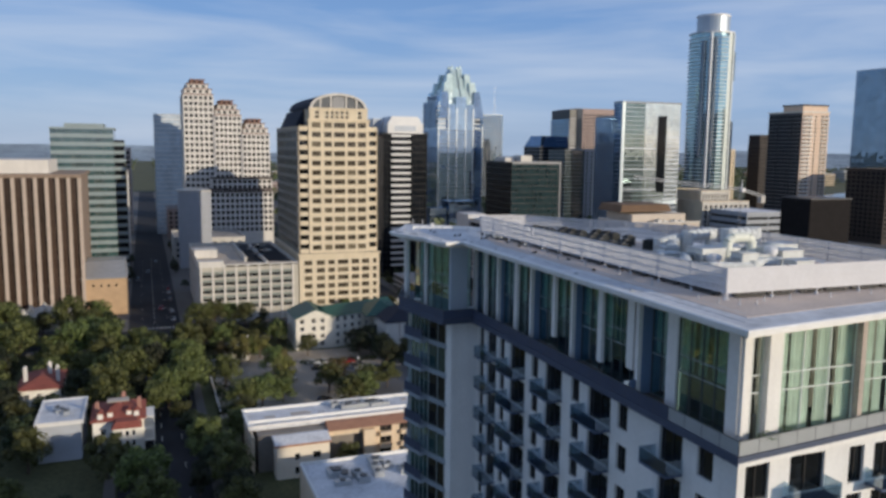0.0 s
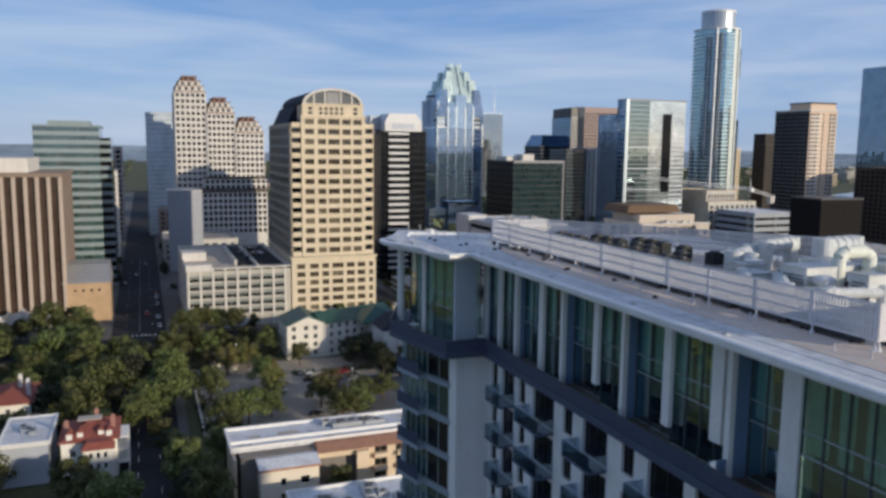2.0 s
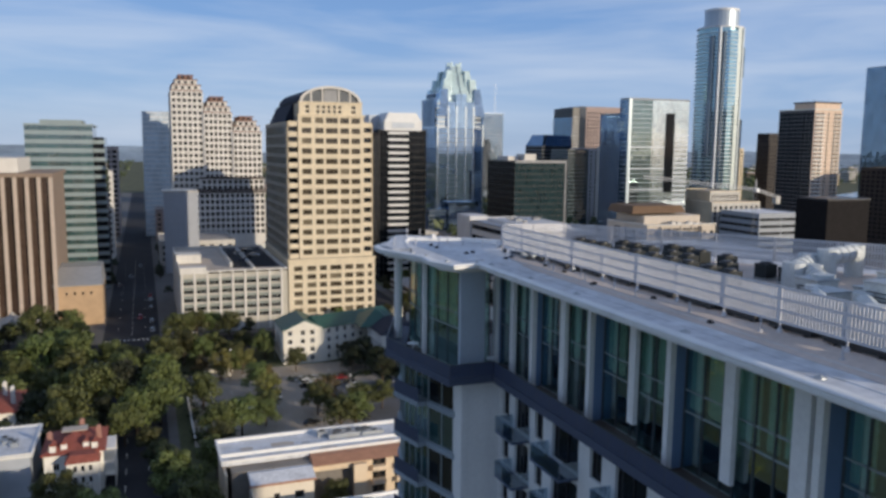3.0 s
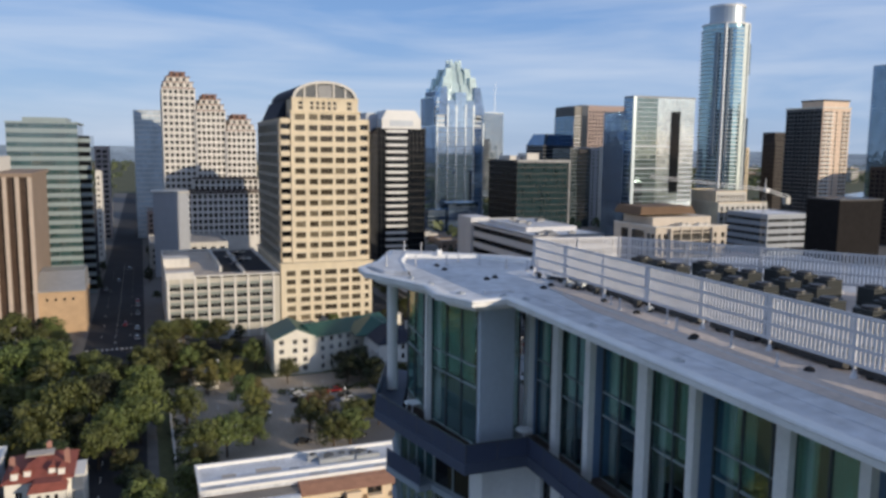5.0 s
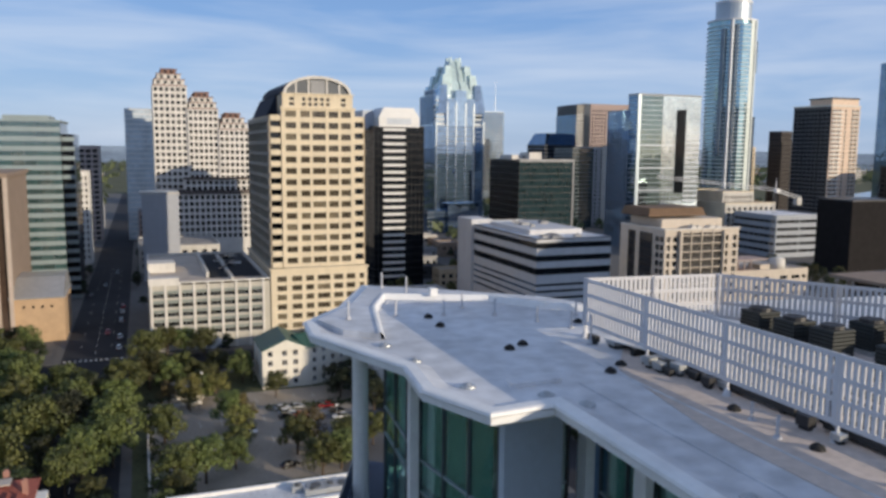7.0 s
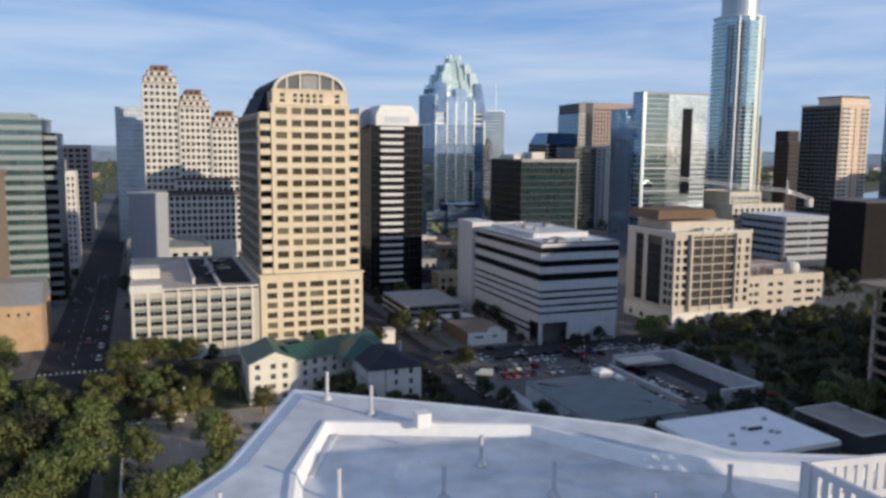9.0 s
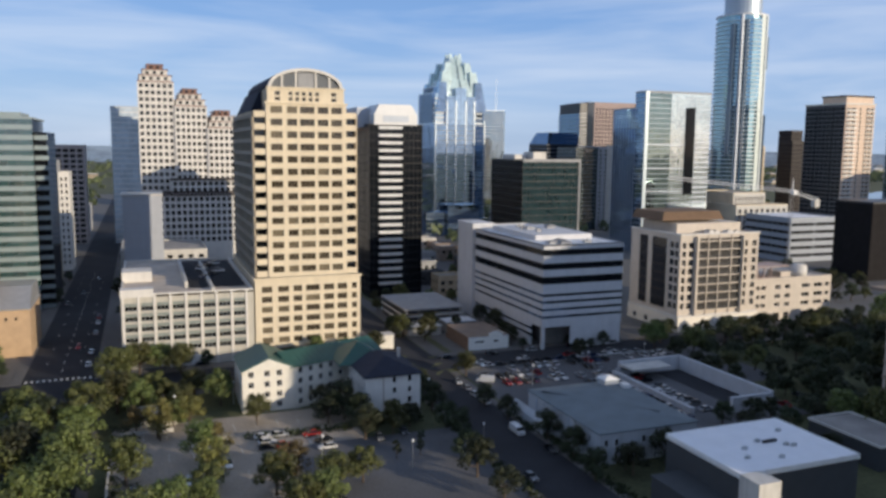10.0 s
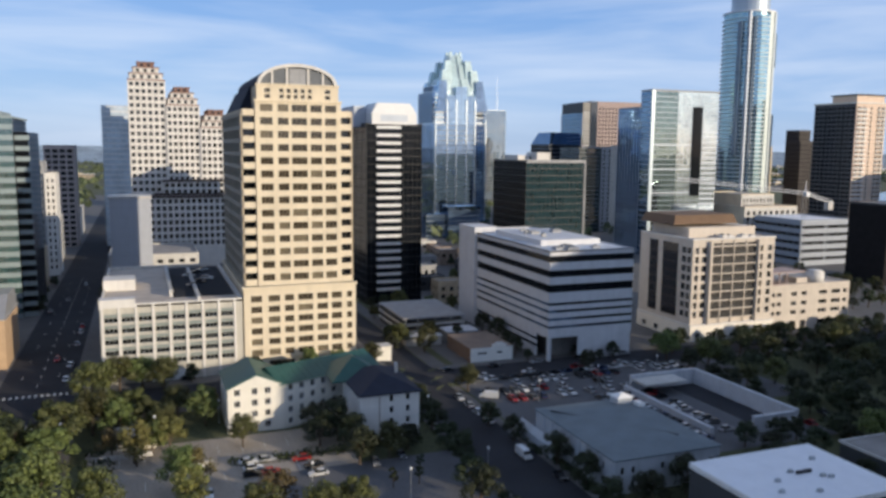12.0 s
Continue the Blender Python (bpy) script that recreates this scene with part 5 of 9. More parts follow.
def tower_roof():
    white = mat("white_fascia", (0.82, 0.82, 0.81), 0.5, 0.06, 0.6, 6, stain=0.10)
    bm = bm_new()
    prism(bm, inset_plan(ROOF_PLAN, 0.6), Z_SOFFIT + 0.1, Z_SOFFIT + 0.36)
    part("lower_fascia", bm, white, TOWER)
    bm = bm_new()
    prism(bm, ROOF_PLAN, Z_SOFFIT + 0.36, Z_ROOF - 0.02)
    part("upper_fascia", bm, white, TOWER)
    bm = bm_new()
    prism(bm, inset_plan(ROOF_PLAN, 0.75), Z_SOFFIT, Z_SOFFIT + 0.1)
    part("soffit", bm, WHITE_PAINT, TOWER)
    # sheet membrane: a rim falling to a gutter, then the deck
    bm = bm_new()
    n = len(ROOF_PLAN)
    lv = [[bm.verts.new((x, y, z)) for x, y in ring] for ring, z in ((inset_plan(ROOF_PLAN, 0.06), Z_ROOF - 0.018), (inset_plan(ROOF_PLAN, 0.06), Z_ROOF + 0.08), (inset_plan(ROOF_PLAN, 0.30), Z_ROOF + 0.115), (inset_plan(ROOF_PLAN, 0.8), Z_ROOF - 0.005))]
    for i in range(n):
        bm.faces.new((lv[2][i], lv[2][(i + 1) % n], lv[3][(i + 1) % n], lv[3][i]))
    bm.faces.new(lv[3])
    nose = bm_new()
    nv = [[nose.verts.new((x, y, z)) for x, y in ring] for ring, z in ((ROOF_PLAN, Z_ROOF - 0.018), (inset_plan(ROOF_PLAN, -0.06), Z_ROOF + 0.03), (inset_plan(ROOF_PLAN, -0.03), Z_ROOF + 0.10), (inset_plan(ROOF_PLAN, 0.05), Z_ROOF + 0.125), (inset_plan(ROOF_PLAN, 0.35), Z_ROOF + 0.122))]
    for lo, hi in zip(nv, nv[1:]):
        for i in range(n):
            nose.faces.new((lo[i], lo[(i + 1) % n], hi[(i + 1) % n], hi[i]))
    part("roof_nosing", nose, white, TOWER, "rolled white roof edge")
    part("roof_membrane", bm, ROOF_WHITE, TOWER, "white roof membrane with a rolled rim")
    # tan walkway field beside the screen
    bm = bm_new()
    prism(bm, [(30.3, 33.2), (51.0, 35.6), (51.0, 56.5), (38.4, 73.6), (33.6, 73.9), (31.4, 71.0), (30.5, 66.0)], Z_ROOF - 0.004, Z_ROOF + 0.018)
    part("deck_field", bm, mat("sandy_roof_coating", (0.62, 0.52, 0.45), 0.85, 0.16, 0.3, 4), TOWER)
    # laps of the membrane sheets
    for d0 in (1.6, 3.1):
        ring = inset_plan(ROOF_PLAN, d0)
        for p, q in ((ring[-1], ring[0]), (ring[7], ring[6]), (ring[8], ring[7])):
            d = Vector(q) - Vector(p)
            M = Matrix.Translation((p[0], p[1], 0)) @ Matrix.Rotation(math.atan2(d.y, d.x), 4, "Z")
            bm = bm_new()
            box(bm, 0.2, d.length - 0.2, -0.04, 0.04, Z_ROOF - 0.004, Z_ROOF + 0.022, M)
            part("membrane_lap", bm, ROOF_WHITE, TOWER)
    # raised rim round the sunken end of the roof, with a white step down to the deck
    ring = inset_plan(ROOF_PLAN, 0.42)
    loop = [(26.0, 76.4), (26.95, 80.6), (28.05, 83.0), (32.05, 81.4), (33.05, 79.8), (33.35, 79.3), (35.85, 77.75), (36.6, 77.3)]
    bm = bm_new()
    prism(bm, ring[3:10] + [(25.0, 77.4)] + loop, Z_ROOF - 0.004, Z_ROOF + 0.2)
    part("raised_rim", bm, ROOF_WHITE, TOWER)
    bm = bm_new()
    prev = None
    for i, p in enumerate(loop):
        d = (Vector(loop[min(i + 1, len(loop) - 1)]) - Vector(loop[max(i - 1, 0)])).normalized()
        o = Vector((d.y, -d.x))
        sec = [bm.verts.new((p[0] + o.x * k, p[1] + o.y * k, Z_ROOF + z)) for k, z in ((0.17, -0.003), (0.05, 0.23), (-0.05, 0.24), (-0.07, 0.196))]
        if prev:
            for k in range(3):
                bm.faces.new((prev[k], sec[k], sec[k + 1], prev[k + 1]))
        prev = sec
    part("roof_upstand", bm, white, TOWER)
    bm = bm_new()
    box(bm, 29.75, 30.05, 82.0, 82.3, Z_ROOF + 0.2, Z_ROOF + 0.5)
    part("vent_box", bm, white, TOWER)
    bm = bm_new()
    prism(bm, [(27.7, 70.3), (29.25, 70.4), (29.35, 70.9), (27.78, 70.8)], Z_ROOF - 0.004, Z_ROOF + 0.12)
    part("roof_hatch", bm, ROOF_WHITE, TOWER)


def posts_and_vents():
    post = bm_new()
    cyl(post, 0, 0, 0, 0.14, 0.13, 0.06, 10)
    cyl(post, 0, 0, 0.14, 0.85, 0.045, seg=8)
    cyl(post, 0, 0, 0.85, 0.90, 0.055, seg=8)
    pm = mesh_of("vent_pipe", post, mat("grey_vent_pipe", (0.5, 0.5, 0.52), 0.6, 0.1, 1, 9))
    for x, y, s in ((28.42, 84.48, 0.9), (29.08, 83.13, 0.9), (30.42, 80.29, 0.8), (27.55, 79.7, 0.8), (29.25, 79.2, 0.8), (31.08, 78.68, 0.85), (32.07, 77.2, 0.75), (32.74, 75.93, 0.8), (32.2, 73.78, 1.3), (25.54, 78.83, 0.9), (33.9, 77.6, 0.8),
                    (31.9, 66.3, 0.6), (31.6, 65.2, 0.7), (31.9, 62.4, 0.8), (31.5, 61.3, 0.7), (31.7, 58.6, 0.8), (31.4, 56.2, 0.6), (31.6, 52.2, 0.7), (31.9, 48.0, 0.8), (31.5, 43.5, 0.7),
                    (31.2, 38.4, 0.4), (31.5, 36.9, 0.5), (32.4, 36.2, 0.5), (33.4, 35.9, 0.4), (34.6, 36.6, 0.4), (36.6, 36.6, 0.5), (39.6, 36.4, 0.5), (43, 36.4, 0.5)):
        ob = new("vent_pipe", pm)
        ob.matrix_basis = Matrix.Translation((x, y, Z_ROOF + (0.205 if (x, y) in ((28.42, 84.48), (29.08, 83.13), (25.54, 78.83)) else 0.01))) @ Matrix.Diagonal((0.9, 0.9, s * 0.8, 1))
        tagged(ob, "grey vent pipe with a flashed cone on the roof", "vent pipe", "vent pipes on the roof")
    dome = bm_new()
    for r0, r1, z0, z1 in ((0.23, 0.22, 0, 0.06), (0.22, 0.17, 0.06, 0.13), (0.17, 0.09, 0.13, 0.18), (0.09, 0.02, 0.18, 0.21)):
        cyl(dome, 0, 0, z0, z1, r0, r1, 12)
    dm = mesh_of("roof_vent", dome, RUBBER)
    for x, y in ((28.58, 79.02), (28.5, 77.58), (29.42, 73.95), (30.06, 74.34), (33.4, 76.6), (31.0, 70.76), (31.67, 71.27), (32.0, 67.0), (31.9, 64.4), (31.2, 60.0), (31.45, 60.2), (32.0, 55.5), (31.0, 50.0)):
        ob = new("roof_vent", dm)
        ob.matrix_basis = Matrix.Translation((x, y, Z_ROOF + 0.01)) @ Matrix.Scale(0.75, 4)
        tagged(ob, "small black domed roof vent", "roof vent", "black roof vents")
    drain = bm_new()
    cyl(drain, 0, 0, 0, 0.05, 0.22, 0.2, 12)
    cyl(drain, 0, 0, 0.05, 0.12, 0.12, 0.05, 10)
    gm = mesh_of("roof_drain", drain, GREY_METAL)
    for x, y in ((28.88, 68.5), (28.9, 63.0), (28.9, 57.8), (28.9, 49.0), (28.9, 42.0), (26.7, 70.8), (28.3, 69.5), (25.9, 75.6), (26.2, 73.6)):
        ob = new("roof_drain", gm)
        ob.matrix_basis = Matrix.Translation((x, y, Z_ROOF + 0.005))
        tagged(ob, "grey metal roof drain set in the membrane", "roof drain", "roof drains")


def plant_screen():
    """White slatted screen on posts round the roof plant."""
    s = thing("plant_screen", 40.5, 56, Z_ROOF, "white slatted metal screen on posts round the roof plant", "screen")
    panel = mat("perforated_white_panel", (0.60, 0.60, 0.62), 0.5, 0.06, 0.5, 5)
    slat = bm_new()
    for z0, z1 in ((0.53, 0.90), (1.01, 1.38), (1.49, 1.86)):
        box(slat, -0.05, 0.05, -0.02, 0.02, z0, z1)
    sm = mesh_of("slat", slat, panel)
    pst = bm_new()
    box(pst, -0.03, 0.03, 0.065, 0.12, 0.02, 1.95)
    box(pst, -0.05, 0.05, -0.028, -0.021, 0.40, 1.97)
    cyl(pst, 0, 0.09, 0.0, 0.22, 0.13, 0.05, 8)
    pmx = mesh_of("post", pst, panel)
    runs = (((32.5, 74.7), (32.6, 37.6)), ((32.6, 37.6), (50.3, 37.3)), ((37.4, 74.1), (32.5, 74.7)), ((50.3, 56.2), (37.4, 74.1)), ((50.3, 37.3), (50.3, 56.2)))
    left_ = 290
    extra = bm_new()
    for r, ((ax, ay), (bx, by)) in enumerate(runs):
        L = math.hypot(bx - ax, by - ay)
        M = Matrix.Translation((ax, ay, Z_ROOF)) @ Matrix.Rotation(math.atan2(by - ay, bx - ax), 4, "Z")
        n = int(L / 0.165)
        for i in range(n):
            T = M @ Matrix.Translation((0.1 + (L - 0.2) * (i + 0.5) / n, 0, 0))
            if left_ > 0 and r in (0, 2):
                place("slat", sm, s, T)
                left_ -= 1
            else:
                for z0, z1 in ((0.53, 0.90), (1.01, 1.38), (1.49, 1.86)):
                    box(extra, -0.05 if r != 1 else -0.078, 0.05 if r != 1 else 0.078, -0.02, 0.02, z0, z1, T)
        m = max(2, round(L / 3.4))
        for i in range(m + 1):
            place("post", pmx, s, M @ Matrix.Translation((L * i / m, 0, 0)))
        for z, h in ((0.42, 0.108), (0.902, 0.106), (1.382, 0.106), (1.862, 0.10)):
            bm = bm_new()
            box(bm, 0, L, -0.022, 0.03, z, z + h, M)
            part("panel_band", bm, panel, s)
    part("slats", extra, panel, s, kind="stuff")


def roof_plant():
    cas = bm_new()
    rings = []
    for k in range(15):
        e = 0.45 if k % 2 else 0.42
        z = 0.14 + k * 0.058
        rings.append([cas.verts.new((sx * e, sy * e, z)) for sx, sy in ((-1, -1), (1, -1), (1, 1), (-1, 1))])
    for lo, hi in zip(rings, rings[1:]):
        for i in range(4):
            cas.faces.new((lo[i], lo[(i + 1) % 4], hi[(i + 1) % 4], hi[i]))
    cas.faces.new(rings[-1])
    cas.faces.new(rings[0][::-1])
    cas_me = mesh_of("casing", cas, mat("dark_grille", (0.016, 0.020, 0.018), 0.6, 0.2, 2, 9))
    fan = bm_new()
    cyl(fan, 0, 0, 0.953, 1.06, 0.36, 0.34, 14)
    fan_me = mesh_of("fan_cowl", fan, BLACK_METAL)
    pad = bm_new()
    box(pad, -0.48, 0.48, -0.48, 0.48, 0, 0.139)
    pad_me = mesh_of("base", pad, GREY_METAL)
    rnd = random.Random(4)
    for row, x in enumerate((37.9, 39.9, 42.0)):
        for j in range(12):
            y = 72.6 - 2.7 * row - j * (1.45 if j < 3 else 1.75)
            if y < 56 or (row and rnd.random() < 0.35):
                continue
            xx, yy = x + rnd.uniform(-.1, .1), y + rnd.uniform(-.1, .1)
            t = thing("condenser", xx, yy, Z_ROOF + 0.02, "dark air conditioning condenser with a fan on top", "air conditioner", "condensers on the roof")
            M = Matrix.Translation((xx, yy, Z_ROOF + 0.02)) @ Matrix.Rotation(rnd.uniform(-.05, .05), 4, "Z")
            shell = place("casing", cas_me, t, M)
            cowl = new("fan_cowl", fan_me)
            cowl.parent = shell
            place("base", pad_me, t, M)
    # air handlers and silver ducts towards the near end
    for x, y, w, d, h in ((38.2, 46.8, 2.4, 1.8, 1.7), (41.2, 45.4, 1.9, 1.9, 1.3), (36.6, 49.2, 1.6, 1.4, 1.1), (41.0, 47.4, 2.0, 1.6, 1.6), (40.0, 49.5, 1.8, 1.2, 1.0), (36.5, 44.6, 1.4, 1.2, 0.9), (34.4, 42.0, 1.5, 1.2, 1.1), (39.4, 44.0, 1.4, 1.2, 1.7), (44.6, 45.6, 2.0, 1.6, 1.5), (43.0, 42.6, 1.6, 1.3, 1.2), (46.6, 48.0, 1.8, 1.8, 1.6), (38.4, 51.4, 1.4, 1.4, 1.2), (42.8, 50.2, 2.2, 1.6, 1.4)):
        t = thing("air_handler", x, y, Z_ROOF, "pale metal air handling unit on the roof", "air handler", "air handlers on the roof")
        bm = bm_new()
        box(bm, x, x + w, y, y + d, Z_ROOF + 0.2, Z_ROOF + h)
        shell = part("casing", bm, mat("pale_unit_metal", (0.60, 0.62, 0.60), 0.6, 0.18, 1, 8, metal=0.0), t)
        bm = bm_new()
        box(bm, x - 0.05, x + w + 0.05, y - 0.05, y + d + 0.05, Z_ROOF + h, Z_ROOF + h + 0.08)
        part("lid", bm, GREY_METAL, shell)
        bm = bm_new()
        box(bm, x + 0.1, x + w - 0.1, y + 0.1, y + d - 0.1, Z_ROOF + 0.02, Z_ROOF + 0.2)
        part("base_frame", bm, BLACK_METAL, t)
        bm = bm_new()
        for q in range(6):
            box(bm, x - 0.03, x - 0.003, y + 0.2, y + d - 0.2, Z_ROOF + 0.35 + q * (h - 0.6) / 6, Z_ROOF + 0.42 + q * (h - 0.6) / 6)
        part("louvre", bm, DARK_MULL, shell)
    t = thing("gooseneck_duct", 40.6, 47, Z_ROOF, "cream white gooseneck duct arching over the roof plant", "duct", "silver roof ducts")
    cream = mat("cream_duct_coating", (0.74, 0.76, 0.66), 0.6, 0.1, 1, 8)
    for name, p, q in (("riser", (40.6, 47, 0.02), (40.6, 47, 2.2)), ("bend", (40.6, 47, 2.2), (41.0, 47, 2.5)), ("crosspiece", (41.0, 47, 2.5), (42.4, 47, 2.5)), ("bend", (42.4, 47, 2.5), (42.85, 47, 2.2)), ("downpipe", (42.85, 47, 2.2), (42.85, 47, 0.7))):
        bm = bm_new()
        rod(bm, (p[0], p[1], Z_ROOF + p[2]), (q[0], q[1], Z_ROOF + q[2]), 0.36, 0.36, 14)
        part(name, bm, cream, t)
    bm = bm_new()
    box(bm, 42.3, 43.4, 46.4, 47.6, Z_ROOF + 0.02, Z_ROOF + 0.7)
    part("plenum", bm, cream, t)
    silver = mat("duct_foil", (0.58, 0.61, 0.61), 0.7, 0.15, 1.5, 10, metal=0.0)
    for pts, r in ((((36.0, 46.0), (38.0, 48.4), (41.4, 49.0)), 0.42), (((35.4, 48.0), (37.4, 50.6)), 0.38), (((40.5, 44.2), (42.0, 45.0), (43.2, 44.8)), 0.4), (((34.6, 51.0), (35.6, 47.4)), 0.33), (((37.2, 44.6), (40.4, 44.0)), 0.30)):
        t = thing("duct", *pts[0], Z_ROOF, "silver insulated air duct on the roof", "duct", "silver roof ducts")
        bm = bm_new()
        for p, q in zip(pts, pts[1:]):
            rod(bm, (*p, Z_ROOF + 0.85), (*q, Z_ROOF + 0.85), r, r, 12)
        part("pipe", bm, silver, t)
        for p in pts:
            bm = bm_new()
            cyl(bm, p[0], p[1], Z_ROOF + 0.02, Z_ROOF + 0.85 + r, r * 1.08, r * 1.08, 12)
            part("elbow", bm, silver, t)
        for p, q in zip(pts, pts[1:]):
            for f in (0.3, 0.7):
                x, y = p[0] + (q[0] - p[0]) * f, p[1] + (q[1] - p[1]) * f
                bm = bm_new()
                box(bm, x - 0.04, x + 0.04, y - r, y + r, Z_ROOF + 0.02, Z_ROOF + 0.86 - r * 0.6)
                part("support", bm, GREY_METAL, t)


def penthouse():
    z0, z1 = Z_TERR, Z_SOFFIT
    colm = WHITE_PAINT
    # dark body behind and room floors
    bm = bm_new()
    box(bm, 34.6, 51.0, 37.2, 75.5, 0, z1 - 0.02)
    part("core_wall", bm, INTERIOR, TOWER)
    bm = bm_new()
    prism(bm, [(30.6, 33.5), (51.2, 35.6), (51.2, 75.5), (33, 78.5), (28.2, 82.5), (26.4, 77.5), (27.6, 70.4), (30.6, 70.4)], z0 - 0.4, z0 + 0.02)
    part("penthouse_floor", bm, mat("timber_floor", (0.10, 0.075, 0.06), 0.5, 0.2, 0.6, 5), TOWER)
    # upright piers on the long side
    for y, w, d, lo in ((33.6, 0.9, 0.9, 0), (39.0, 1.0, 0.9, 0), (43.6, 0.8, 0.25, 1.5), (47.5, 0.62, 0.25, 1.0), (54.4, 0.55, 0.25, 1.25), (61.3, 0.6, 0.25, 0), (68.0, 0.5, 0.25, 0)):
        bm = bm_new()
        box(bm, FX, FX + d, y, y + w, z0 + lo - (0 if lo else 0.2), z1)
        part("pier", bm, colm, TOWER)
    # thin fins, each the end of a grey-blue cross wall between the homes
    for y, w in ((43.05, 0.34), (51.7, 0.35), (58.6, 0.35), (65.3, 0.4), (70.8, 0.45)):
        bm = bm_new()
        box(bm, FX + 0.02, FX + 0.32, y, y + w, z0 - 0.2, z1)
        part("fin", bm, colm, TOWER)
        bm = bm_new()
        box(bm, FX + 0.322, 36.4, y + 0.03, y + w - 0.03, z0, z1)
        part("party_wall", bm, mat("blue_grey_party_wall", (0.15, 0.23, 0.36), 0.7, 0.06, 0.4, 4), TOWER)
    gl = bm_new()
    box(gl, 0, 1, 0, 0.03, 0, 1)
    pane_clear = mesh_of("pane", gl, G_CLEAR)
    gl = bm_new()
    box(gl, 0, 1, 0, 0.03, 0, 1)
    pane_side = mesh_of("pane", gl, G_SIDE)

    def glazing(M, L, za, zb, n, pane=pane_clear):
        for i in range(n):
            for a, c in ((0.0, 0.415), (0.415, 0.565), (0.565, 1.0)):
                ob = place("pane", pane, TOWER, M @ Matrix.Translation((L * i / n + 0.03, 0.03, za + (zb - za) * a + 0.03)) @ Matrix.Diagonal((L / n - 0.06, 1, (zb - za) * (c - a) - 0.06, 1)))
                ob.visible_shadow = False
        bm = bm_new()
        for i in range(n + 1):
            box(bm, L * i / n - 0.035, L * i / n + 0.035, -0.02, 0.09, za, zb, M, 1)
        for a in (0.0, 0.415, 0.565, 0.995):
            box(bm, 0.036, L - 0.036, -0.015, 0.085, za + (zb - za) * a - 0.035, za + (zb - za) * a + 0.035, M)
        frame_m = mat("pale_frame", (0.66, 0.70, 0.68), 0.5, 0.08, 1, 6) if pane is pane_clear else mat("grey_green_frame", (0.30, 0.35, 0.36), 0.5, 0.08, 1, 6)
        part("glazing_frame", bm, [frame_m, frame_m if pane is pane_clear else mat("dark_upright", (0.07, 0.085, 0.09), 0.5, 0.1, 1, 6)], TOWER)

    def curtains(M, L, za, zb, seed, share):
        rnd = random.Random(seed)
        u = 0.1
        bm = bm_new()
        while u < L - 0.5:
            w = rnd.uniform(0.5, 1.6)
            if rnd.random() < share:
                prev = None
                m = max(4, int(w / 0.09))
                for i in range(m + 1):
                    x = min(L - 0.05, u + w * i / m)
                    y = 0.25 + 0.05 * math.sin(i * 1.9)
                    v = (bm.verts.new(M @ Vector((x, y, za + 0.05))), bm.verts.new(M @ Vector((x, y, zb - 0.1))))
                    if prev:
                        bm.faces.new((prev[0], v[0], v[1], prev[1]))
                    prev = v
            u += w + rnd.uniform(0.1, 0.6)
        part("curtain", bm, CURTAIN, TOWER)
    # long side, bay by bay between the piers
    ys = [(34.5, 39.0, 4, 0.15), (40.0, 43.05, 3, 1.15), (43.4, 47.85, 4, 0.45), (47.85, 51.7, 3, 0.9), (52.05, 54.65, 2, 0.45), (54.65, 58.6, 3, 0.9), (58.95, 61.5, 2, 0.45), (61.5, 65.3, 3, 0.7), (65.7, 68.2, 2, 0.4), (68.2, 70.8, 2, 0.5)]
    for k, (a, c, n, d) in enumerate(ys):
        M = left(FX + d, c)
        glazing(M, c - a, z0, z1, n, pane_side)
        # curtains over the upper panes, added to stand in for bright reflections
        curtains(M, c - a, z0 + 2.85, z1, 10 + k, 0.95)
    # slim post at the glazed corner
    bm = bm_new()
    box(bm, FX + 0.01, FX + 0.2, FY + 0.01, FY + 0.2, z0 - 0.2, z1)
    part("corner_post", bm, colm, TOWER)
    bm = bm_new()
    box(bm, FX + 0.22, FX + 0.3, FY + 0.22, 33.59, z0, z1)
    part("corner_panel", bm, GREY_PANEL, TOWER)
    # end facade
    for x, w in ((32.05, 0.95), (38.9, 0.35), (44.2, 0.8), (50.2, 0.8)):
        bm = bm_new()
        box(bm, x + 0.002, x + w, FY, FY + 0.7, z0 - 0.2, z1)
        part("pier", bm, colm if x != 38.9 else mat("rust_panel", (0.46, 0.39, 0.34), 0.8), TOWER)
    for k, (a, c, n) in enumerate(((30.52, 32.05, 2), (33.0, 38.9, 3), (39.25, 44.2, 2), (45.0, 50.2, 2))):
        M = front(a, FY + 0.45)
        glazing(M, c - a, z0, z1, n)
        curtains(M, c - a, z0, z1, 40 + k, 0.85)
    # far bay: slanting glass, blank wall, round column
    bay = [(27.4, 70.35), (26.75, 74.7), (27.2, 80.0), (28.9, 83.0)]
    for (ax, ay), (bx, by), n in ((bay[1], bay[0], 3), (bay[2], bay[1], 3), (bay[3], bay[2], 2)):
        L = math.hypot(bx - ax, by - ay)
        M = Matrix.Translation((ax, ay, 0)) @ Matrix.Rotation(math.atan2(by - ay, bx - ax), 4, "Z")
        glazing(M, L, z0, z1, n, pane_side)
        # upper-pane curtains again in place of reflections
        curtains(M, L, z0 + 2.8, z1, n + 70, 0.75)
    M = front(29.42, 71.7)
    glazing(M, 0.86, z0, z1, 1, pane_side)
    bm = bm_new()
    prism(bm, [(27.4, 70.0), (29.4, 70.5), (29.4, 72.4), (28.9, 72.4), (28.9, 70.9), (27.4, 70.34)], z0 - 0.3, z1)
    part("blank_wall", bm, mat("smooth_blue_grey_render", (0.52, 0.59, 0.66), 0.7, 0.05, 0.4, 4), TOWER)
    bm = bm_new()
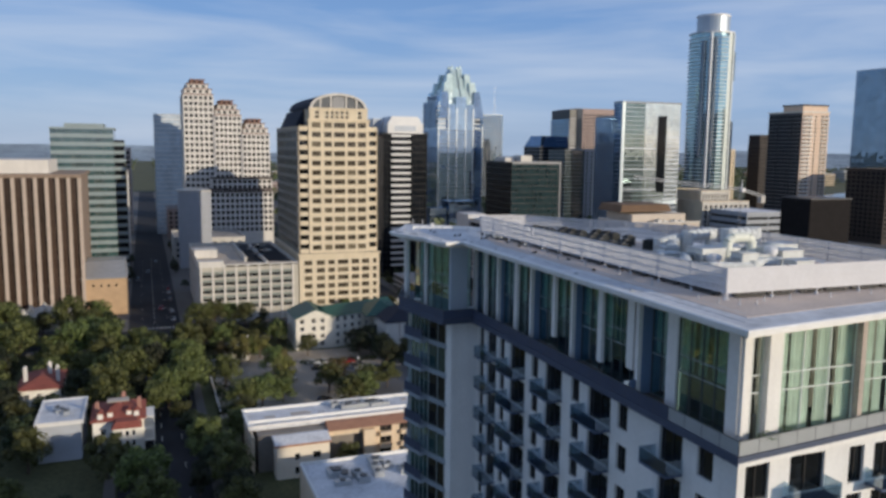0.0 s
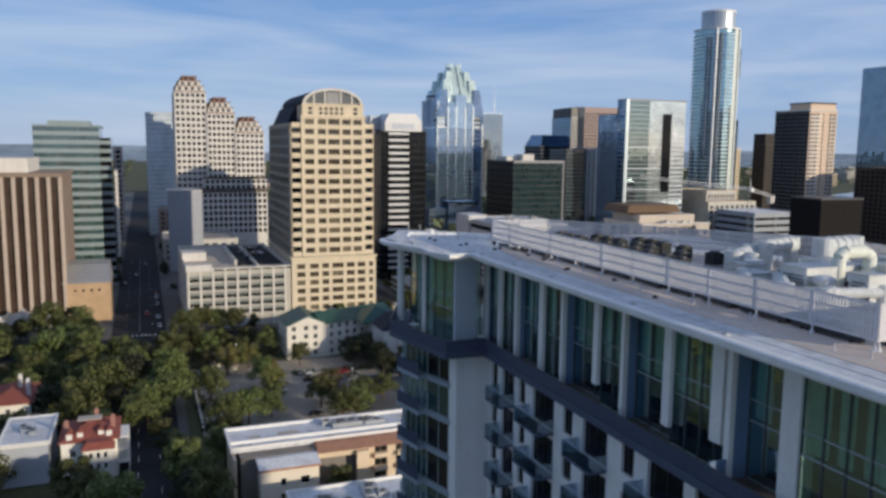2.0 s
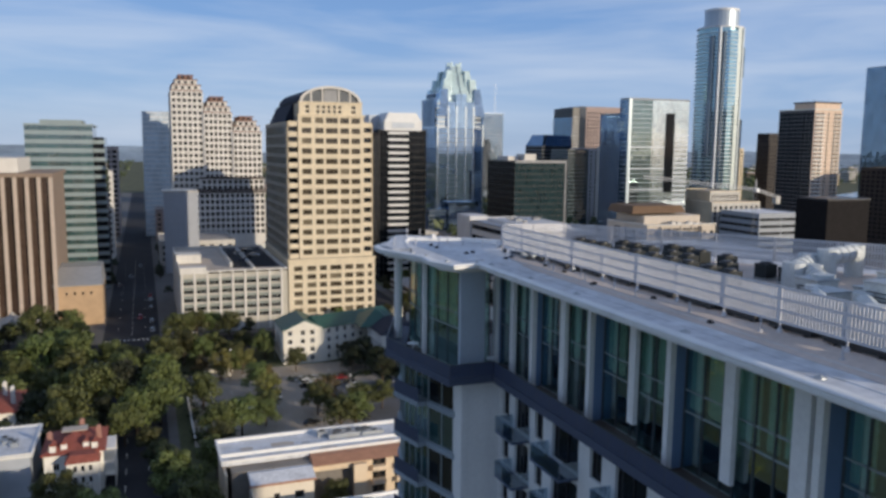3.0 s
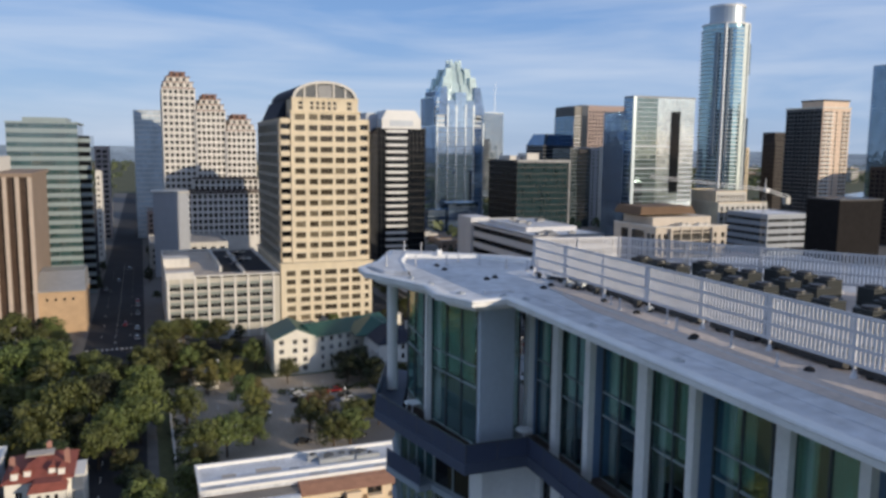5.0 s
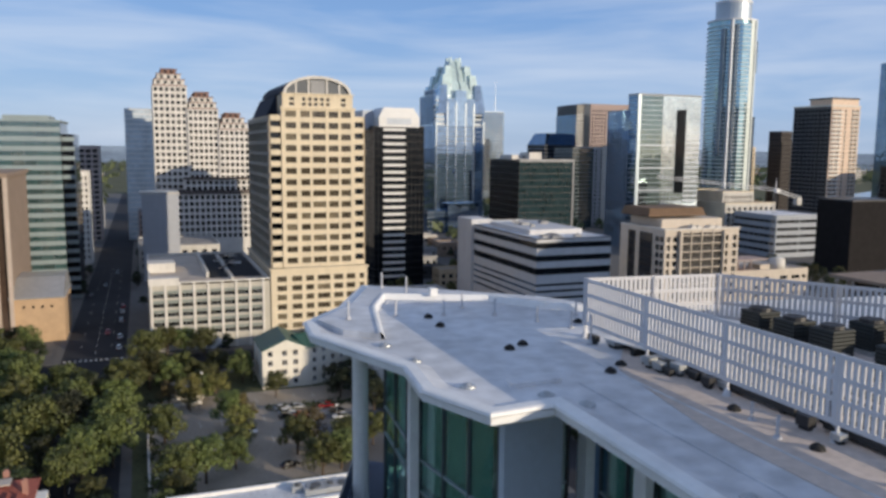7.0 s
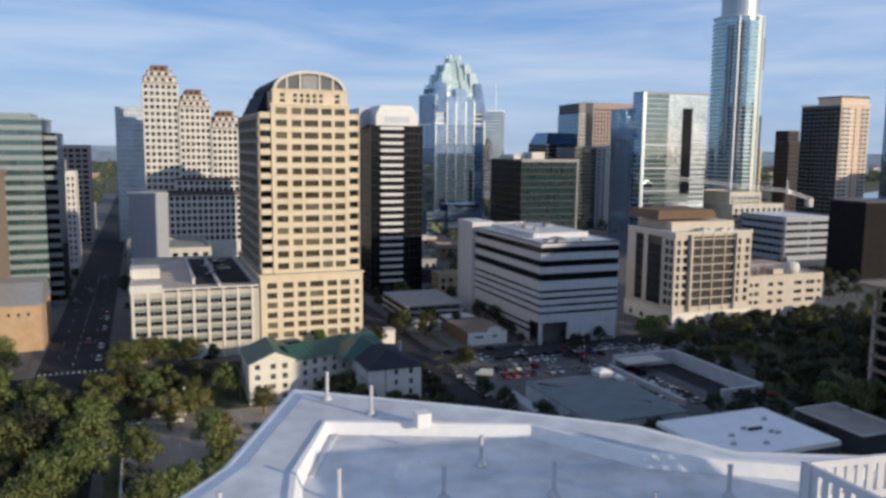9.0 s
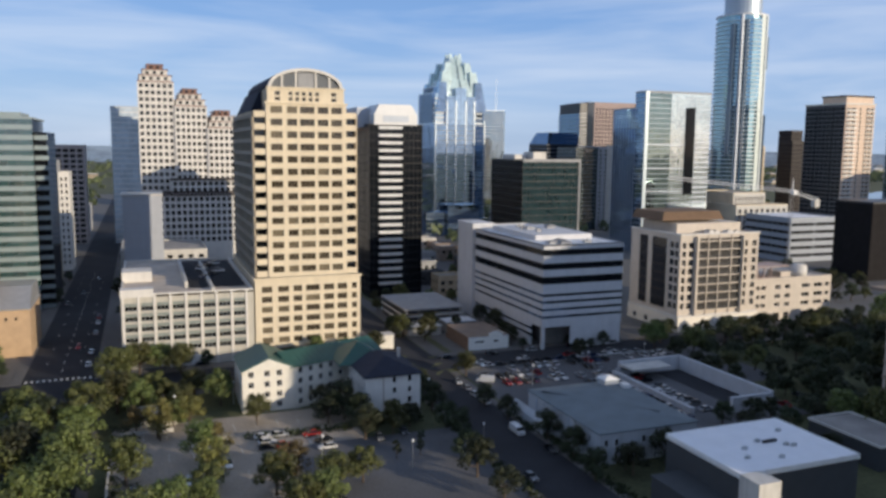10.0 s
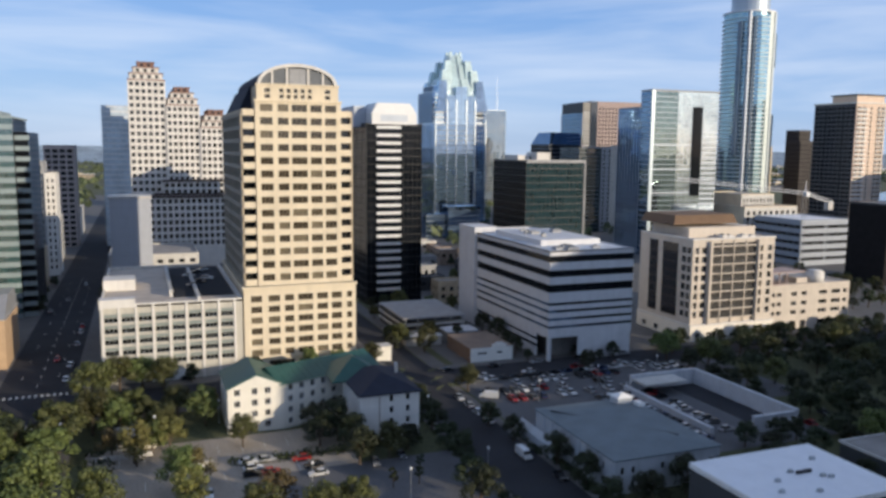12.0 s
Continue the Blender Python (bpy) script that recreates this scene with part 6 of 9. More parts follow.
    cyl(bm, 26.35, 80.3, z0, z1, 0.3, seg=16)
    part("round_column", bm, WHITE_PAINT, TOWER)
    bm = bm_new()
    box(bm, 26.38, 26.66, 74.5, 74.8, z0, z1)
    part("slim_column", bm, WHITE_PAINT, TOWER)
    # terrace slab with a glass balustrade
    edge = [(29.2, 32.0), (51.5, 34.2), (51.5, 36.0), (30.2, 33.6), (30.2, 69.6), (27.3, 69.6), (25.9, 77.0), (28.5, 83.6), (27.4, 84.6), (24.4, 77.3), (26.1, 68.6), (29.2, 68.6)]
    bm = bm_new()
    prism(bm, edge, z0 - 0.55, z0 - 0.05)
    part("terrace_slab", bm, mat("blue_grey_edge", (0.065, 0.082, 0.13), 0.7, 0.1, 0.4, 4), TOWER)
    rail = [(51.5, 34.3), (29.3, 32.1), (29.3, 68.7), (26.2, 68.7), (24.5, 77.3), (27.4, 84.4)]
    for seg, ((ax, ay), (bx, by)) in enumerate(zip(rail, rail[1:])):
        L = math.hypot(bx - ax, by - ay)
        M = Matrix.Translation((ax, ay, 0)) @ Matrix.Rotation(math.atan2(by - ay, bx - ax), 4, "Z")
        n = max(1, round(L / 1.5))
        for i in range(n):
            place("balustrade_pane", pane_rail(seg == 0 or (seg == 1 and i < 4)), TOWER, M @ Matrix.Translation((L * i / n + 0.02, 0, z0 - 0.05)) @ Matrix.Diagonal((L / n - 0.04, 1, 0.82, 1)))
        bm = bm_new()
        box(bm, 0, L, -0.03, 0.03, z0 + 0.80, z0 + 0.85, M)
        for i in range(n + 1):
            box(bm, L * i / n - 0.018, L * i / n + 0.018, -0.018, 0.018, z0 - 0.05, z0 + 0.80, M)
        part("handrail", bm, DARK_MULL, TOWER)
    # low screen across the terrace between two homes
    bm = bm_new()
    box(bm, 29.36, FX - 0.002, 43.1, 43.2, z0 - 0.048, z0 + 1.0)
    part("terrace_screen", bm, MATS["blue_grey_party_wall"], TOWER)
    bm = bm_new()
    d = Vector((51.5 - 29.2, 34.2 - 32.0))
    M = Matrix.Translation((29.2, 32.0, 0)) @ Matrix.Rotation(math.atan2(d.y, d.x), 4, "Z")
    box(bm, -0.02, d.length, -0.06, -0.003, z0 - 0.62, z0 - 0.36, M)
    part("slab_trim", bm, WHITE_PAINT, TOWER)
    # plants and chairs on the terrace
    for x, y in ((29.75, 70.0), (26.0, 75.6)):
        t = thing("terrace_table", x, y, z0 - 0.05, "small round white terrace table", "table", "terrace tables")
        bm = bm_new()
        cyl(bm, x, y, z0 + 0.64, z0 + 0.69, 0.42, seg=16)
        part("tabletop", bm, WHITE_METAL, t)
        bm = bm_new()
        cyl(bm, x, y, z0 - 0.03, z0 + 0.64, 0.05, seg=8)
        part("pedestal", bm, WHITE_METAL, t)
        bm = bm_new()
        cyl(bm, x, y, z0 - 0.05, z0 - 0.03, 0.25, seg=12)
        part("foot", bm, WHITE_METAL, t)
    for x, y in ((31.4, 32.6), (31.9, 32.7), (33.4, 32.9)):
        planter(x, y, z0 - 0.05)
    for x, y, r in ((35.0, 34.6, 0.4), (36.3, 34.9, 2.0), (37.4, 34.5, 3.2)):
        lounge_chair(x, y + 0.9, z0 + 0.02, r)


RAILMESH = {}


def pane_rail(grey=False):
    """A balustrade pane one metre long: blue, or grey along the end terrace, with shade and sunlight put into the two
    colours.
    """
    if grey not in RAILMESH:
        bm = bm_new()
        box(bm, 0, 1, -0.01, 0.01, 0.05, 1.04)
        RAILMESH[grey] = mesh_of("balustrade_pane", bm, mat("sunlit_rail_glass", (0.36, 0.38, 0.39), 0.3, 0.1, 0.8, 12) if grey else G_RAIL)
    return RAILMESH[grey]


def planter(x, y, z):
    t = thing("potted_plant", x, y, z, "leafy green plant in a dark terrace pot", "plant", "terrace plants")
    bm = bm_new()
    cyl(bm, x, y, z, z + 0.45, 0.18, 0.25, 12)
    part("pot", bm, BLACK_METAL, t)
    rnd = random.Random(int(x * 50))
    bm = bm_new()
    for i in range(90):
        d = Vector((rnd.uniform(-1, 1), rnd.uniform(-1, 1), rnd.uniform(0.1, 1.4))).normalized() * rnd.uniform(0.1, 0.5)
        c = Vector((x, y, z + 0.5)) + d
        u = Vector((rnd.uniform(-1, 1), rnd.uniform(-1, 1), rnd.uniform(-1, 1))).normalized() * 0.09
        w = d.cross(u).normalized() * 0.045
        bm.faces.new([bm.verts.new(c + q) for q in (u, w, -u, -w)])
    part("leaves", bm, mat("plant_leaf", (0.06, 0.11, 0.03), 0.7), t)


def lounge_chair(x, y, z, r):
    t = thing("lounge_chair", x, y, z, "dark lounge chair inside the penthouse", "chair", "penthouse chairs")
    M = Matrix.Translation((x, y, z)) @ Matrix.Rotation(r, 4, "Z")
    bm = bm_new()
    box(bm, -0.4, 0.4, -0.4, 0.4, 0.25, 0.45, M)
    part("seat", bm, DARK_BROWN, t)
    bm = bm_new()
    box(bm, -0.4, 0.4, 0.32, 0.46, 0.452, 0.95, M)
    part("backrest", bm, DARK_BROWN, t)
    for sx in (-1, 1):
        for sy in (-1, 1):
            bm = bm_new()
            box(bm, sx * 0.36 - 0.03, sx * 0.36 + 0.03, sy * 0.34 - 0.03, sy * 0.34 + 0.03, 0, 0.25, M)
            part("leg", bm, BLACK_METAL, t)


def lower_storeys():
    wall = mat("white_stucco_wall", (0.78, 0.78, 0.77), 0.8, 0.06, 0.3, 4, stain=0.10)
    top, pz, n = Z_TERR - 0.55, 3.0, 19
    Y0, Y1 = FY, 70.0
    L = Y1 - Y0
    M = left(FX, Y1)
    mods = [("d", 59.4, 62.4), ("w", 57.0, 58.2), ("d", 53.0, 55.7), ("w", 50.3, 51.5), ("d", 46.0, 49.0), ("w", 43.9, 45.1), ("d", 38.0, 40.3), ("w", 35.2, 36.6), ("w", 63.6, 64.6), ("d", 65.4, 67.4), ("w", 68.3, 69.3)]
    doors = sorted([(Y1 - b, Y1 - a) for k, a, b in mods if k == "d"])
    wins = sorted([(Y1 - b, Y1 - a) for k, a, b in mods if k == "w"])
    bm = bm_new()
    u = 0.0
    for a, c, d in sorted([(a, c, True) for a, c in doors] + [(a, c, False) for a, c in wins]) + [(L, L, None)]:
        if a - u > 0.01:
            box(bm, u, a, 0, 0.35, 0, top, M)
        if d is not None:
            z = top
            for k in range(n):
                fl = top - pz * (k + 1)
                lo, hi = (fl + 0.12, fl + 2.5) if d else (fl + 0.55, fl + 2.45)
                box(bm, a, c, 0.001, 0.349, hi, z, M)
                z = lo
            box(bm, a, c, 0.001, 0.349, 0, z, M)
        u = c
    part("wall", bm, wall, TOWER)
    bm = bm_new()
    box(bm, FX + 0.5, 36.5, Y0 + 0.5, 76, 0, top - 0.02)
    part("rooms", bm, INTERIOR, TOWER)
    balc = bm_new()
    box(balc, -0.15, 2.0, -1.25, 0, 0, 0.16)
    bal_me = mesh_of("balcony", balc, mat("blue_grey_balcony", (0.08, 0.11, 0.18), 0.6, 0.1, 0.5, 5))
    rb = bm_new()
    prism(rb, [(-0.15, -0.01), (-0.15, -1.25), (2.0, -1.25), (2.0, -0.01), (1.96, -0.01), (1.96, -1.21), (-0.11, -1.21), (-0.11, -0.01)], 0.17, 1.08)
    rail_me = mesh_of("railing", rb, G_BALC)

    def balcony(T):
        o = place("balcony", bal_me, TOWER, T)
        r = new("railing", rail_me)
        r.parent = o
    field = bm_new()
    for k in range(n):
        fl = top - pz * (k + 1)
        for a, c in wins:
            if k < 9:
                place("window", window_mesh(c - a, 1.9, BLACK_METAL, G_DARK, 0, 0.06), TOWER, M @ Matrix.Translation((a, 0.15, fl + 0.55)))
            else:
                box(field, a, c, 0.25, 0.3, fl + 0.55, fl + 2.45, M)
        for a, c in doors:
            if k < 9:
                place("balcony_door", window_mesh(c - a, 2.38, BLACK_METAL, G_DARK, 1, 0.06), TOWER, M @ Matrix.Translation((a, 0.15, fl + 0.12)))
            else:
                box(field, a, c, 0.25, 0.3, fl + 0.12, fl + 2.5, M)
            balcony(M @ Matrix.Translation((a - 0.2, -0.002, fl - 0.1)) @ Matrix.Diagonal(((c - a + 0.5) / 2.15, 1, 1, 1)))
    part("lower_windows", field, G_DARK, TOWER, kind="stuff")
    # end facade below the terrace
    cols = [(0.2, 1.9), (3.4, 6.0), (7.9, 9.1), (9.9, 11.8), (14.0, 16.6), (18.4, 20.0)]
    facade(TOWER, front(FX + 0.352, FY), 20.5, 0, top, cols, [(top - pz * (k + 1) + 0.2, top - pz * (k + 1) + 2.5) for k in range(n)][::-1], wall, BLACK_METAL, G_DARK, 0.35, 1, True, "end_wall", 0.15)
    for k in range(9):
        for u in (3.4, 9.7, 14.0):
            balcony(front(FX + 0.352, FY) @ Matrix.Translation((u - 0.2, -0.002, top - pz * (k + 1) - 0.02)) @ Matrix.Diagonal((1.45, 1, 1, 1)))
    plain_sides(TOWER, FX, 51.2, FY + 0.4, 76.5, 0, top, wall, "rb", 0.35, "back_wall")
    # blank pilaster and curved glass bay at the far end
    bm = bm_new()
    box(bm, 27.5, FX - 0.002, 69.8, 71.6, 0, top)
    part("pilaster", bm, wall, TOWER)
    edge = [(27.5, 71.0), (26.6, 74.0), (25.8, 77.2), (26.6, 80.6), (28.6, 83.2), (33.0, 79.5)]
    bm = bm_new()
    prism(bm, [(x + 0.25 if i < 5 else x, y) for i, (x, y) in enumerate(edge)][::-1], 0, top - 0.05)
    part("bay_body", bm, G_BLACK, TOWER)
    seg = list(zip(edge[:5], edge[1:5]))
    for j, ((bx, by), (ax, ay)) in enumerate(seg):
        L = math.hypot(bx - ax, by - ay)
        Mb = Matrix.Translation((ax, ay, 0)) @ Matrix.Rotation(math.atan2(by - ay, bx - ax), 4, "Z")
        for k in range(n):
            fl = top - pz * (k + 1)
            g = (G_DARK, G_GREEN, G_TEAL, G_GREEN)[(j + (k % 3 == 1)) % 4]
            place("bay_window", window_mesh(L - 0.02, 2.55, MATS["grey_green_frame"], g, 1 if j != 1 else 3, 0.05), TOWER, Mb @ Matrix.Translation((0.01, 0.0, fl + 0.35)))
        for k in range(n):
            fl = top - pz * (k + 1)
            bm = bm_new()
            box(bm, 0, L, -0.15 - (0.7 if j == 1 else 0), 0.2, fl, fl + 0.33, Mb)
            part("bay_slab", bm, mat("slab_edge_paint", (0.30, 0.35, 0.40), 0.6, 0.08, 0.5, 5), TOWER)
    for k in range(n):
        fl = top - pz * (k + 1)
        (bx, by), (ax, ay) = seg[1]
        L = math.hypot(bx - ax, by - ay)
        Mb = Matrix.Translation((ax, ay, 0)) @ Matrix.Rotation(math.atan2(by - ay, bx - ax), 4, "Z")
        place("balustrade_pane", pane_rail(), TOWER, Mb @ Matrix.Translation((0, -0.8, fl + 0.3)) @ Matrix.Diagonal((L, 1, 1, 1)))


def roof_clutter():
    """Pipe runs, sleepers and small black boxes under the screen."""
    rnd = random.Random(12)
    for x in (33.7, 34.15, 34.5, 35.3):
        y = 41.0 + rnd.uniform(0, 2)
        while y < 73:
            L = rnd.uniform(3.5, 8.0)
            e = min(74.6, y + L)
            t = thing("pipe_run", x, y, Z_ROOF, "dark insulated refrigerant pipe run on rubber blocks", "pipe", "pipe runs on the roof")
            bm = bm_new()
            for q in range(3):
                rod(bm, (x + q * 0.1, y, Z_ROOF + 0.24 + 0.03 * (q % 2)), (x + q * 0.1 + rnd.uniform(-.1, .1), e, Z_ROOF + 0.24), 0.045, 0.045, 7)
            part("pipe", bm, RUBBER, t)
            for q in range(int((e - y) / 1.6) + 1):
                bm = bm_new()
                box(bm, x - 0.1, x + 0.32, y + 0.15 + q * 1.55, y + 0.33 + q * 1.55, Z_ROOF + 0.012, Z_ROOF + 0.2)
                part("block", bm, RUBBER if q % 2 else GREY_METAL, t)
            y = e + rnd.uniform(0.3, 1.8)
    # dark boxes added under the screen to stop the low sun, with gaps
    for x, ya, yb in ((33.0, 38.6, 74.2), (33.35, 39.5, 73.0)):
        y = ya
        while y < yb - 1:
            e = min(yb, y + rnd.uniform(1.6, 4.2))
            t = thing("cable_tray", x, y, Z_ROOF, "dark box on feet, added to fill the gap under the screen", "cable tray", "cable trays on the roof")
            h = rnd.uniform(0.26, 0.40)
            bm = bm_new()
            prism(bm, [(x - 0.14, y), (x + 0.14, y), (x + 0.14, e), (x - 0.14, e)], Z_ROOF + 0.1, Z_ROOF + h, top=[(x - 0.12, y + 0.02), (x + 0.12, y + 0.02), (x + 0.12, e - 0.02), (x - 0.12, e - 0.02)])
            part("cover", bm, BLACK_METAL, t)
            for q in (0.15, 0.85):
                bm = bm_new()
                box(bm, x - 0.1, x + 0.1, y + (e - y) * q - 0.06, y + (e - y) * q + 0.06, Z_ROOF + 0.015, Z_ROOF + 0.1)
                part("foot", bm, RUBBER, t)
            y = e + rnd.uniform(0.15, 0.9)
    # same boxes added where the gap under the near run is in shade
    x = 33.6
    while x < 49.5:
        e = x + rnd.uniform(1.2, 3.0)
        t = thing("cable_tray", x, 38.0, Z_ROOF, "dark box on feet, added to fill the gap under the screen", "cable tray", "cable trays on the roof")
        bm = bm_new()
        box(bm, x, e, 37.9, 38.3, Z_ROOF + 0.1, Z_ROOF + 0.42)
        part("cover", bm, BLACK_METAL, t)
        bm = bm_new()
        box(bm, x + 0.2, e - 0.2, 37.98, 38.22, Z_ROOF + 0.015, Z_ROOF + 0.1)
        part("foot", bm, RUBBER, t)
        x = e + rnd.uniform(0.1, 0.6)
    # white board and a tipped grille beside the end of the screen
    t = thing("loose_board", 33.1, 72.4, Z_ROOF, "white loose board propped on dark blocks", "board")
    bm = bm_new()
    box(bm, -0.16, 0.16, -0.9, 0.9, 0.24, 0.29, Matrix.Translation((32.75, 72.5, Z_ROOF)) @ Matrix.Rotation(0.25, 4, "Z"))
    part("panel", bm, WHITE_METAL, t)
    bm = bm_new()
    box(bm, 32.55, 32.95, 71.9, 72.1, Z_ROOF + 0.015, Z_ROOF + 0.24)
    box(bm, 32.55, 32.95, 72.9, 73.1, Z_ROOF + 0.015, Z_ROOF + 0.24)
    part("block", bm, RUBBER, t)
    for i in range(46):
        x, y = rnd.choice((33.4, 33.8, 34.2, 36.4, 37.2)) + rnd.uniform(-.2, .2), rnd.uniform(42, 74)
        if i > 24:
            x, y = 32.6 + rnd.uniform(-.35, .5), rnd.choice((rnd.uniform(64, 74), rnd.uniform(69.5, 73.8)))
        w, d, h = rnd.uniform(.07, .16), rnd.uniform(.1, .24), rnd.uniform(.1, .26)
        t = thing("junction_box", x, y, Z_ROOF, "small dark electrical box on the roof", "electrical box", "electrical boxes on the roof")
        bm = bm_new()
        box(bm, x - w, x + w, y - d, y + d, Z_ROOF + 0.1, Z_ROOF + 0.1 + h)
        part("casing", bm, rnd.choice((BLACK_METAL, BLACK_METAL, BLACK_METAL, GREY_METAL)), t)
        bm = bm_new()
        box(bm, x - w * .7, x + w * .7, y - d * .7, y + d * .7, Z_ROOF + 0.012, Z_ROOF + 0.1)
        part("stand", bm, RUBBER, t)
    # big duct bends and a white drum at the near end
    silver = MATS["duct_foil"]
    for x, y, dx, dy, r, h in ((40.5, 55.0, 3.5, 2.4, 0.55, 1.1), (44.5, 56.6, 3.5, 1.2, 0.5, 1.5), (39.4, 52.0, 2.2, 2.8, 0.5, 1.0), (46.0, 53.2, 3.0, 0.4, 0.6, 1.9), (44.0, 47.0, 2.6, 1.4, 0.5, 1.3)):
        t = thing("duct", x, y, Z_ROOF, "large silver duct with a turned-down end on the roof", "duct", "silver roof ducts")
        bm = bm_new()
        rod(bm, (x, y, Z_ROOF + h), (x + dx, y + dy, Z_ROOF + h), r, r, 14)
        part("pipe", bm, silver, t)
        for f in (0, 1):
            bm = bm_new()
            rod(bm, (x + dx * f, y + dy * f, Z_ROOF + 0.02), (x + dx * f, y + dy * f, Z_ROOF + h + r * 0.9), r * 1.06, r * 1.06, 14)
            part("elbow", bm, silver, t)
        for f in (0.25, 0.5, 0.75):
            bm = bm_new()
            c, e = Vector((x + dx * f, y + dy * f, Z_ROOF + h)), Vector((dx, dy, 0)).normalized() * 0.04
            rod(bm, c - e, c + e, r * 1.08, r * 1.08, 14)
            part("band", bm, GREY_METAL, t)
    for x, y, r, h in ((38.6, 46.0, 0.55, 1.5), (37.6, 44.6, 0.4, 1.2), (40.0, 45.2, 0.5, 1.7), (43.6, 45.8, 0.5, 1.9), (35.6, 44.0, 0.3, 0.9)):
        t = thing("exhaust_fan", x, y, Z_ROOF, "white drum-shaped exhaust fan with a cowl", "exhaust fan", "exhaust fans on the roof")
        bm = bm_new()
        cyl(bm, x, y, Z_ROOF + 0.012, Z_ROOF + h * 0.7, r * 0.8, seg=14)
        part("drum", bm, WHITE_METAL, t)
        bm = bm_new()
        cyl(bm, x, y, Z_ROOF + h * 0.72, Z_ROOF + h * 0.9, r, r, 14)
        cyl(bm, x, y, Z_ROOF + h * 0.9, Z_ROOF + h, r, r * 0.5, 14)
        part("cowl", bm, WHITE_METAL, t)


tower_roof()
penthouse()
lower_storeys()
plant_screen()
roof_plant()
posts_and_vents()
roof_clutter()

# ---- ground, streets, water ----
def sheet(name, x0, x1, y0, y1, lift, m, label, category, kind="structure", step=8.0, hole=None):
    """A sheet that lies on the ground, a little above it."""
    bm = bm_new()
    nx, ny = max(1, math.ceil((x1 - x0) / step)), max(1, math.ceil((y1 - y0) / step))
    g = [[bm.verts.new((x0 + (x1 - x0) * i / nx, y0 + (y1 - y0) * j / ny, gz(x0 + (x1 - x0) * i / nx, y0 + (y1 - y0) * j / ny) + lift)) for i in range(nx + 1)] for j in range(ny + 1)]
    for j in range(ny):
        for i in range(nx):
            bm.faces.new((g[j][i], g[j][i + 1], g[j + 1][i + 1], g[j + 1][i]))
    return solid(name, bm, m, label, category, kind)


def kerb(name, x0, x1, y0, y1, h, m, label, category="pavement"):
    """A raised block with a real edge, following the ground."""
    bm = bm_new()
    n = max(1, math.ceil(max(x1 - x0, y1 - y0) / 8))
    lx = (x1 - x0) > (y1 - y0)
    for i in range(n):
        if lx:
            a, c = x0 + (x1 - x0) * i / n, x0 + (x1 - x0) * (i + 1) / n
            q = [(a, y0), (c, y0), (c, y1), (a, y1)]
        else:
            a, c = y0 + (y1 - y0) * i / n, y0 + (y1 - y0) * (i + 1) / n
            q = [(x0, a), (x1, a), (x1, c), (x0, c)]
        lo = [bm.verts.new((x, y, gz(x, y) - 0.2)) for x, y in q]
        hi = [bm.verts.new((x, y, gz(x, y) + h)) for x, y in q]
        bm.faces.new(hi)
        for k in range(4):
            bm.faces.new((lo[k], lo[(k + 1) % 4], hi[(k + 1) % 4], hi[k]))
    return solid(name, bm, m, label, category, "structure")


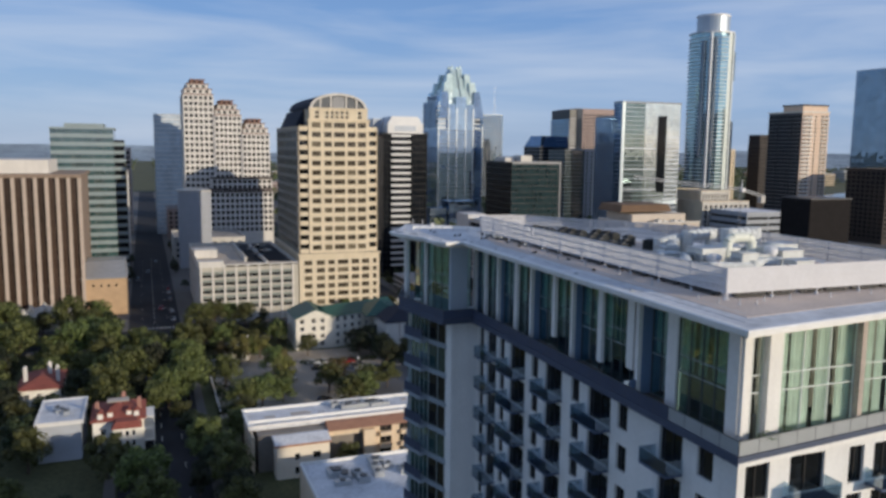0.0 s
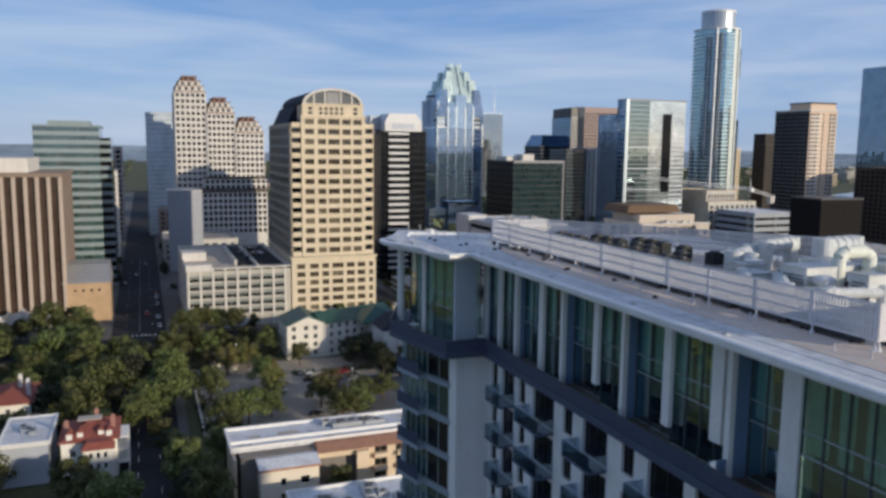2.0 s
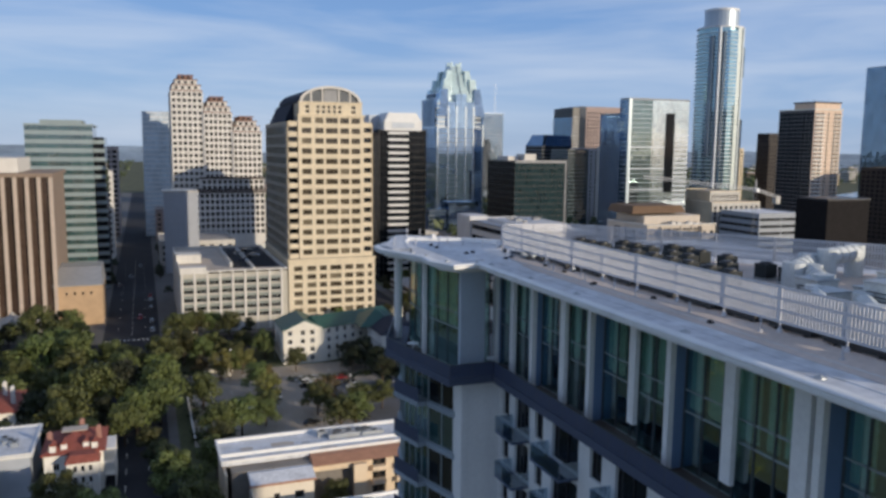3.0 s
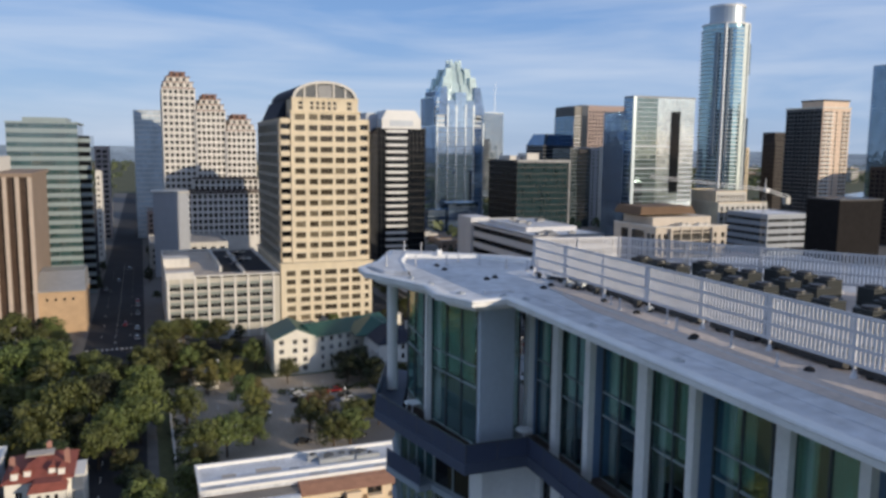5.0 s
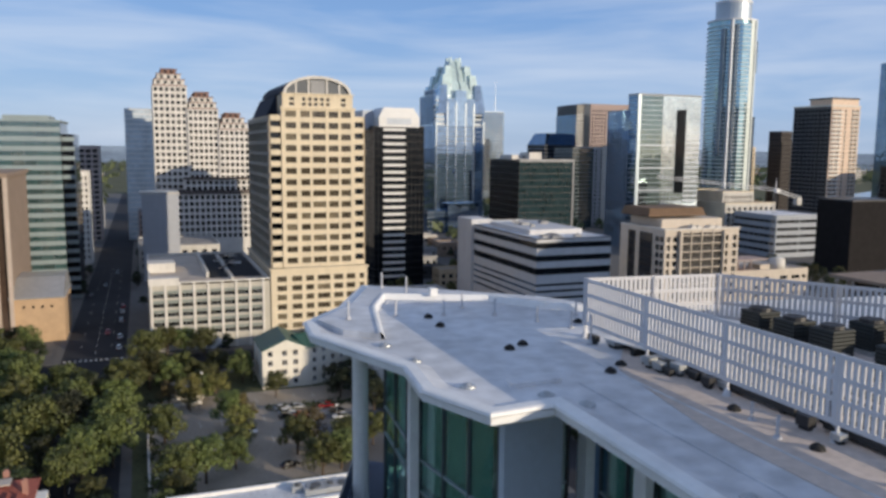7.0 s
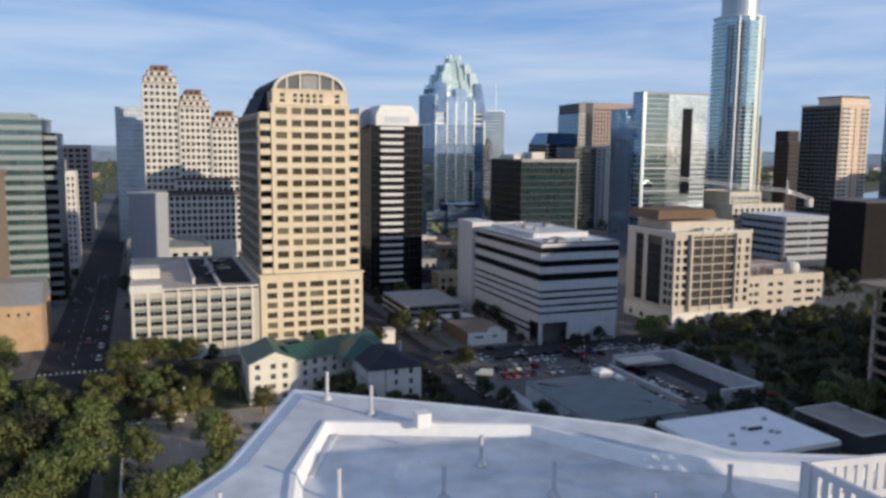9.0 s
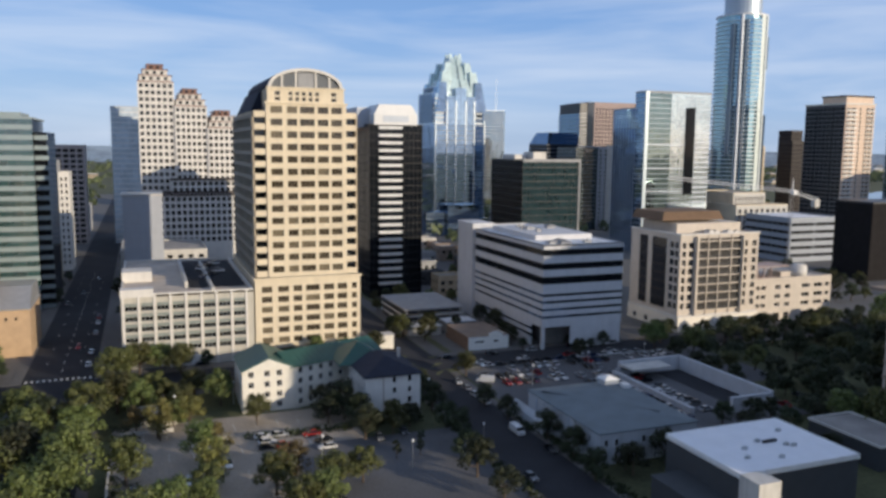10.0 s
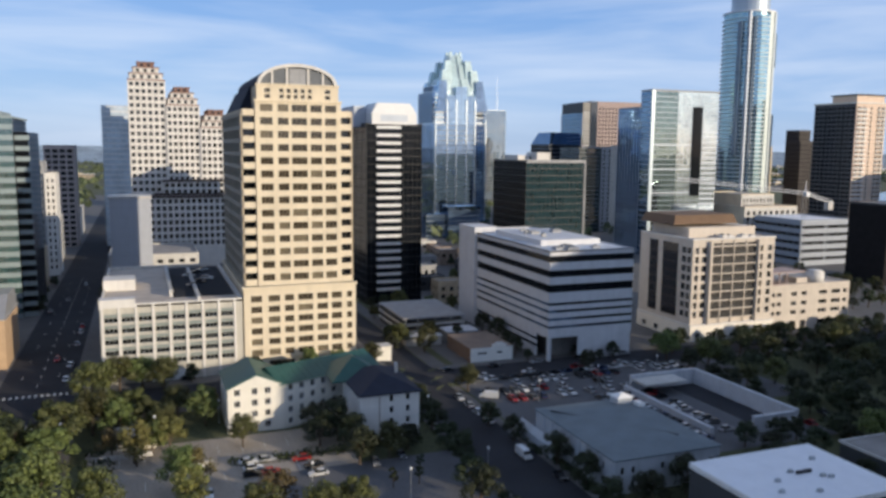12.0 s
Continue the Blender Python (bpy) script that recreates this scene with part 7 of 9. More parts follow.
def ground():
    bm = bm_new()
    xs = [-9000, -4500, -1500, -400] + list(range(-100, 160, 8)) + [200, 400, 1500, 4500, 9000]
    ys = [-9000, -1500, -200, 100] + list(range(200, 420, 8)) + [600, 900, 1500, 3000, 4800, 9000]
    g = [[bm.verts.new((x, y, gz(x, y))) for x in xs] for y in ys]
    for j in range(len(ys) - 1):
        for i in range(len(xs) - 1):
            bm.faces.new((g[j][i], g[j][i + 1], g[j + 1][i + 1], g[j + 1][i]))
    solid("ground", bm, EARTH, "grass, earth and scattered planting of the city ground", "ground", "structure")
    sheet("road", -8, 12, 130, 1300, 0.05, ASPHALT, "dark asphalt street running between the blocks", "road")
    sheet("road", -300, 600, 313, 329, 0.055, ASPHALT, "dark asphalt cross street in front of the garage", "road")
    sheet("road", 105, 120.5, 120, 313, 0.06, ASPHALT, "dark asphalt side street with parked cars", "road")
    sheet("road", 100, 122, 329, 900, 0.06, ASPHALT, "asphalt street beside the black tower", "road")
    sheet("parking_lot", 18, 79, 222, 289, 0.03, ASPHALT_OLD, "worn asphalt parking lot with tree islands", "parking lot")
    sheet("parking_lot", 60, 103, 190, 262, 0.04, LOT_DARK, "worn asphalt parking lot beside the hotel", "parking lot")
    sheet("parking_lot", 153.5, 203, 238, 268, 0.035, LOT_DARK, "asphalt yard with parked cars beside the hall", "parking lot")
    sheet("parking_lot", 124, 222, 268, 311, 0.03, LOT_DARK, "shaded asphalt parking lot full of cars", "parking lot")
    sheet("downtown_paving", -150, 600, 330, 1300, 0.02, PAVING, "grey paved city blocks between the towers", "pavement")
    for x0, x1 in ((12, 105), (124, 330), (-120, -8)):
        kerb("pavement", x0, x1, 309.5, 313, 0.16, PAVING, "pale concrete pavement with a kerb")
        kerb("pavement", x0, x1, 329, 333, 0.16, PAVING, "pale concrete pavement with a kerb")
    for x0, y0, y1 in ((12, 130, 309.5), (-11, 130, 309.5), (102.5, 130, 309.5), (120.5, 130, 309.5), (12, 333, 700), (-11, 333, 700)):
        kerb("pavement", x0, x0 + 2.5, y0, y1, 0.15, PAVING, "pale concrete pavement along the street")
    # lane lines
    for k in range(40):
        y = 150 + k * 10
        if 305 < y < 332:
            continue
        z = gz(2, y) + 0.075
        bm = bm_new()
        box(bm, 1.9, 2.1, y, y + 3.5, z, z + 0.006)
        if k % 2 == 0:
            box(bm, -3.1, -2.95, y, y + 3.5, z, z + 0.006)
            box(bm, 6.9, 7.05, y, y + 3.5, z, z + 0.006)
        solid("lane_line", bm, PAINT_LINE, "white dashed lane line on the asphalt", "road marking", "structure")
    for k in range(10):
        bm = bm_new()
        x = 20 + k * 5.6
        for row in (246, 262, 278):
            box(bm, x, x + 0.12, row, row + 5, 0.036, 0.042)
        solid("bay_line", bm, PAINT_LINE, "faded white parking bay lines", "road marking", "structure")
    for y, h in ((308.6, 2.2), (330.2, 2.2)):
        for k in range(12):
            x = -7.2 + k * 1.6
            z = max(gz(x, y), gz(x, y + h)) + 0.085
            bm = bm_new()
            box(bm, x, x + 0.7, y, y + h, z, z + 0.006)
            solid("crosswalk_bar", bm, PAINT_LINE, "white crosswalk bar painted on the asphalt", "road marking", "structure")
    # lake and far shore
    bm = bm_new()
    prism(bm, [(900, 560), (2600, 900), (3200, 1500), (1500, 1250), (1000, 1000)], 0.05, 0.3)
    solid("lake", bm, WATER, "calm blue lake beyond downtown", "lake", "structure")
    # far wooded hills, pale with the haze in their colour
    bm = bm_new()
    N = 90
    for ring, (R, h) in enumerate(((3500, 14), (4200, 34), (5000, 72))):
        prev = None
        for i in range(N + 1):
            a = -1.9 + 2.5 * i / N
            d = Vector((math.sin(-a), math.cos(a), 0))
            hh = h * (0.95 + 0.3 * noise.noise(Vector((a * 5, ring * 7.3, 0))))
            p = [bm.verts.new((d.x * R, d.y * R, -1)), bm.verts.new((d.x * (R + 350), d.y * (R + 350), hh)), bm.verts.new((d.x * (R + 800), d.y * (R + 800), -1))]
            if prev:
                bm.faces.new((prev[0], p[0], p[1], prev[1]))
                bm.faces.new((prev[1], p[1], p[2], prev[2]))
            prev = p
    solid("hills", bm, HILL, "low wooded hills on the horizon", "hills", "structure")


ground()

# ---- low buildings near the camera ----
def gable(bm, x0, x1, y0, y1, z0, z1, along="x", over=0.5):
    """A pitched roof with its ridge along x or y."""
    x0, x1, y0, y1 = x0 - over, x1 + over, y0 - over, y1 + over
    if along == "x":
        m = (y0 + y1) / 2
        pts = [(x0, y0, z0), (x1, y0, z0), (x1, y1, z0), (x0, y1, z0), (x0, m, z1), (x1, m, z1)]
        fs = ((0, 1, 5, 4), (2, 3, 4, 5), (0, 4, 3), (1, 2, 5), (3, 2, 1, 0))
    else:
        m = (x0 + x1) / 2
        pts = [(x0, y0, z0), (x1, y0, z0), (x1, y1, z0), (x0, y1, z0), (m, y0, z1), (m, y1, z1)]
        fs = ((1, 2, 5, 4), (3, 0, 4, 5), (0, 1, 4), (2, 3, 5), (3, 2, 1, 0))
    v = [bm.verts.new(p) for p in pts]
    for f in fs:
        bm.faces.new([v[i] for i in f])


def hip(bm, x0, x1, y0, y1, z0, z1, over=0.6, ridge=0.35):
    x0, x1, y0, y1 = x0 - over, x1 + over, y0 - over, y1 + over
    w, d = x1 - x0, y1 - y0
    k = min(w, d) / 2 * 0.96
    prism(bm, [(x0, y0), (x1, y0), (x1, y1), (x0, y1)], z0, z0 + 0.25)
    prism(bm, [(x0, y0), (x1, y0), (x1, y1), (x0, y1)], z0 + 0.25, z1, top=[(x0 + k, y0 + k), (x1 - k, y0 + k), (x1 - k, y1 - k), (x0 + k, y1 - k)])


def hotel():
    b = thing("hotel", 74, 290, 0, "cream four-storey hotel with a green metal roof", "hotel")
    st = mat("cream_stucco", (0.74, 0.70, 0.61), 0.85, 0.06, 0.4, 5, stain=0.08)
    gr = mat("shaded_wing_stucco", (0.70, 0.68, 0.64), 0.85, 0.06, 0.4, 5, stain=0.08)
    rows = [(1.0 + 3.0 * i, 2.7 + 3.0 * i) for i in range(4)]
    # gabled end pavilion
    core(b, 51.5, 66.0, 290.6, 309, 0, 11.8, INTERIOR, "pavilion_body", 0.5)
    facade(b, front(51.5, 290.6), 14.5, 0, 12.0, [(1.6, 3.1), (6.0, 7.5), (9.4, 10.9)], rows, st, WHITE_METAL, G_DARK, 0.45, 1, inset=0.2, name="pavilion_wall")
    facade(b, left(51.5, 309), 18, 0, 12.0, even(1, 17, 4, 0.35), rows, st, WHITE_METAL, G_DARK, 0.45, 1, True, "pavilion_side", 0.2)
    bm = bm_new()
    v = [bm.verts.new(p) for p in ((51.6, 290.12, 11.95), (66.1, 290.12, 11.95), (58.85, 290.12, 15.1), (51.6, 290.28, 11.95), (66.1, 290.28, 11.95), (58.85, 290.28, 15.1))]
    for f in ((0, 1, 2), (5, 4, 3), (0, 3, 4, 1), (1, 4, 5, 2), (2, 5, 3, 0)):
        bm.faces.new([v[i] for i in f])
    part("gable_wall", bm, st, b)
    # main bar, turned a little from the pavilion
    M = Matrix.Translation((65.6, 290.4, 0)) @ Matrix.Rotation(radians(20), 4, "Z")
    bm = bm_new()
    box(bm, 0.5, 29.5, 0.6, 14.4, 0, 11.8, M)
    part("bar_body", bm, INTERIOR, b)
    facade(b, M, 30, 0, 12.0, even(0.6, 17.5, 5, 0.40), rows, st, WHITE_METAL, G_DARK, 0.45, 1, inset=0.2)
    bm = bm_new()
    box(bm, 0, 30, 14.5, 15, 0, 12, M)
    part("bar_back", bm, st, b)
    plain_sides(b, 51.5, 66, 290.6, 309, 0, 12.0, st, "b")
    # shaded wing: shade is put into its greyer stucco and near-black roof
    core(b, 82.0, 97.6, 273.6, 292, 0, 11.8, INTERIOR, "wing_body", 0.5)
    facade(b, front(82.0, 273.6), 15.6, 0, 12.0, [(7.6, 8.7), (12.0, 13.1)], rows, gr, WHITE_METAL, G_DARK, 0.45, 0, inset=0.2, name="wing_wall")
    facade(b, left(82.0, 292), 18, 0, 12.0, even(1.5, 17, 4, 0.32), rows, gr, WHITE_METAL, G_DARK, 0.45, 0, True, "wing_side", 0.2)
    plain_sides(b, 82, 97.6, 273.6, 292, 0, 12.0, gr, "r")
    bm = bm_new()
    gable(bm, -0.5, 30.5, 0.0, 15.0, 12.02, 15.2, "x", 0.6)
    for v in bm.verts:
        v.co = M @ v.co
    part("main_roof", bm, ROOF_GREEN, b, "green standing seam roof")
    bm = bm_new()
    gable(bm, 51.5, 66.2, 290.9, 308, 12.05, 15.5, "y", 0.6)
    part("gable_roof", bm, ROOF_GREEN, b)
    bm = bm_new()
    hip(bm, 78.5, 92.0, 287.5, 303, 12.06, 17.0)
    part("corner_roof", bm, ROOF_GREEN, b)
    for zb in (3.1, 6.1, 9.1):
        bm = bm_new()
        box(bm, 82.0, 97.6, 273.5, 273.597, zb, zb + 0.16)
        part("string_course", bm, gr, b)
    bm = bm_new()
    box(bm, 86.9, 87.1, 273.45, 273.597, 0, 12)
    part("downpipe", bm, BROWN_CONC, b)
    bm = bm_new()
    hip(bm, 82, 97.6, 273.6, 296, 12.0, 15.6)
    part("wing_roof", bm, ROOF_NAVY, b)
    bm = bm_new()
    for k in range(16):
        x = -0.5 + k * 1.95
        rod(bm, M @ Vector((x, -0.55, 12.1)), M @ Vector((x, 7.5, 15.25)), 0.04, 0.04, 4)
    part("roof_seams", bm, ROOF_GREEN, b, kind="stuff")
    for x, y in ((95.5, 287),):
        bm = bm_new()
        box(bm, x - 0.35, x + 0.35, y - 0.35, y + 0.35, 12.5, 16.0)
        box(bm, x - 0.45, x + 0.45, y - 0.45, y + 0.45, 16.0, 16.15)
        part("chimney", bm, WHITE_CONC, b)
    bm = bm_new()
    prism(bm, [(88, 271.6), (91.5, 271.6), (91.5, 273.5), (88, 273.5)], 2.6, 3.4, top=[(89.5, 271.7), (90, 271.7), (90, 273.5), (89.5, 273.5)])
    part("porch_roof", bm, ROOF_NAVY, b)


def apartments_court():
    b = thing("courtyard_apartments", 40, 187, 0, "low stucco apartments with white roofs and tiled eaves", "apartment building")
    st = mat("peach_cream_stucco", (0.72, 0.58, 0.42), 0.85, 0.08, 0.4, 5, stain=0.1)
    x0, x1, y0, y1 = 21.5, 66.0, 180.0, 197.0
    core(b, x0, x1, y0, y1, 0, 9.3, INTERIOR, "body", 1.4)
    rows = [(0.8 + 3.1 * i, 2.7 + 3.1 * i) for i in range(3)]
    facade(b, front(x0 + 5, y0), 12.6, 0, 9.0, [(1.2, 2.6), (5.2, 6.6), (9.2, 10.6)], rows, st, BROWN_CONC, G_DARK, 0.5, 1, inset=0.3)
    facade(b, front(x0 + 29.4, y0), x1 - x0 - 29.4, 0, 9.0, [(1.4, 4.4), (6.4, 9.4), (11.6, 13.6)], rows, st, BROWN_CONC, G_DARK, 0.5, 1, inset=0.3, name="end_wall")
    bm = bm_new()
    box(bm, x0 + 17.6, x0 + 29.4, y0, y0 + 0.5, 7.4, 9.0)
    part("court_beam", bm, st, b)
    # white front wing with a tiled edge and a low pitched roof
    wg = mat("cream_wing_stucco", (0.78, 0.70, 0.58), 0.85, 0.07, 0.4, 5, stain=0.08)
    facade(b, front(x0 + 4.8, 175.6), 12.4, 0, 7.9, [(4.2, 5.4), (8.4, 10.4)], [(0.8, 2.6), (4.2, 5.9)], wg, WHITE_METAL, G_DARK, 0.4, 0, True, "wing_wall", 0.2)
    for xa in (x0 + 4.8, x0 + 16.8):
        bm = bm_new()
        box(bm, xa, xa + 0.4, 176.002, y0 - 0.003, 0, 7.9)
        part("wing_side", bm, wg, b)
    bm = bm_new()
    gable(bm, x0 + 4.8, x0 + 17.2, 175.6, 183.0, 8.3, 9.3, "x", 0.35)
    part("wing_roof", bm, ROOF_WHITE, b)
    bm = bm_new()
    prism(bm, [(x0 + 4.3, 175.1), (x0 + 17.7, 175.1), (x0 + 17.7, 176.2), (x0 + 4.3, 176.2)], 7.9, 8.29, top=[(x0 + 4.5, 175.5), (x0 + 17.5, 175.5), (x0 + 17.5, 176.2), (x0 + 4.5, 176.2)])
    part("wing_eave", bm, mat("brown_tile", (0.40, 0.20, 0.12), 0.8, 0.2, 0.6, 5), b)
    # patches and curbs on the roof
    rnd = random.Random(19)
    for k in range(13):
        xa, ya = x0 + 1 + k * 3.3, rnd.choice((y0 + 5.2, y0 + 9.4, y0 + 10.5, y0 + 13))
        bm = bm_new()
        box(bm, xa, xa + rnd.uniform(1.6, 4.2), ya, ya + rnd.uniform(1.0, 2.6), 9.89, 9.93 + 0.004 * k)
        part("roof_patch", bm, rnd.choice((ROOF_TAN, ROOF_TAN, GREY_CONC)), b)
    facade(b, left(x0, y1), y1 - y0 - 0.5, 0, 9.0, even(1, 16, 4, 0.4), rows, st, BROWN_CONC, G_DARK, 0.5, 1, True, "side_wall", 0.3)
    plain_sides(b, x0, x1, y0, y1, 0, 9.0, st, "rb")
    bm = bm_new()
    prism(bm, [(x0 - 0.4, y0 + 4.5), (x1, y0 + 4.5), (x1, y1 + 0.4), (x0 - 0.4, y1 + 0.4)], 9.2, 9.9)
    part("roof", bm, ROOF_WHITE, b)
    bm = bm_new()
    for ya, yb in ((y1 - 0.2, y1 + 0.5), (y0 + 8.0, y0 + 8.9), (y0 + 4.4, y0 + 4.8)):
        box(bm, x0 - 0.5, x1, ya, yb, 9.9, 10.5)
    box(bm, x0 - 0.5, x0, y0 + 4.8, y1, 9.9, 10.4)
    part("parapet", bm, WHITE_PAINT, b)
    bm = bm_new()
    prism(bm, [(x0 + 17.8, y0 - 0.9), (x1, y0 - 0.9), (x1, y0 + 4.4), (x0 + 17.8, y0 + 4.4)], 8.9, 9.8, top=[(x0 + 18.0, y0 + 2.6), (x1, y0 + 2.6), (x1, y0 + 4.4), (x0 + 18.0, y0 + 4.4)])
    part("tiled_eave", bm, mat("brown_tile", (0.40, 0.20, 0.12), 0.8, 0.2, 0.6, 5), b)
    for u in (21.4, 37.0):
        bm = bm_new()
        box(bm, x0 + 5 + u, x0 + 7.9 + u, y0 - 1.4, y0 - 0.002, 0, 8.4)
        part("stair_pier", bm, st, b)
    for u in (25.6, 31.0):
        for k in range(3):
            bm = bm_new()
            box(bm, x0 + 5 + u, x0 + 11 + u if u > 30 else x0 + 8 + u, y0 - 1.3, y0 - 0.003, 2.6 + k * 3.1 - 2.5, 2.8 + k * 3.1 - 1.7)
            part("balcony", bm, st, b)
    roof_units(b, x0 + 4, x1 - 8, y1 - 7, y1 - 2, 9.9, 9, 22, None, 1.1)
    # second range nearer the tower, with a lower white roof
    c = thing("courtyard_apartments", 44, 152, 0, "low stucco range with a patched white flat roof", "apartment building")
    x0, x1, y0, y1 = 29.5, 66.0, 132.0, 164.0
    core(c, x0, x1, y0, y1, 0, 7.4, INTERIOR, "body", 0.6)
    plain_sides(c, x0, x1, y0, y1, 0, 7.6, st, "flrb")
    roof_slab(c, x0, x1, y0, y1, 7.8, ROOF_WHITE, 0.6, WHITE_PAINT)
    roof_units(c, x0 + 3, x1 - 12, y1 - 14, y1 - 2, 7.8, 12, 23, None, 1.2)


def house(x0, x1, y0, y1, h, wall, roofm, label, turret=None, roof_h=3.2):
    b = thing("house", (x0 + x1) / 2, (y0 + y1) / 2, 0, label, "house")
    n = max(1, int(h / 3.1))
    rows = [(0.9 + h / n * i, 2.5 + h / n * i) for i in range(n)]
    core(b, x0, x1, y0, y1, 0, h - 0.2, INTERIOR, "body", 0.5)
    facade(b, front(x0, y0), x1 - x0, 0, h, even(0.6, x1 - x0 - 0.6, max(2, int((x1 - x0) / 3)), 0.38), rows, wall, WHITE_METAL, G_DARK, 0.4, 1, True, "wall", 0.18)
    facade(b, left(x0, y1), y1 - y0 - 0.4, 0, h, even(0.6, y1 - y0 - 1, max(2, int((y1 - y0) / 4)), 0.3), rows, wall, WHITE_METAL, G_DARK, 0.4, 1, True, "side_wall", 0.18)
    plain_sides(b, x0, x1, y0, y1, 0, h, wall, "rb")
    bm = bm_new()
    hip(bm, x0, x1, y0, y1, h, h + roof_h)
    part("roof", bm, roofm, b)
    if turret:
        tx, ty, r = turret
        bm = bm_new()
        cyl(bm, tx, ty, 0, h + 0.4, r, seg=14)
        part("turret", bm, wall, b)
        bm = bm_new()
        cyl(bm, tx, ty, h + 0.4, h + 0.9, r + 0.4, seg=14)
        cyl(bm, tx, ty, h + 0.9, h + 3.8, r + 0.3, 0.12, seg=14)
        part("turret_roof", bm, roofm, b)
        for k in range(n):
            for a in (-2.2, -1.6, -1.0):
                place("window", window_mesh(0.9, 1.5, WHITE_METAL, G_DARK, 0), b, Matrix.Translation((tx, ty, 0.9 + h / n * k)) @ Matrix.Rotation(a + math.pi / 2, 4, "Z") @ Matrix.Translation((-0.45, -r - 0.02, 0)))
    return b


def houses():
    wh = mat("white_clapboard", (0.80, 0.77, 0.70), 0.7, 0.06, 0.5, 6)
    b = house(-14.0, -2.2, 203.5, 217.5, 9.0, wh, ROOF_RED, "tall white house with a red tiled roof and dormers", None, 2.9)
    # three-storey front bay under its own red skirt roof
    facade(b, front(-9.2, 199.4), 6.2, 0, 8.2, [(1.2, 2.0), (2.7, 3.5), (4.2, 5.0)], [(0.8, 2.2), (3.5, 5.0), (6.1, 7.5)], wh, WHITE_METAL, G_DARK, 0.4, 0, True, "bay_wall", 0.18)
    for xa in (-9.2, -3.4):
        bm = bm_new()
        box(bm, xa, xa + 0.4, 199.802, 203.49, 0, 8.2)
        part("bay_side", bm, wh, b)
    bm = bm_new()
    prism(bm, [(-9.6, 199.0), (-2.6, 199.0), (-2.6, 203.4), (-9.6, 203.4)], 8.2, 9.6, top=[(-8.6, 200.3), (-3.6, 200.3), (-3.6, 203.4), (-8.6, 203.4)])
    part("bay_roof", bm, ROOF_RED, b)
    for x, y in ((-13.0, 208), (-3.2, 209.5), (-7.0, 215)):
        bm = bm_new()
        box(bm, x - 0.5, x + 0.5, y - 0.4, y + 0.4, 9.2, 12.6)
        cyl(bm, x, y, 12.6, 12.85, 0.35, seg=8)
        part("chimney", bm, mat("rose_brick", (0.36, 0.19, 0.15), 0.9, 0.15, 0.5, 6), b)
    bm = bm_new()
    box(bm, -10.8, -5.6, 209.2, 212.4, 11.9, 12.1)
    part("flat_top", bm, ROOF_TAN, b)
    for x, y in ((-12.2, 203.6), (-10.0, 204.2), (-5.6, 204.4), (-3.9, 203.8)):
        bm = bm_new()
        box(bm, x - 0.6, x + 0.6, y, y + 2.2, 9.3, 10.9)
        dm = part("dormer", bm, wh, b)
        bm = bm_new()
        gable(bm, x - 0.6, x + 0.6, y + 0.1, y + 2.4, 10.905, 11.7, "y", 0.2)
        part("dormer_roof", bm, ROOF_RED, dm)
        place("window", window_mesh(0.7, 0.9, WHITE_METAL, G_DARK, 0), dm, Matrix.Translation((x - 0.35, y - 0.06, 9.7)))
    # stacked porches at the side
    for k in range(3):
        bm = bm_new()
        box(bm, -2.19, 0.3, 204, 212, 3.0 * k + 2.75, 3.0 * k + 3.0)
        for y in (204.1, 206.7, 209.3, 211.8):
            box(bm, 0.05, 0.25, y, y + 0.2, 3.0 * k + 0.0, 3.0 * k + 2.75)
        box(bm, 0.1, 0.22, 204.1, 212, 3.0 * k + 0.9, 3.0 * k + 1.02)
        part("porch", bm, wh, b)
    b = house(-35.5, -24.5, 242, 260, 7.5, wh, ROOF_RED, "white house with red roof and tall white chimneys", None, 2.6)
    for x, y in ((-34, 248), (-28, 252), (-25.5, 247)):
        bm = bm_new()
        box(bm, x - 0.5, x + 0.5, y - 0.5, y + 0.5, 7.5, 12.6)
        cyl(bm, x, y, 12.6, 13.0, 0.4, seg=8)
        part("chimney", bm, WHITE_STONE, b)
    b = thing("flat_roofed_building", -21, 213, 0, "grey two-storey building with a white flat roof", "low building")
    plain_sides(b, -26.2, -16.6, 204, 222, 0, 9.6, mat("blue_grey_siding", (0.42, 0.45, 0.50), 0.8, 0.08, 0.4, 4), "flrb")
    roof_slab(b, -26.8, -16.0, 203.4, 222.6, 9.9, ROOF_WHITE, 0.25, WHITE_PAINT)
    bm = bm_new()
    box(bm, -26.8, -16.0, 203.4, 222.6, 9.2, 9.58)
    part("eave", bm, WHITE_PAINT, b)
    roof_units(b, -24, -18, 208, 216, 9.9, 3, 31, GREY_METAL, 0.9)
    b = house(-48, -30, 339, 356, 8.5, mat("pale_limestone", (0.62, 0.58, 0.50), 0.85, 0.1, 0.4, 5), mat("pale_slate", (0.50, 0.47, 0.42), 0.85, 0.25, 0.6, 5), "pale stone mansion among trees with a complicated roof", (-46, 339.5, 2.2), 3.2)
    for x, y, s in ((-44, 345, 1.0), (-38, 343, 1.2), (-33, 347, 0.9), (-40, 351, 1.0)):
        bm = bm_new()
        gable(bm, x - 2 * s, x + 2 * s, y - 4, y + 2, 9.4, 12.4, "y", 0.3)
        part("cross_gable", bm, MATS["pale_slate"], b)
    # long low blocks between the trees
    house(25, 34, 288, 296, 3.0, MATS["cream_stucco"], ROOF_GREY, "single-storey pale house at the edge of the parking lot", None, 1.6)


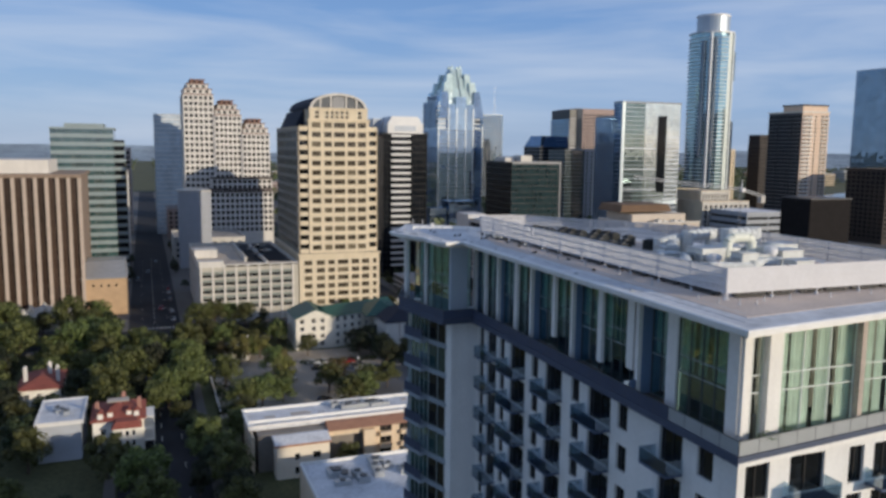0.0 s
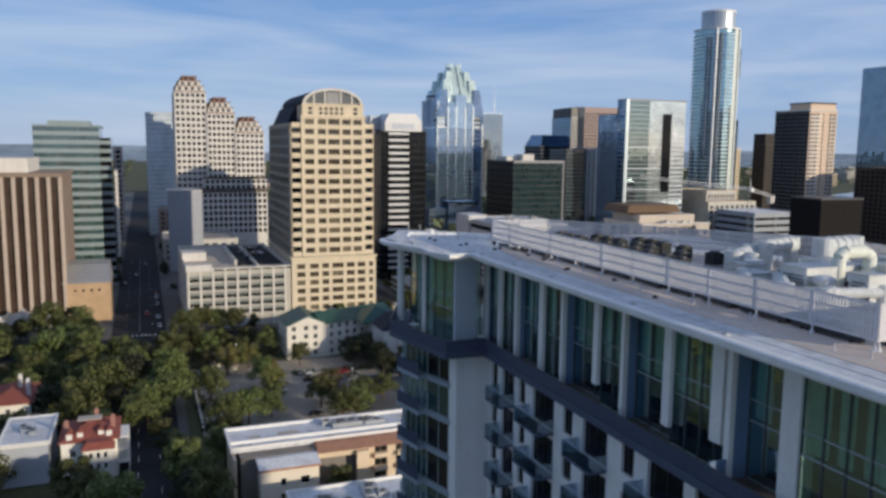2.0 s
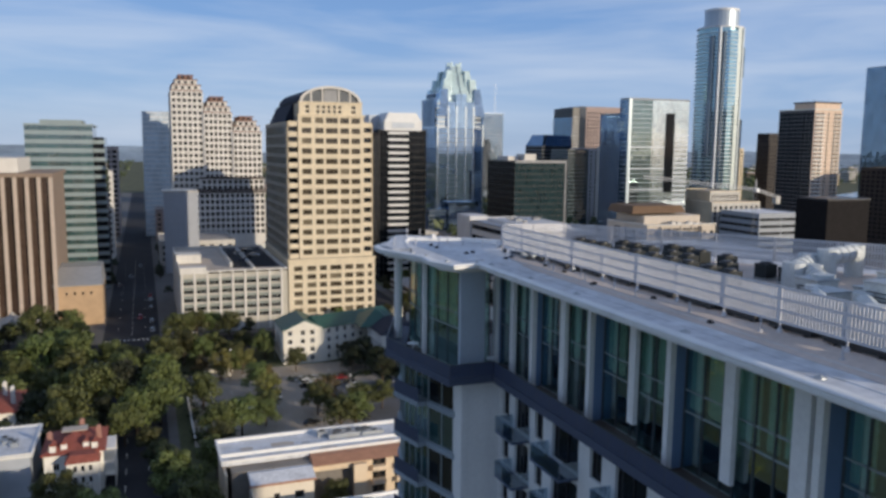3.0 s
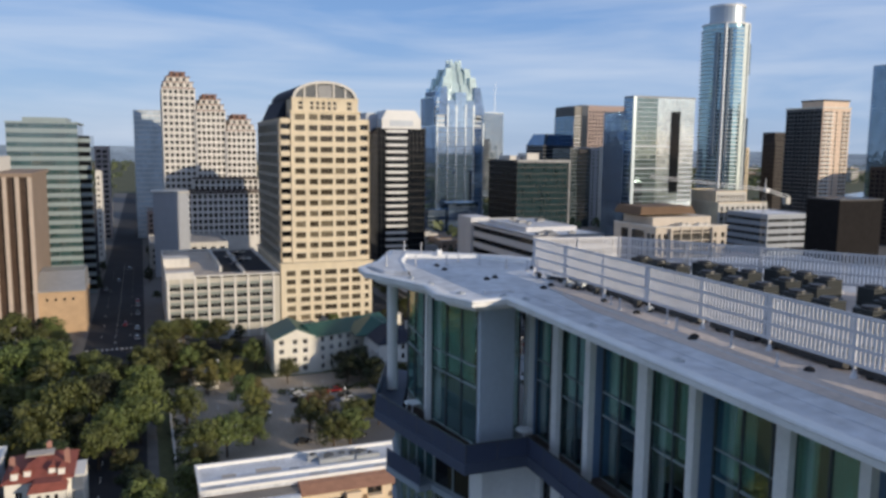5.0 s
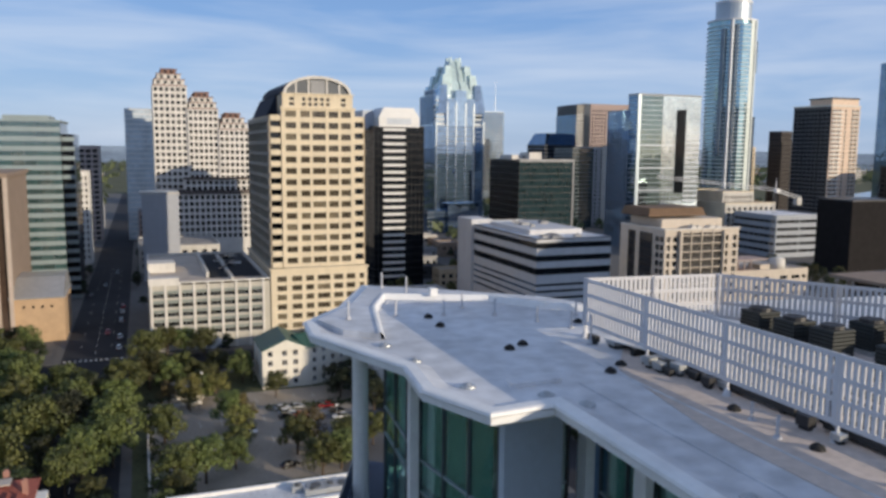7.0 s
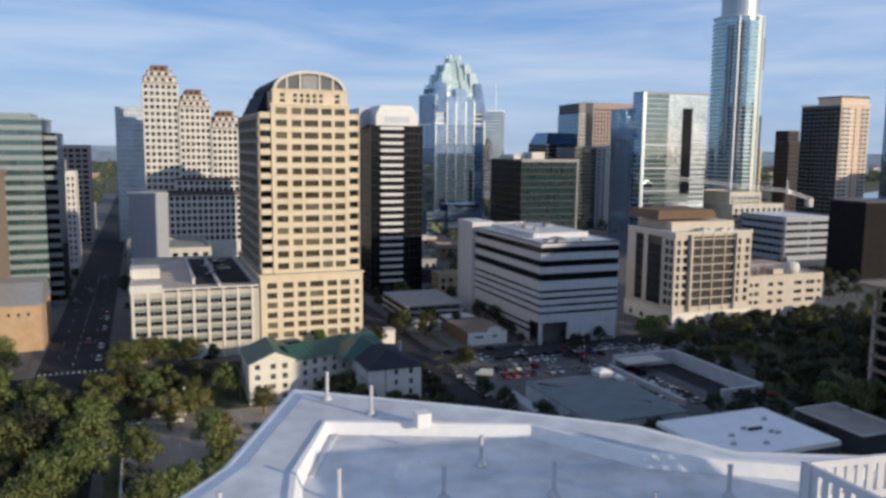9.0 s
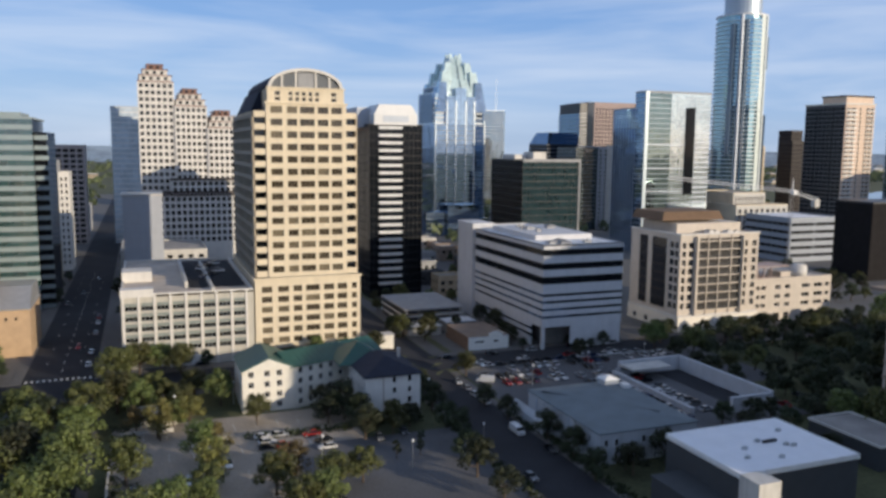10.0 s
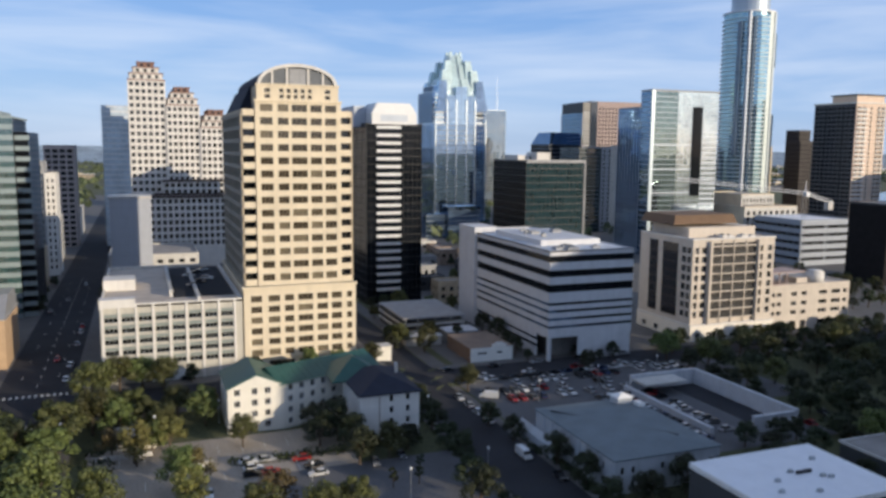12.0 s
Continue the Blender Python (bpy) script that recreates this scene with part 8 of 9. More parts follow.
def hall_and_neighbours():
    b = thing("assembly_hall", 139, 244, 0, "grey hall with a broad flat roof and small cupola", "low building")
    x0, x1, y0, y1, top = 125.2, 153.0, 226.0, 262.0, 7.6
    wall = mat("pale_grey_render", (0.44, 0.47, 0.50), 0.85, 0.08, 0.4, 4, stain=0.12)
    core(b, x0, x1, y0, y1, 0, top - 0.2, INTERIOR, "body", 0.6)
    facade(b, front(x0, y0), x1 - x0, 0, top, [(1.6, 2.5), (4.4, 5.3), (12, 13), (20, 21)], [(1.2, 3.0), (4.4, 6.0)], wall, BLACK_METAL, G_DARK, 0.5, 0, inset=0.25)
    facade(b, left(x0, y1), y1 - y0 - 0.5, 0, top, [(31, 32)], [(1.2, 3.0), (4.4, 6.0)], wall, BLACK_METAL, G_DARK, 0.5, 0, True, "side_wall", 0.25)
    plain_sides(b, x0, x1, y0, y1, 0, top, wall, "rb")
    for k in range(8):
        bm = bm_new()
        box(bm, x0 - 0.28, x0 - 0.003, y0 + 1 + k * 4.3, y0 + 1.7 + k * 4.3, 0, top - 0.3)
        part("pilaster", bm, wall, b)
    bm = bm_new()
    prism(bm, [(x0 - 0.3, y0 - 0.3), (x1 + 0.3, y0 - 0.3), (x1 + 0.3, y1 + 0.3), (x0 - 0.3, y1 + 0.3)], top, top + 0.3)
    prism(bm, [(x0, y0), (x1, y0), (x1, y1), (x0, y1)], top + 0.3, top + 1.1, top=[(x0 + 8, y0 + 8), (x1 - 8, y0 + 8), (x1 - 8, y1 - 8), (x0 + 8, y1 - 8)])
    part("roof", bm, mat("blue_grey_roofing", (0.15, 0.18, 0.195), 0.8, 0.15, 0.2, 3), b)
    bm = bm_new()
    rod(bm, (x0 + 2, y1 - 4, top + 0.75), (x1 - 6, y0 + 7, top + 0.95), 0.22, 0.22, 6)
    part("gutter", bm, BLACK_METAL, b)
    bm = bm_new()
    box(bm, 146.2, 150.6, 256.6, 260.6, top + 0.5, top + 2.3)
    part("cupola", bm, wall, b)
    bm = bm_new()
    prism(bm, [(145.9, 256.3), (150.9, 256.3), (150.9, 260.9), (145.9, 260.9)], top + 2.3, top + 3.1, top=[(147.6, 257.8), (149.2, 257.8), (149.2, 259.4), (147.6, 259.4)])
    part("cupola_roof", bm, WHITE_PAINT, b)
    bm = bm_new()
    box(bm, 150.7, 152.4, 253.6, 256.4, top + 0.4, top + 1.5)
    part("cupola_annex", bm, WHITE_PAINT, b)
    bm = bm_new()
    gable(bm, x0 - 3, x0 - 0.5, y0 + 22, y1 + 4, 3.0, 4.4, "y", 0.3)
    box(bm, x0 - 3, x0 - 0.5, y0 + 22, y1 + 4, 0, 3.0)
    part("side_aisle", bm, wall, b)
    # white roofed building
    b = thing("white_roofed_building", 147, 198, 0, "flat building with a bright white membrane roof", "low building")
    # walls stand in shade, and that shade is put into their colour
    wl_ = mat("shade_darkened_wall", (0.05, 0.055, 0.06), 0.8, 0.1, 0.4, 4)
    plain_sides(b, 131.6, 161.6, 187.0, 209.6, 0, 12.4, wl_, "flrb")
    roof_slab(b, 131.4, 161.8, 186.8, 209.8, 12.9, mat("bright_roof_membrane", (0.82, 0.82, 0.84), 0.6, 0.05, 0.3, 3), 0.12, WHITE_PAINT, 0.3)
    bm = bm_new()
    box(bm, 131.4, 161.8, 186.8, 209.8, 12.0, 12.58)
    part("eave", bm, WHITE_PAINT, b)
    bm = bm_new()
    box(bm, 131.0, 136.2, 181.5, 186.7, 0, 13.2)
    part("stair_tower", bm, WHITE_CONC, b)
    bm = bm_new()
    box(bm, 124.0, 131.5, 186, 204, 0, 6.6)
    box(bm, 123.8, 131.5, 185.8, 204.2, 6.6, 7.0)
    part("annex", bm, wl_, b)
    for x, y in ((141.5, 197), (147, 199.5), (151.5, 196), (145.5, 191), (156, 203), (152.6, 195.1), (138.6, 193)):
        bm = bm_new()
        box(bm, x - 0.45, x + 0.45, y - 0.35, y + 0.35, 12.9, 13.5)
        box(bm, x - 0.9, x + 0.7, y - 0.08, y + 0.08, 12.9, 13.15)
        part("roof_unit", bm, GREY_METAL, b)
    bm = bm_new()
    box(bm, 147.4, 151.0, 198.2, 198.7, 12.9, 13.5)
    part("roof_unit", bm, BLACK_METAL, b)
    # parking deck with pale retaining walls
    b = thing("parking_deck", 186, 270, 0, "sunken parking deck with pale concrete walls", "parking garage")
    for q in ((195.5, 196.5, 246, 289, 0, 4.6), (172, 195.49, 288, 289, 0, 4.6), (170, 171, 249, 289, 0, 1.5), (181.5, 195.49, 245.9, 246.9, 0, 4.2)):
        bm = bm_new()
        box(bm, *q)
        box(bm, q[0] - 0.1, q[1] + 0.1, q[2] - 0.1, q[3] + 0.1, q[5], q[5] + 0.25)
        part("wall", bm, mat("pale_blue_concrete", (0.52, 0.53, 0.55), 0.9, 0.12, 0.3, 4, stain=0.15), b)
    bm = bm_new()
    box(bm, 186, 195.3, 247, 287.8, 0.03, 0.12)
    part("lower_deck", bm, ASPHALT, b)
    bm = bm_new()
    box(bm, 172, 187, 280.5, 287.9, 3.4, 4.0)
    part("ramp_cover", bm, WHITE_CONC, b)
    # pale low shop by the cross street
    b = thing("corner_shop", 145, 334, 0, "small white shop with a stepped gable and brown roof", "shop")
    facade(b, front(137.4, 333.4), 16, 0, 4.8, [(2.6, 6.2), (10.0, 12.0)], [(2.6, 3.3)], MATS["white_clapboard"], BLACK_METAL, G_DARK, 0.4, 0, inset=0.2)
    plain_sides(b, 137.4, 153.4, 333.4, 356, 0, 4.8, mat("brown_brick", (0.20, 0.13, 0.09), 0.9, 0.15, 0.4, 5), "lrb")
    bm = bm_new()
    box(bm, 145.5, 151.0, 333.35, 333.8, 4.8, 6.0)
    box(bm, 146.8, 149.7, 333.35, 333.8, 6.0, 6.6)
    part("stepped_gable", bm, MATS["white_clapboard"], b)
    bm = bm_new()
    box(bm, 137.2, 153.6, 333.85, 356.2, 4.8, 5.1)
    part("roof", bm, mat("brown_roofing", (0.24, 0.18, 0.14), 0.9, 0.2, 0.3, 4), b)
    b = thing("kiosk", 107.5, 338, 0, "small cream box building beside the podium", "kiosk")
    bm = bm_new()
    box(bm, 104.6, 109.6, 336.5, 341, 0, 7.4)
    part("wall", bm, MATS["cream_stucco"], b)
    bm = bm_new()
    box(bm, 104.3, 109.9, 336.2, 341.3, 7.4, 7.7)
    part("roof", bm, WHITE_CONC, b)
    b = thing("parking_garage", 136, 385, 0, "low open parking garage with pale slabs", "parking garage")
    for k in range(3):
        bm = bm_new()
        box(bm, 126, 152, 374, 408, 2.7 * k + 2.0, 2.7 * k + 2.7)
        part("deck", bm, WHITE_CONC if k < 2 else GREY_CONC, b)
    for x in (127, 132, 139, 146, 151):
        bm = bm_new()
        box(bm, x, x + 0.5, 374.3, 374.8, 0, 7.4)
        part("column", bm, GREY_CONC, b)
    core(b, 126, 152, 377, 408, 0, 7.3, DARK_STONE, "body", 0.5)
    # low sheds in front of it
    for x0, x1, y0, y1, h, m in ((123, 137, 361, 367, 3.4, WHITE_CONC), (140, 152, 362, 370, 4.2, GREY_CONC)):
        c = thing("shed", x0, y0, 0, "low flat-roofed shed beside the parking garage", "shed", "low sheds")
        plain_sides(c, x0, x1, y0, y1, 0, h, m, "flrb", 0.3)
        bm = bm_new()
        box(bm, x0 - 0.4, x1 + 0.4, y0 - 0.4, y1 + 0.4, h, h + 0.3)
        part("roof", bm, ROOF_WHITE, c)
    # brown concrete frame block at the edge of the park
    b = thing("concrete_frame_block", 232, 210, 0, "brown concrete office block with open slab edges and columns", "office building")
    for k in range(9):
        bm = bm_new()
        z = 4.1 * (k + 1)
        o = 5.0 if k == 8 else 0.0
        box(bm, 216 - o, 250, 190, 227.5 + o * 0.3, z, z + (0.9 if k == 8 else 0.7))
        part("slab_edge", bm, BROWN_CONC, b)
    for x in (216.3, 227, 238, 249):
        for y in (226.4, 215, 204, 193):
            bm = bm_new()
            box(bm, x, x + 0.9, y, y + 0.9, 0, 36.85)
            part("column", bm, PALE_FIN, b)
    core(b, 217.5, 250, 191, 226, 0, 36.8, G_BLACK, "glazed_core", 0.2)
    b = thing("low_pale_building", 189, 211, 0, "low building with a pale flat roof", "low building")
    plain_sides(b, 185, 199, 201, 222, 0, 5.6, wl_, "flrb")
    roof_slab(b, 184.7, 199.3, 200.7, 222.3, 5.8, ROOF_GREY, 0.5, WHITE_CONC)


def crane():
    b = thing("tower_crane", 376, 420, 0, "white tower crane with a long lattice jib", "crane")
    def lattice(a, c, s, n, name):
        a, c = Vector(a), Vector(c)
        d = (c - a)
        up = Vector((0, 0, 1)) if abs(d.normalized().z) < 0.9 else Vector((0, 1, 0))
        q = d.cross(up).normalized() * s / 2
        u = q.cross(d).normalized() * s
        bm = bm_new()
        ch = (q, -q, u)
        for o in ch:
            rod(bm, a + o, c + o, 0.10 if name == "mast" else 0.16, 0.10 if name == "mast" else 0.16, 4)
        for i in range(n):
            p0, p1 = a + d * (i / n), a + d * ((i + 1) / n)
            for m in range(3):
                rod(bm, p0 + ch[m], p1 + ch[(m + 1) % 3], 0.04 if name == "mast" else 0.09, 0.04 if name == "mast" else 0.09, 3)
        part(name, bm, WHITE_METAL if name != "mast" else GREY_CONC, b)
    lattice((372, 420, 0), (372, 420, 50), 2.0, 24, "mast")
    lattice((372, 420, 50.5), (290, 424, 58.5), 1.6, 30, "jib")
    lattice((372, 420, 50.5), (391, 419, 45.2), 1.6, 7, "counter_jib")
    bm = bm_new()
    box(bm, 387, 390.5, 418, 421, 42.0, 46.4)
    part("counterweight", bm, WHITE_CONC, b)
    bm = bm_new()
    box(bm, 370.5, 373, 417.6, 419.6, 49.5, 52.0)
    part("cab", bm, WHITE_METAL, b)
    bm = bm_new()
    rod(bm, (372, 420, 50), (372, 420, 58), 0.5, 0.15)
    part("apex", bm, WHITE_METAL, b)


def street_vista():
    """Buildings that line the street as it runs away."""
    simple_tower("office_block", "white plastered block on the far street", -15.6, -10.0, 560, 580, 57.5, WHITE_STONE, G_DARK, 2, 3.6, 0.4, z0=2)
    simple_tower("office_block", "grey stepped block on the far street", -34, -15.8, 562, 580, 64, GREY_CONC, G_DARK, 5, 3.6, 0.5, z0=2)
    simple_tower("office_tower", "brown tower with pale window surrounds", -28.6, -9.6, 690, 720, 72.5, mat("pink_grey_stone", (0.42, 0.35, 0.32), 0.85, 0.1, 0.3, 4), G_DARK, 4, 3.8, 0.72, 0.6, z0=2, capm=RED_BRICK)
    simple_tower("office_block", "grey block on the far street", -45, -14, 600, 640, 30, GREY_CONC, G_DARK, 8, 3.6, 0.5, z0=2)
    simple_tower("office_block", "low tan block on the far street", -60, -13, 500, 535, 22, LIME_DARK, G_DARK, 9, 3.6, 0.5, z0=2)
    simple_tower("office_block", "low pale block on the far street", 16, 60, 520, 570, 17, WHITE_CONC, G_DARK, 8, 3.6, 0.5, z0=2)
    simple_tower("office_block", "low brick block on the far street", 16, 50, 650, 680, 26, RED_BRICK, G_DARK, 8, 3.6, 0.5, z0=2)
    simple_tower("office_block", "pale block on the far street", -50, -12, 760, 800, 24, WHITE_CONC, G_DARK, 8, 3.6, 0.5, z0=2)
    simple_tower("office_block", "cream block at the end of the street", 14, 45, 830, 870, 28, LIME_DARK, G_DARK, 8, 3.6, 0.5, z0=2)


def low_rise():
    """Small flat-roofed buildings between the towers."""
    rnd = random.Random(44)
    done = []
    for i in range(400):
        if len(done) >= 16:
            break
        x, y = rnd.uniform(160, 216), rnd.uniform(418, 640)
        w, d = rnd.uniform(8, 20), rnd.uniform(8, 22)
        if y < 500 and x + w > 216 or any(abs(x - a) < 23 and abs(y - c) < 24 for a, c in done):
            continue
        done.append((x, y))
        wall = rnd.choice((WHITE_CONC, GREY_CONC, BROWN_CONC, RED_BRICK, LIME_DARK, DARK_STONE))
        simple_tower("low_building", "small flat-roofed commercial building between the towers", x, x + w, y, y + d, rnd.uniform(5, 13), wall, G_DARK, max(2, int(w / 4)), 3.6, 0.5, sides=3, category="low building")


def far_city():
    rnd = random.Random(77)
    walls = (WHITE_CONC, LIME_DARK, GREY_CONC, RED_BRICK, WHITE_STONE, BROWN_CONC)
    n = 0
    while n < 230:
        y = rnd.uniform(820, 3100)
        x = rnd.uniform(-0.45, 1.25) * y
        if -30 < x < 35 or (x > 850 and 0.36 * x + 230 < y < 0.42 * x + 700):
            continue
        w, d, h = rnd.uniform(15, 55), rnd.uniform(15, 45), rnd.choice((6, 8, 10, 12, 14, 18, 26))
        if y > 1500:
            h = min(h, 12)
        bm = bm_new()

        def ring(a, c, e, f, z):
            return [bm.verts.new(p) for p in ((a, e, z), (c, e, z), (c, f, z), (a, f, z))]
        rings, kinds = [ring(x, x + w, y, y + d, 0)], []
        for k in range(int(h / 4)):
            for z, m in ((1.5 + 4 * k, 0), (3.2 + 4 * k, 2)):
                rings.append(ring(x, x + w, y, y + d, z))
                kinds.append(m)
        px, qx, py, qy = x + w * 0.3, x + w * 0.55, y + d * 0.3, y + d * 0.7
        for r, m in ((ring(x, x + w, y, y + d, h), 0), (ring(x - .3, x + w + .3, y - .3, y + d + .3, h), 1), (ring(x - .3, x + w + .3, y - .3, y + d + .3, h + .8), 1), (ring(px, qx, py, qy, h + .8), 1), (ring(px, qx, py, qy, h + 3), 0)):
            rings.append(r)
            kinds.append(m)
        for lo, hi, m in zip(rings, rings[1:], kinds):
            for i in range(4):
                bm.faces.new((lo[i], lo[(i + 1) % 4], hi[(i + 1) % 4], hi[i])).material_index = m
        bm.faces.new(rings[-1]).material_index = 1
        solid("far_building", bm, [walls[n % 6], ROOF_WHITE if n % 3 else ROOF_GREY, G_DARK], "low pale city building in the distance", "building", group="far low buildings")
        n += 1


hotel()
apartments_court()
houses()
hall_and_neighbours()
crane()
street_vista()
low_rise()
far_city()

# ---- trees ----
def leafmat(name, col, var):
    m = bpy.data.materials.new(name)
    m.use_nodes = True
    n, l = m.node_tree.nodes, m.node_tree.links
    p = n["Principled BSDF"]
    geo, oi = n.new("ShaderNodeNewGeometry"), n.new("ShaderNodeObjectInfo")
    ramp = n.new("ShaderNodeValToRGB")
    r = ramp.color_ramp
    r.elements[0].position, r.elements[0].color = 0.0, (*[c * 0.55 for c in col], 1)
    r.elements[1].position, r.elements[1].color = 1.0, (col[0] * 1.7, col[1] * 1.6, col[2] * 1.3, 1)
    l.new(geo.outputs["Random Per Island"], ramp.inputs["Fac"])
    mr = n.new("ShaderNodeMapRange")
    mr.inputs["To Min"].default_value, mr.inputs["To Max"].default_value = 1 - var, 1 + var
    l.new(oi.outputs["Random"], mr.inputs["Value"])
    hs = n.new("ShaderNodeHueSaturation")
    hs.inputs["Saturation"].default_value = 1.0
    hm = n.new("ShaderNodeMapRange")
    hm.inputs["To Min"].default_value, hm.inputs["To Max"].default_value = 0.475, 0.54
    l.new(oi.outputs["Random"], hm.inputs["Value"])
    l.new(hm.outputs[0], hs.inputs["Hue"])
    l.new(mr.outputs[0], hs.inputs["Value"])
    l.new(ramp.outputs["Color"], hs.inputs["Color"])
    l.new(hs.outputs["Color"], p.inputs["Base Color"])
    p.inputs["Roughness"].default_value = 0.65
    tr = n.new("ShaderNodeBsdfTranslucent")
    ad = n.new("ShaderNodeMixShader")
    ad.inputs[0].default_value = 0.2
    l.new(hs.outputs["Color"], tr.inputs["Color"])
    l.new(p.outputs[0], ad.inputs[1])
    l.new(tr.outputs[0], ad.inputs[2])
    l.new(ad.outputs[0], n["Material Output"].inputs["Surface"])
    return m


LEAF = leafmat("oak_leaf", (0.092, 0.105, 0.035), 0.5)
LEAF_FAR = leafmat("far_leaf", (0.10, 0.125, 0.07), 0.3)
LEAF_DRY = leafmat("dry_leaf", (0.13, 0.112, 0.042), 0.3)
# dark green taken near black: tree shade is put into the leaf colour
LEAF_DARK = leafmat("shaded_dark_leaf", (0.027, 0.036, 0.015), 0.3)


def tree_meshes(seed, H, R, leaves, leaf, blobs, slim=1.0):
    """Trunk with limbs, and a crown of leaf clumps with gaps, standing at the origin."""
    rnd = random.Random(seed)
    bm = bm_new()
    rod(bm, (0, 0, -0.3), (0, 0, H * 0.38), H * 0.032, H * 0.020, 8)
    centres = []
    for i in range(blobs):
        a = 2.4 * i + rnd.uniform(-0.5, 0.5)
        f = (i + 0.5) / blobs
        r = R * (0.25 + 0.55 * math.sqrt(rnd.random())) * (1.1 - 0.6 * f)
        c = Vector((r * math.cos(a), r * math.sin(a), H * (0.36 + 0.50 * f) + rnd.uniform(-0.05, 0.05) * H))
        centres.append((c, R * rnd.uniform(0.30, 0.48) * (1.05 - 0.35 * f)))
        if i % 2 == 0:
            k = Vector((0, 0, H * rnd.uniform(0.2, 0.36)))
            mid = (k + c) / 2 + Vector((0, 0, -0.3))
            rod(bm, k, mid, H * 0.013, H * 0.009, 5)
            rod(bm, mid, c, H * 0.009, H * 0.003, 5)
    trunk = mesh_of("trunk", bm, BARK)
    verts, faces = [], []
    for c, r in centres:
        for _ in range(leaves // blobs):
            d = Vector((rnd.gauss(0, 1), rnd.gauss(0, 1), rnd.gauss(0, 1))).normalized()
            p = c + Vector((d.x * r * slim, d.y * r * slim, d.z * r * 0.8)) * rnd.uniform(0.55, 1.08)
            nrm = (d + Vector((rnd.uniform(-.7, .7), rnd.uniform(-.7, .7), rnd.uniform(-.3, .9)))).normalized()
            u = nrm.orthogonal().normalized()
            u = Matrix.Rotation(rnd.uniform(0, 6.28), 3, nrm) @ u
            w = nrm.cross(u)
            s = rnd.uniform(0.20, 0.46) * (H / 11)
            k = len(verts)
            verts += [p + u * s, p + w * s * 0.62 + u * s * 0.1, p - u * s * 0.8, p - w * s * 0.62 - u * s * 0.1]
            faces.append((k, k + 1, k + 2, k + 3))
    me = bpy.data.meshes.new("crown")
    me.from_pydata([tuple(v) for v in verts], [], faces)
    me.materials.append(leaf)
    return trunk, me


KINDS = {
    "oak": [tree_meshes(s, 11, 5.2, 2600, LEAF, 15) for s in (1, 2, 3, 4)],
    "dry": [tree_meshes(s, 9, 4.2, 1500, LEAF_DRY, 12) for s in (11, 12)],
    "dark": [tree_meshes(s, 10, 4.4, 2300, LEAF_DARK, 14) for s in (21, 22)],
    "slim": [tree_meshes(s, 9, 2.4, 1200, LEAF_DARK, 10) for s in (31,)],
}
LABELS = {"oak": "broad olive green live oak with an uneven crown", "dry": "thin tree with sparse brownish autumn leaves", "dark": "dense dark green street tree", "slim": "narrow dark green street tree"}
TREES = []


def tree(kind, x, y, s, i, group):
    t = thing("tree", x, y, gz(x, y), LABELS[kind], "tree", group)
    tr, cr = KINDS[kind][i % len(KINDS[kind])]
    M = Matrix.Translation((x, y, gz(x, y))) @ Matrix.Rotation(i * 2.399, 4, "Z") @ Matrix.Diagonal((s * (1 + 0.08 * math.sin(i * 5.1)), s, s * (1 + 0.12 * math.sin(i * 3.3)), 1))
    place("trunk", tr, t, M)
    place("crown", cr, t, M)
    TREES.append((x, y))


BLOCKED = [(-15, 3.2, 196, 219), (-36.5, -23.5, 240, 262), (-27.5, -15, 202, 224), (-49, -29, 337, 358), (50, 99.5, 272, 311), (123, 154, 224, 268), (123, 163, 180, 211), (20, 67, 130, 199), (169, 198, 244, 291), (135, 155, 331, 358),
           (23, 37, 285, 297), (18, 72, 334, 420), (60, 99, 334, 405), (162, 199, 324, 410), (228, 269, 331, 372), (270, 317, 335, 372), (104, 122, 100, 335), (-13, 15, 300, 440), (-7, 11, 440, 1400), (-28, -7.5, 362, 395), (103, 111, 335, 343), (209, 252, 186, 232), (184, 200, 200, 223)]


def clear(x, y, m):
    return not any(a - m < x < b + m and c - m < y < d + m for a, b, c, d in BLOCKED)


def grove(kinds, x0, x1, y0, y1, n, gap, smin, smax, group, seed, margin=1.0):
    rnd = random.Random(seed)
    tries = 0
    while n > 0 and tries < 4000:
        tries += 1
        x, y = rnd.uniform(x0, x1), rnd.uniform(y0, y1)
        if not clear(x, y, margin) or any((x - a) ** 2 + (y - b) ** 2 < gap * gap for a, b in TREES):
            continue
        tree(rnd.choice(kinds), x, y, rnd.uniform(smin, smax), len(TREES), group)
        n -= 1


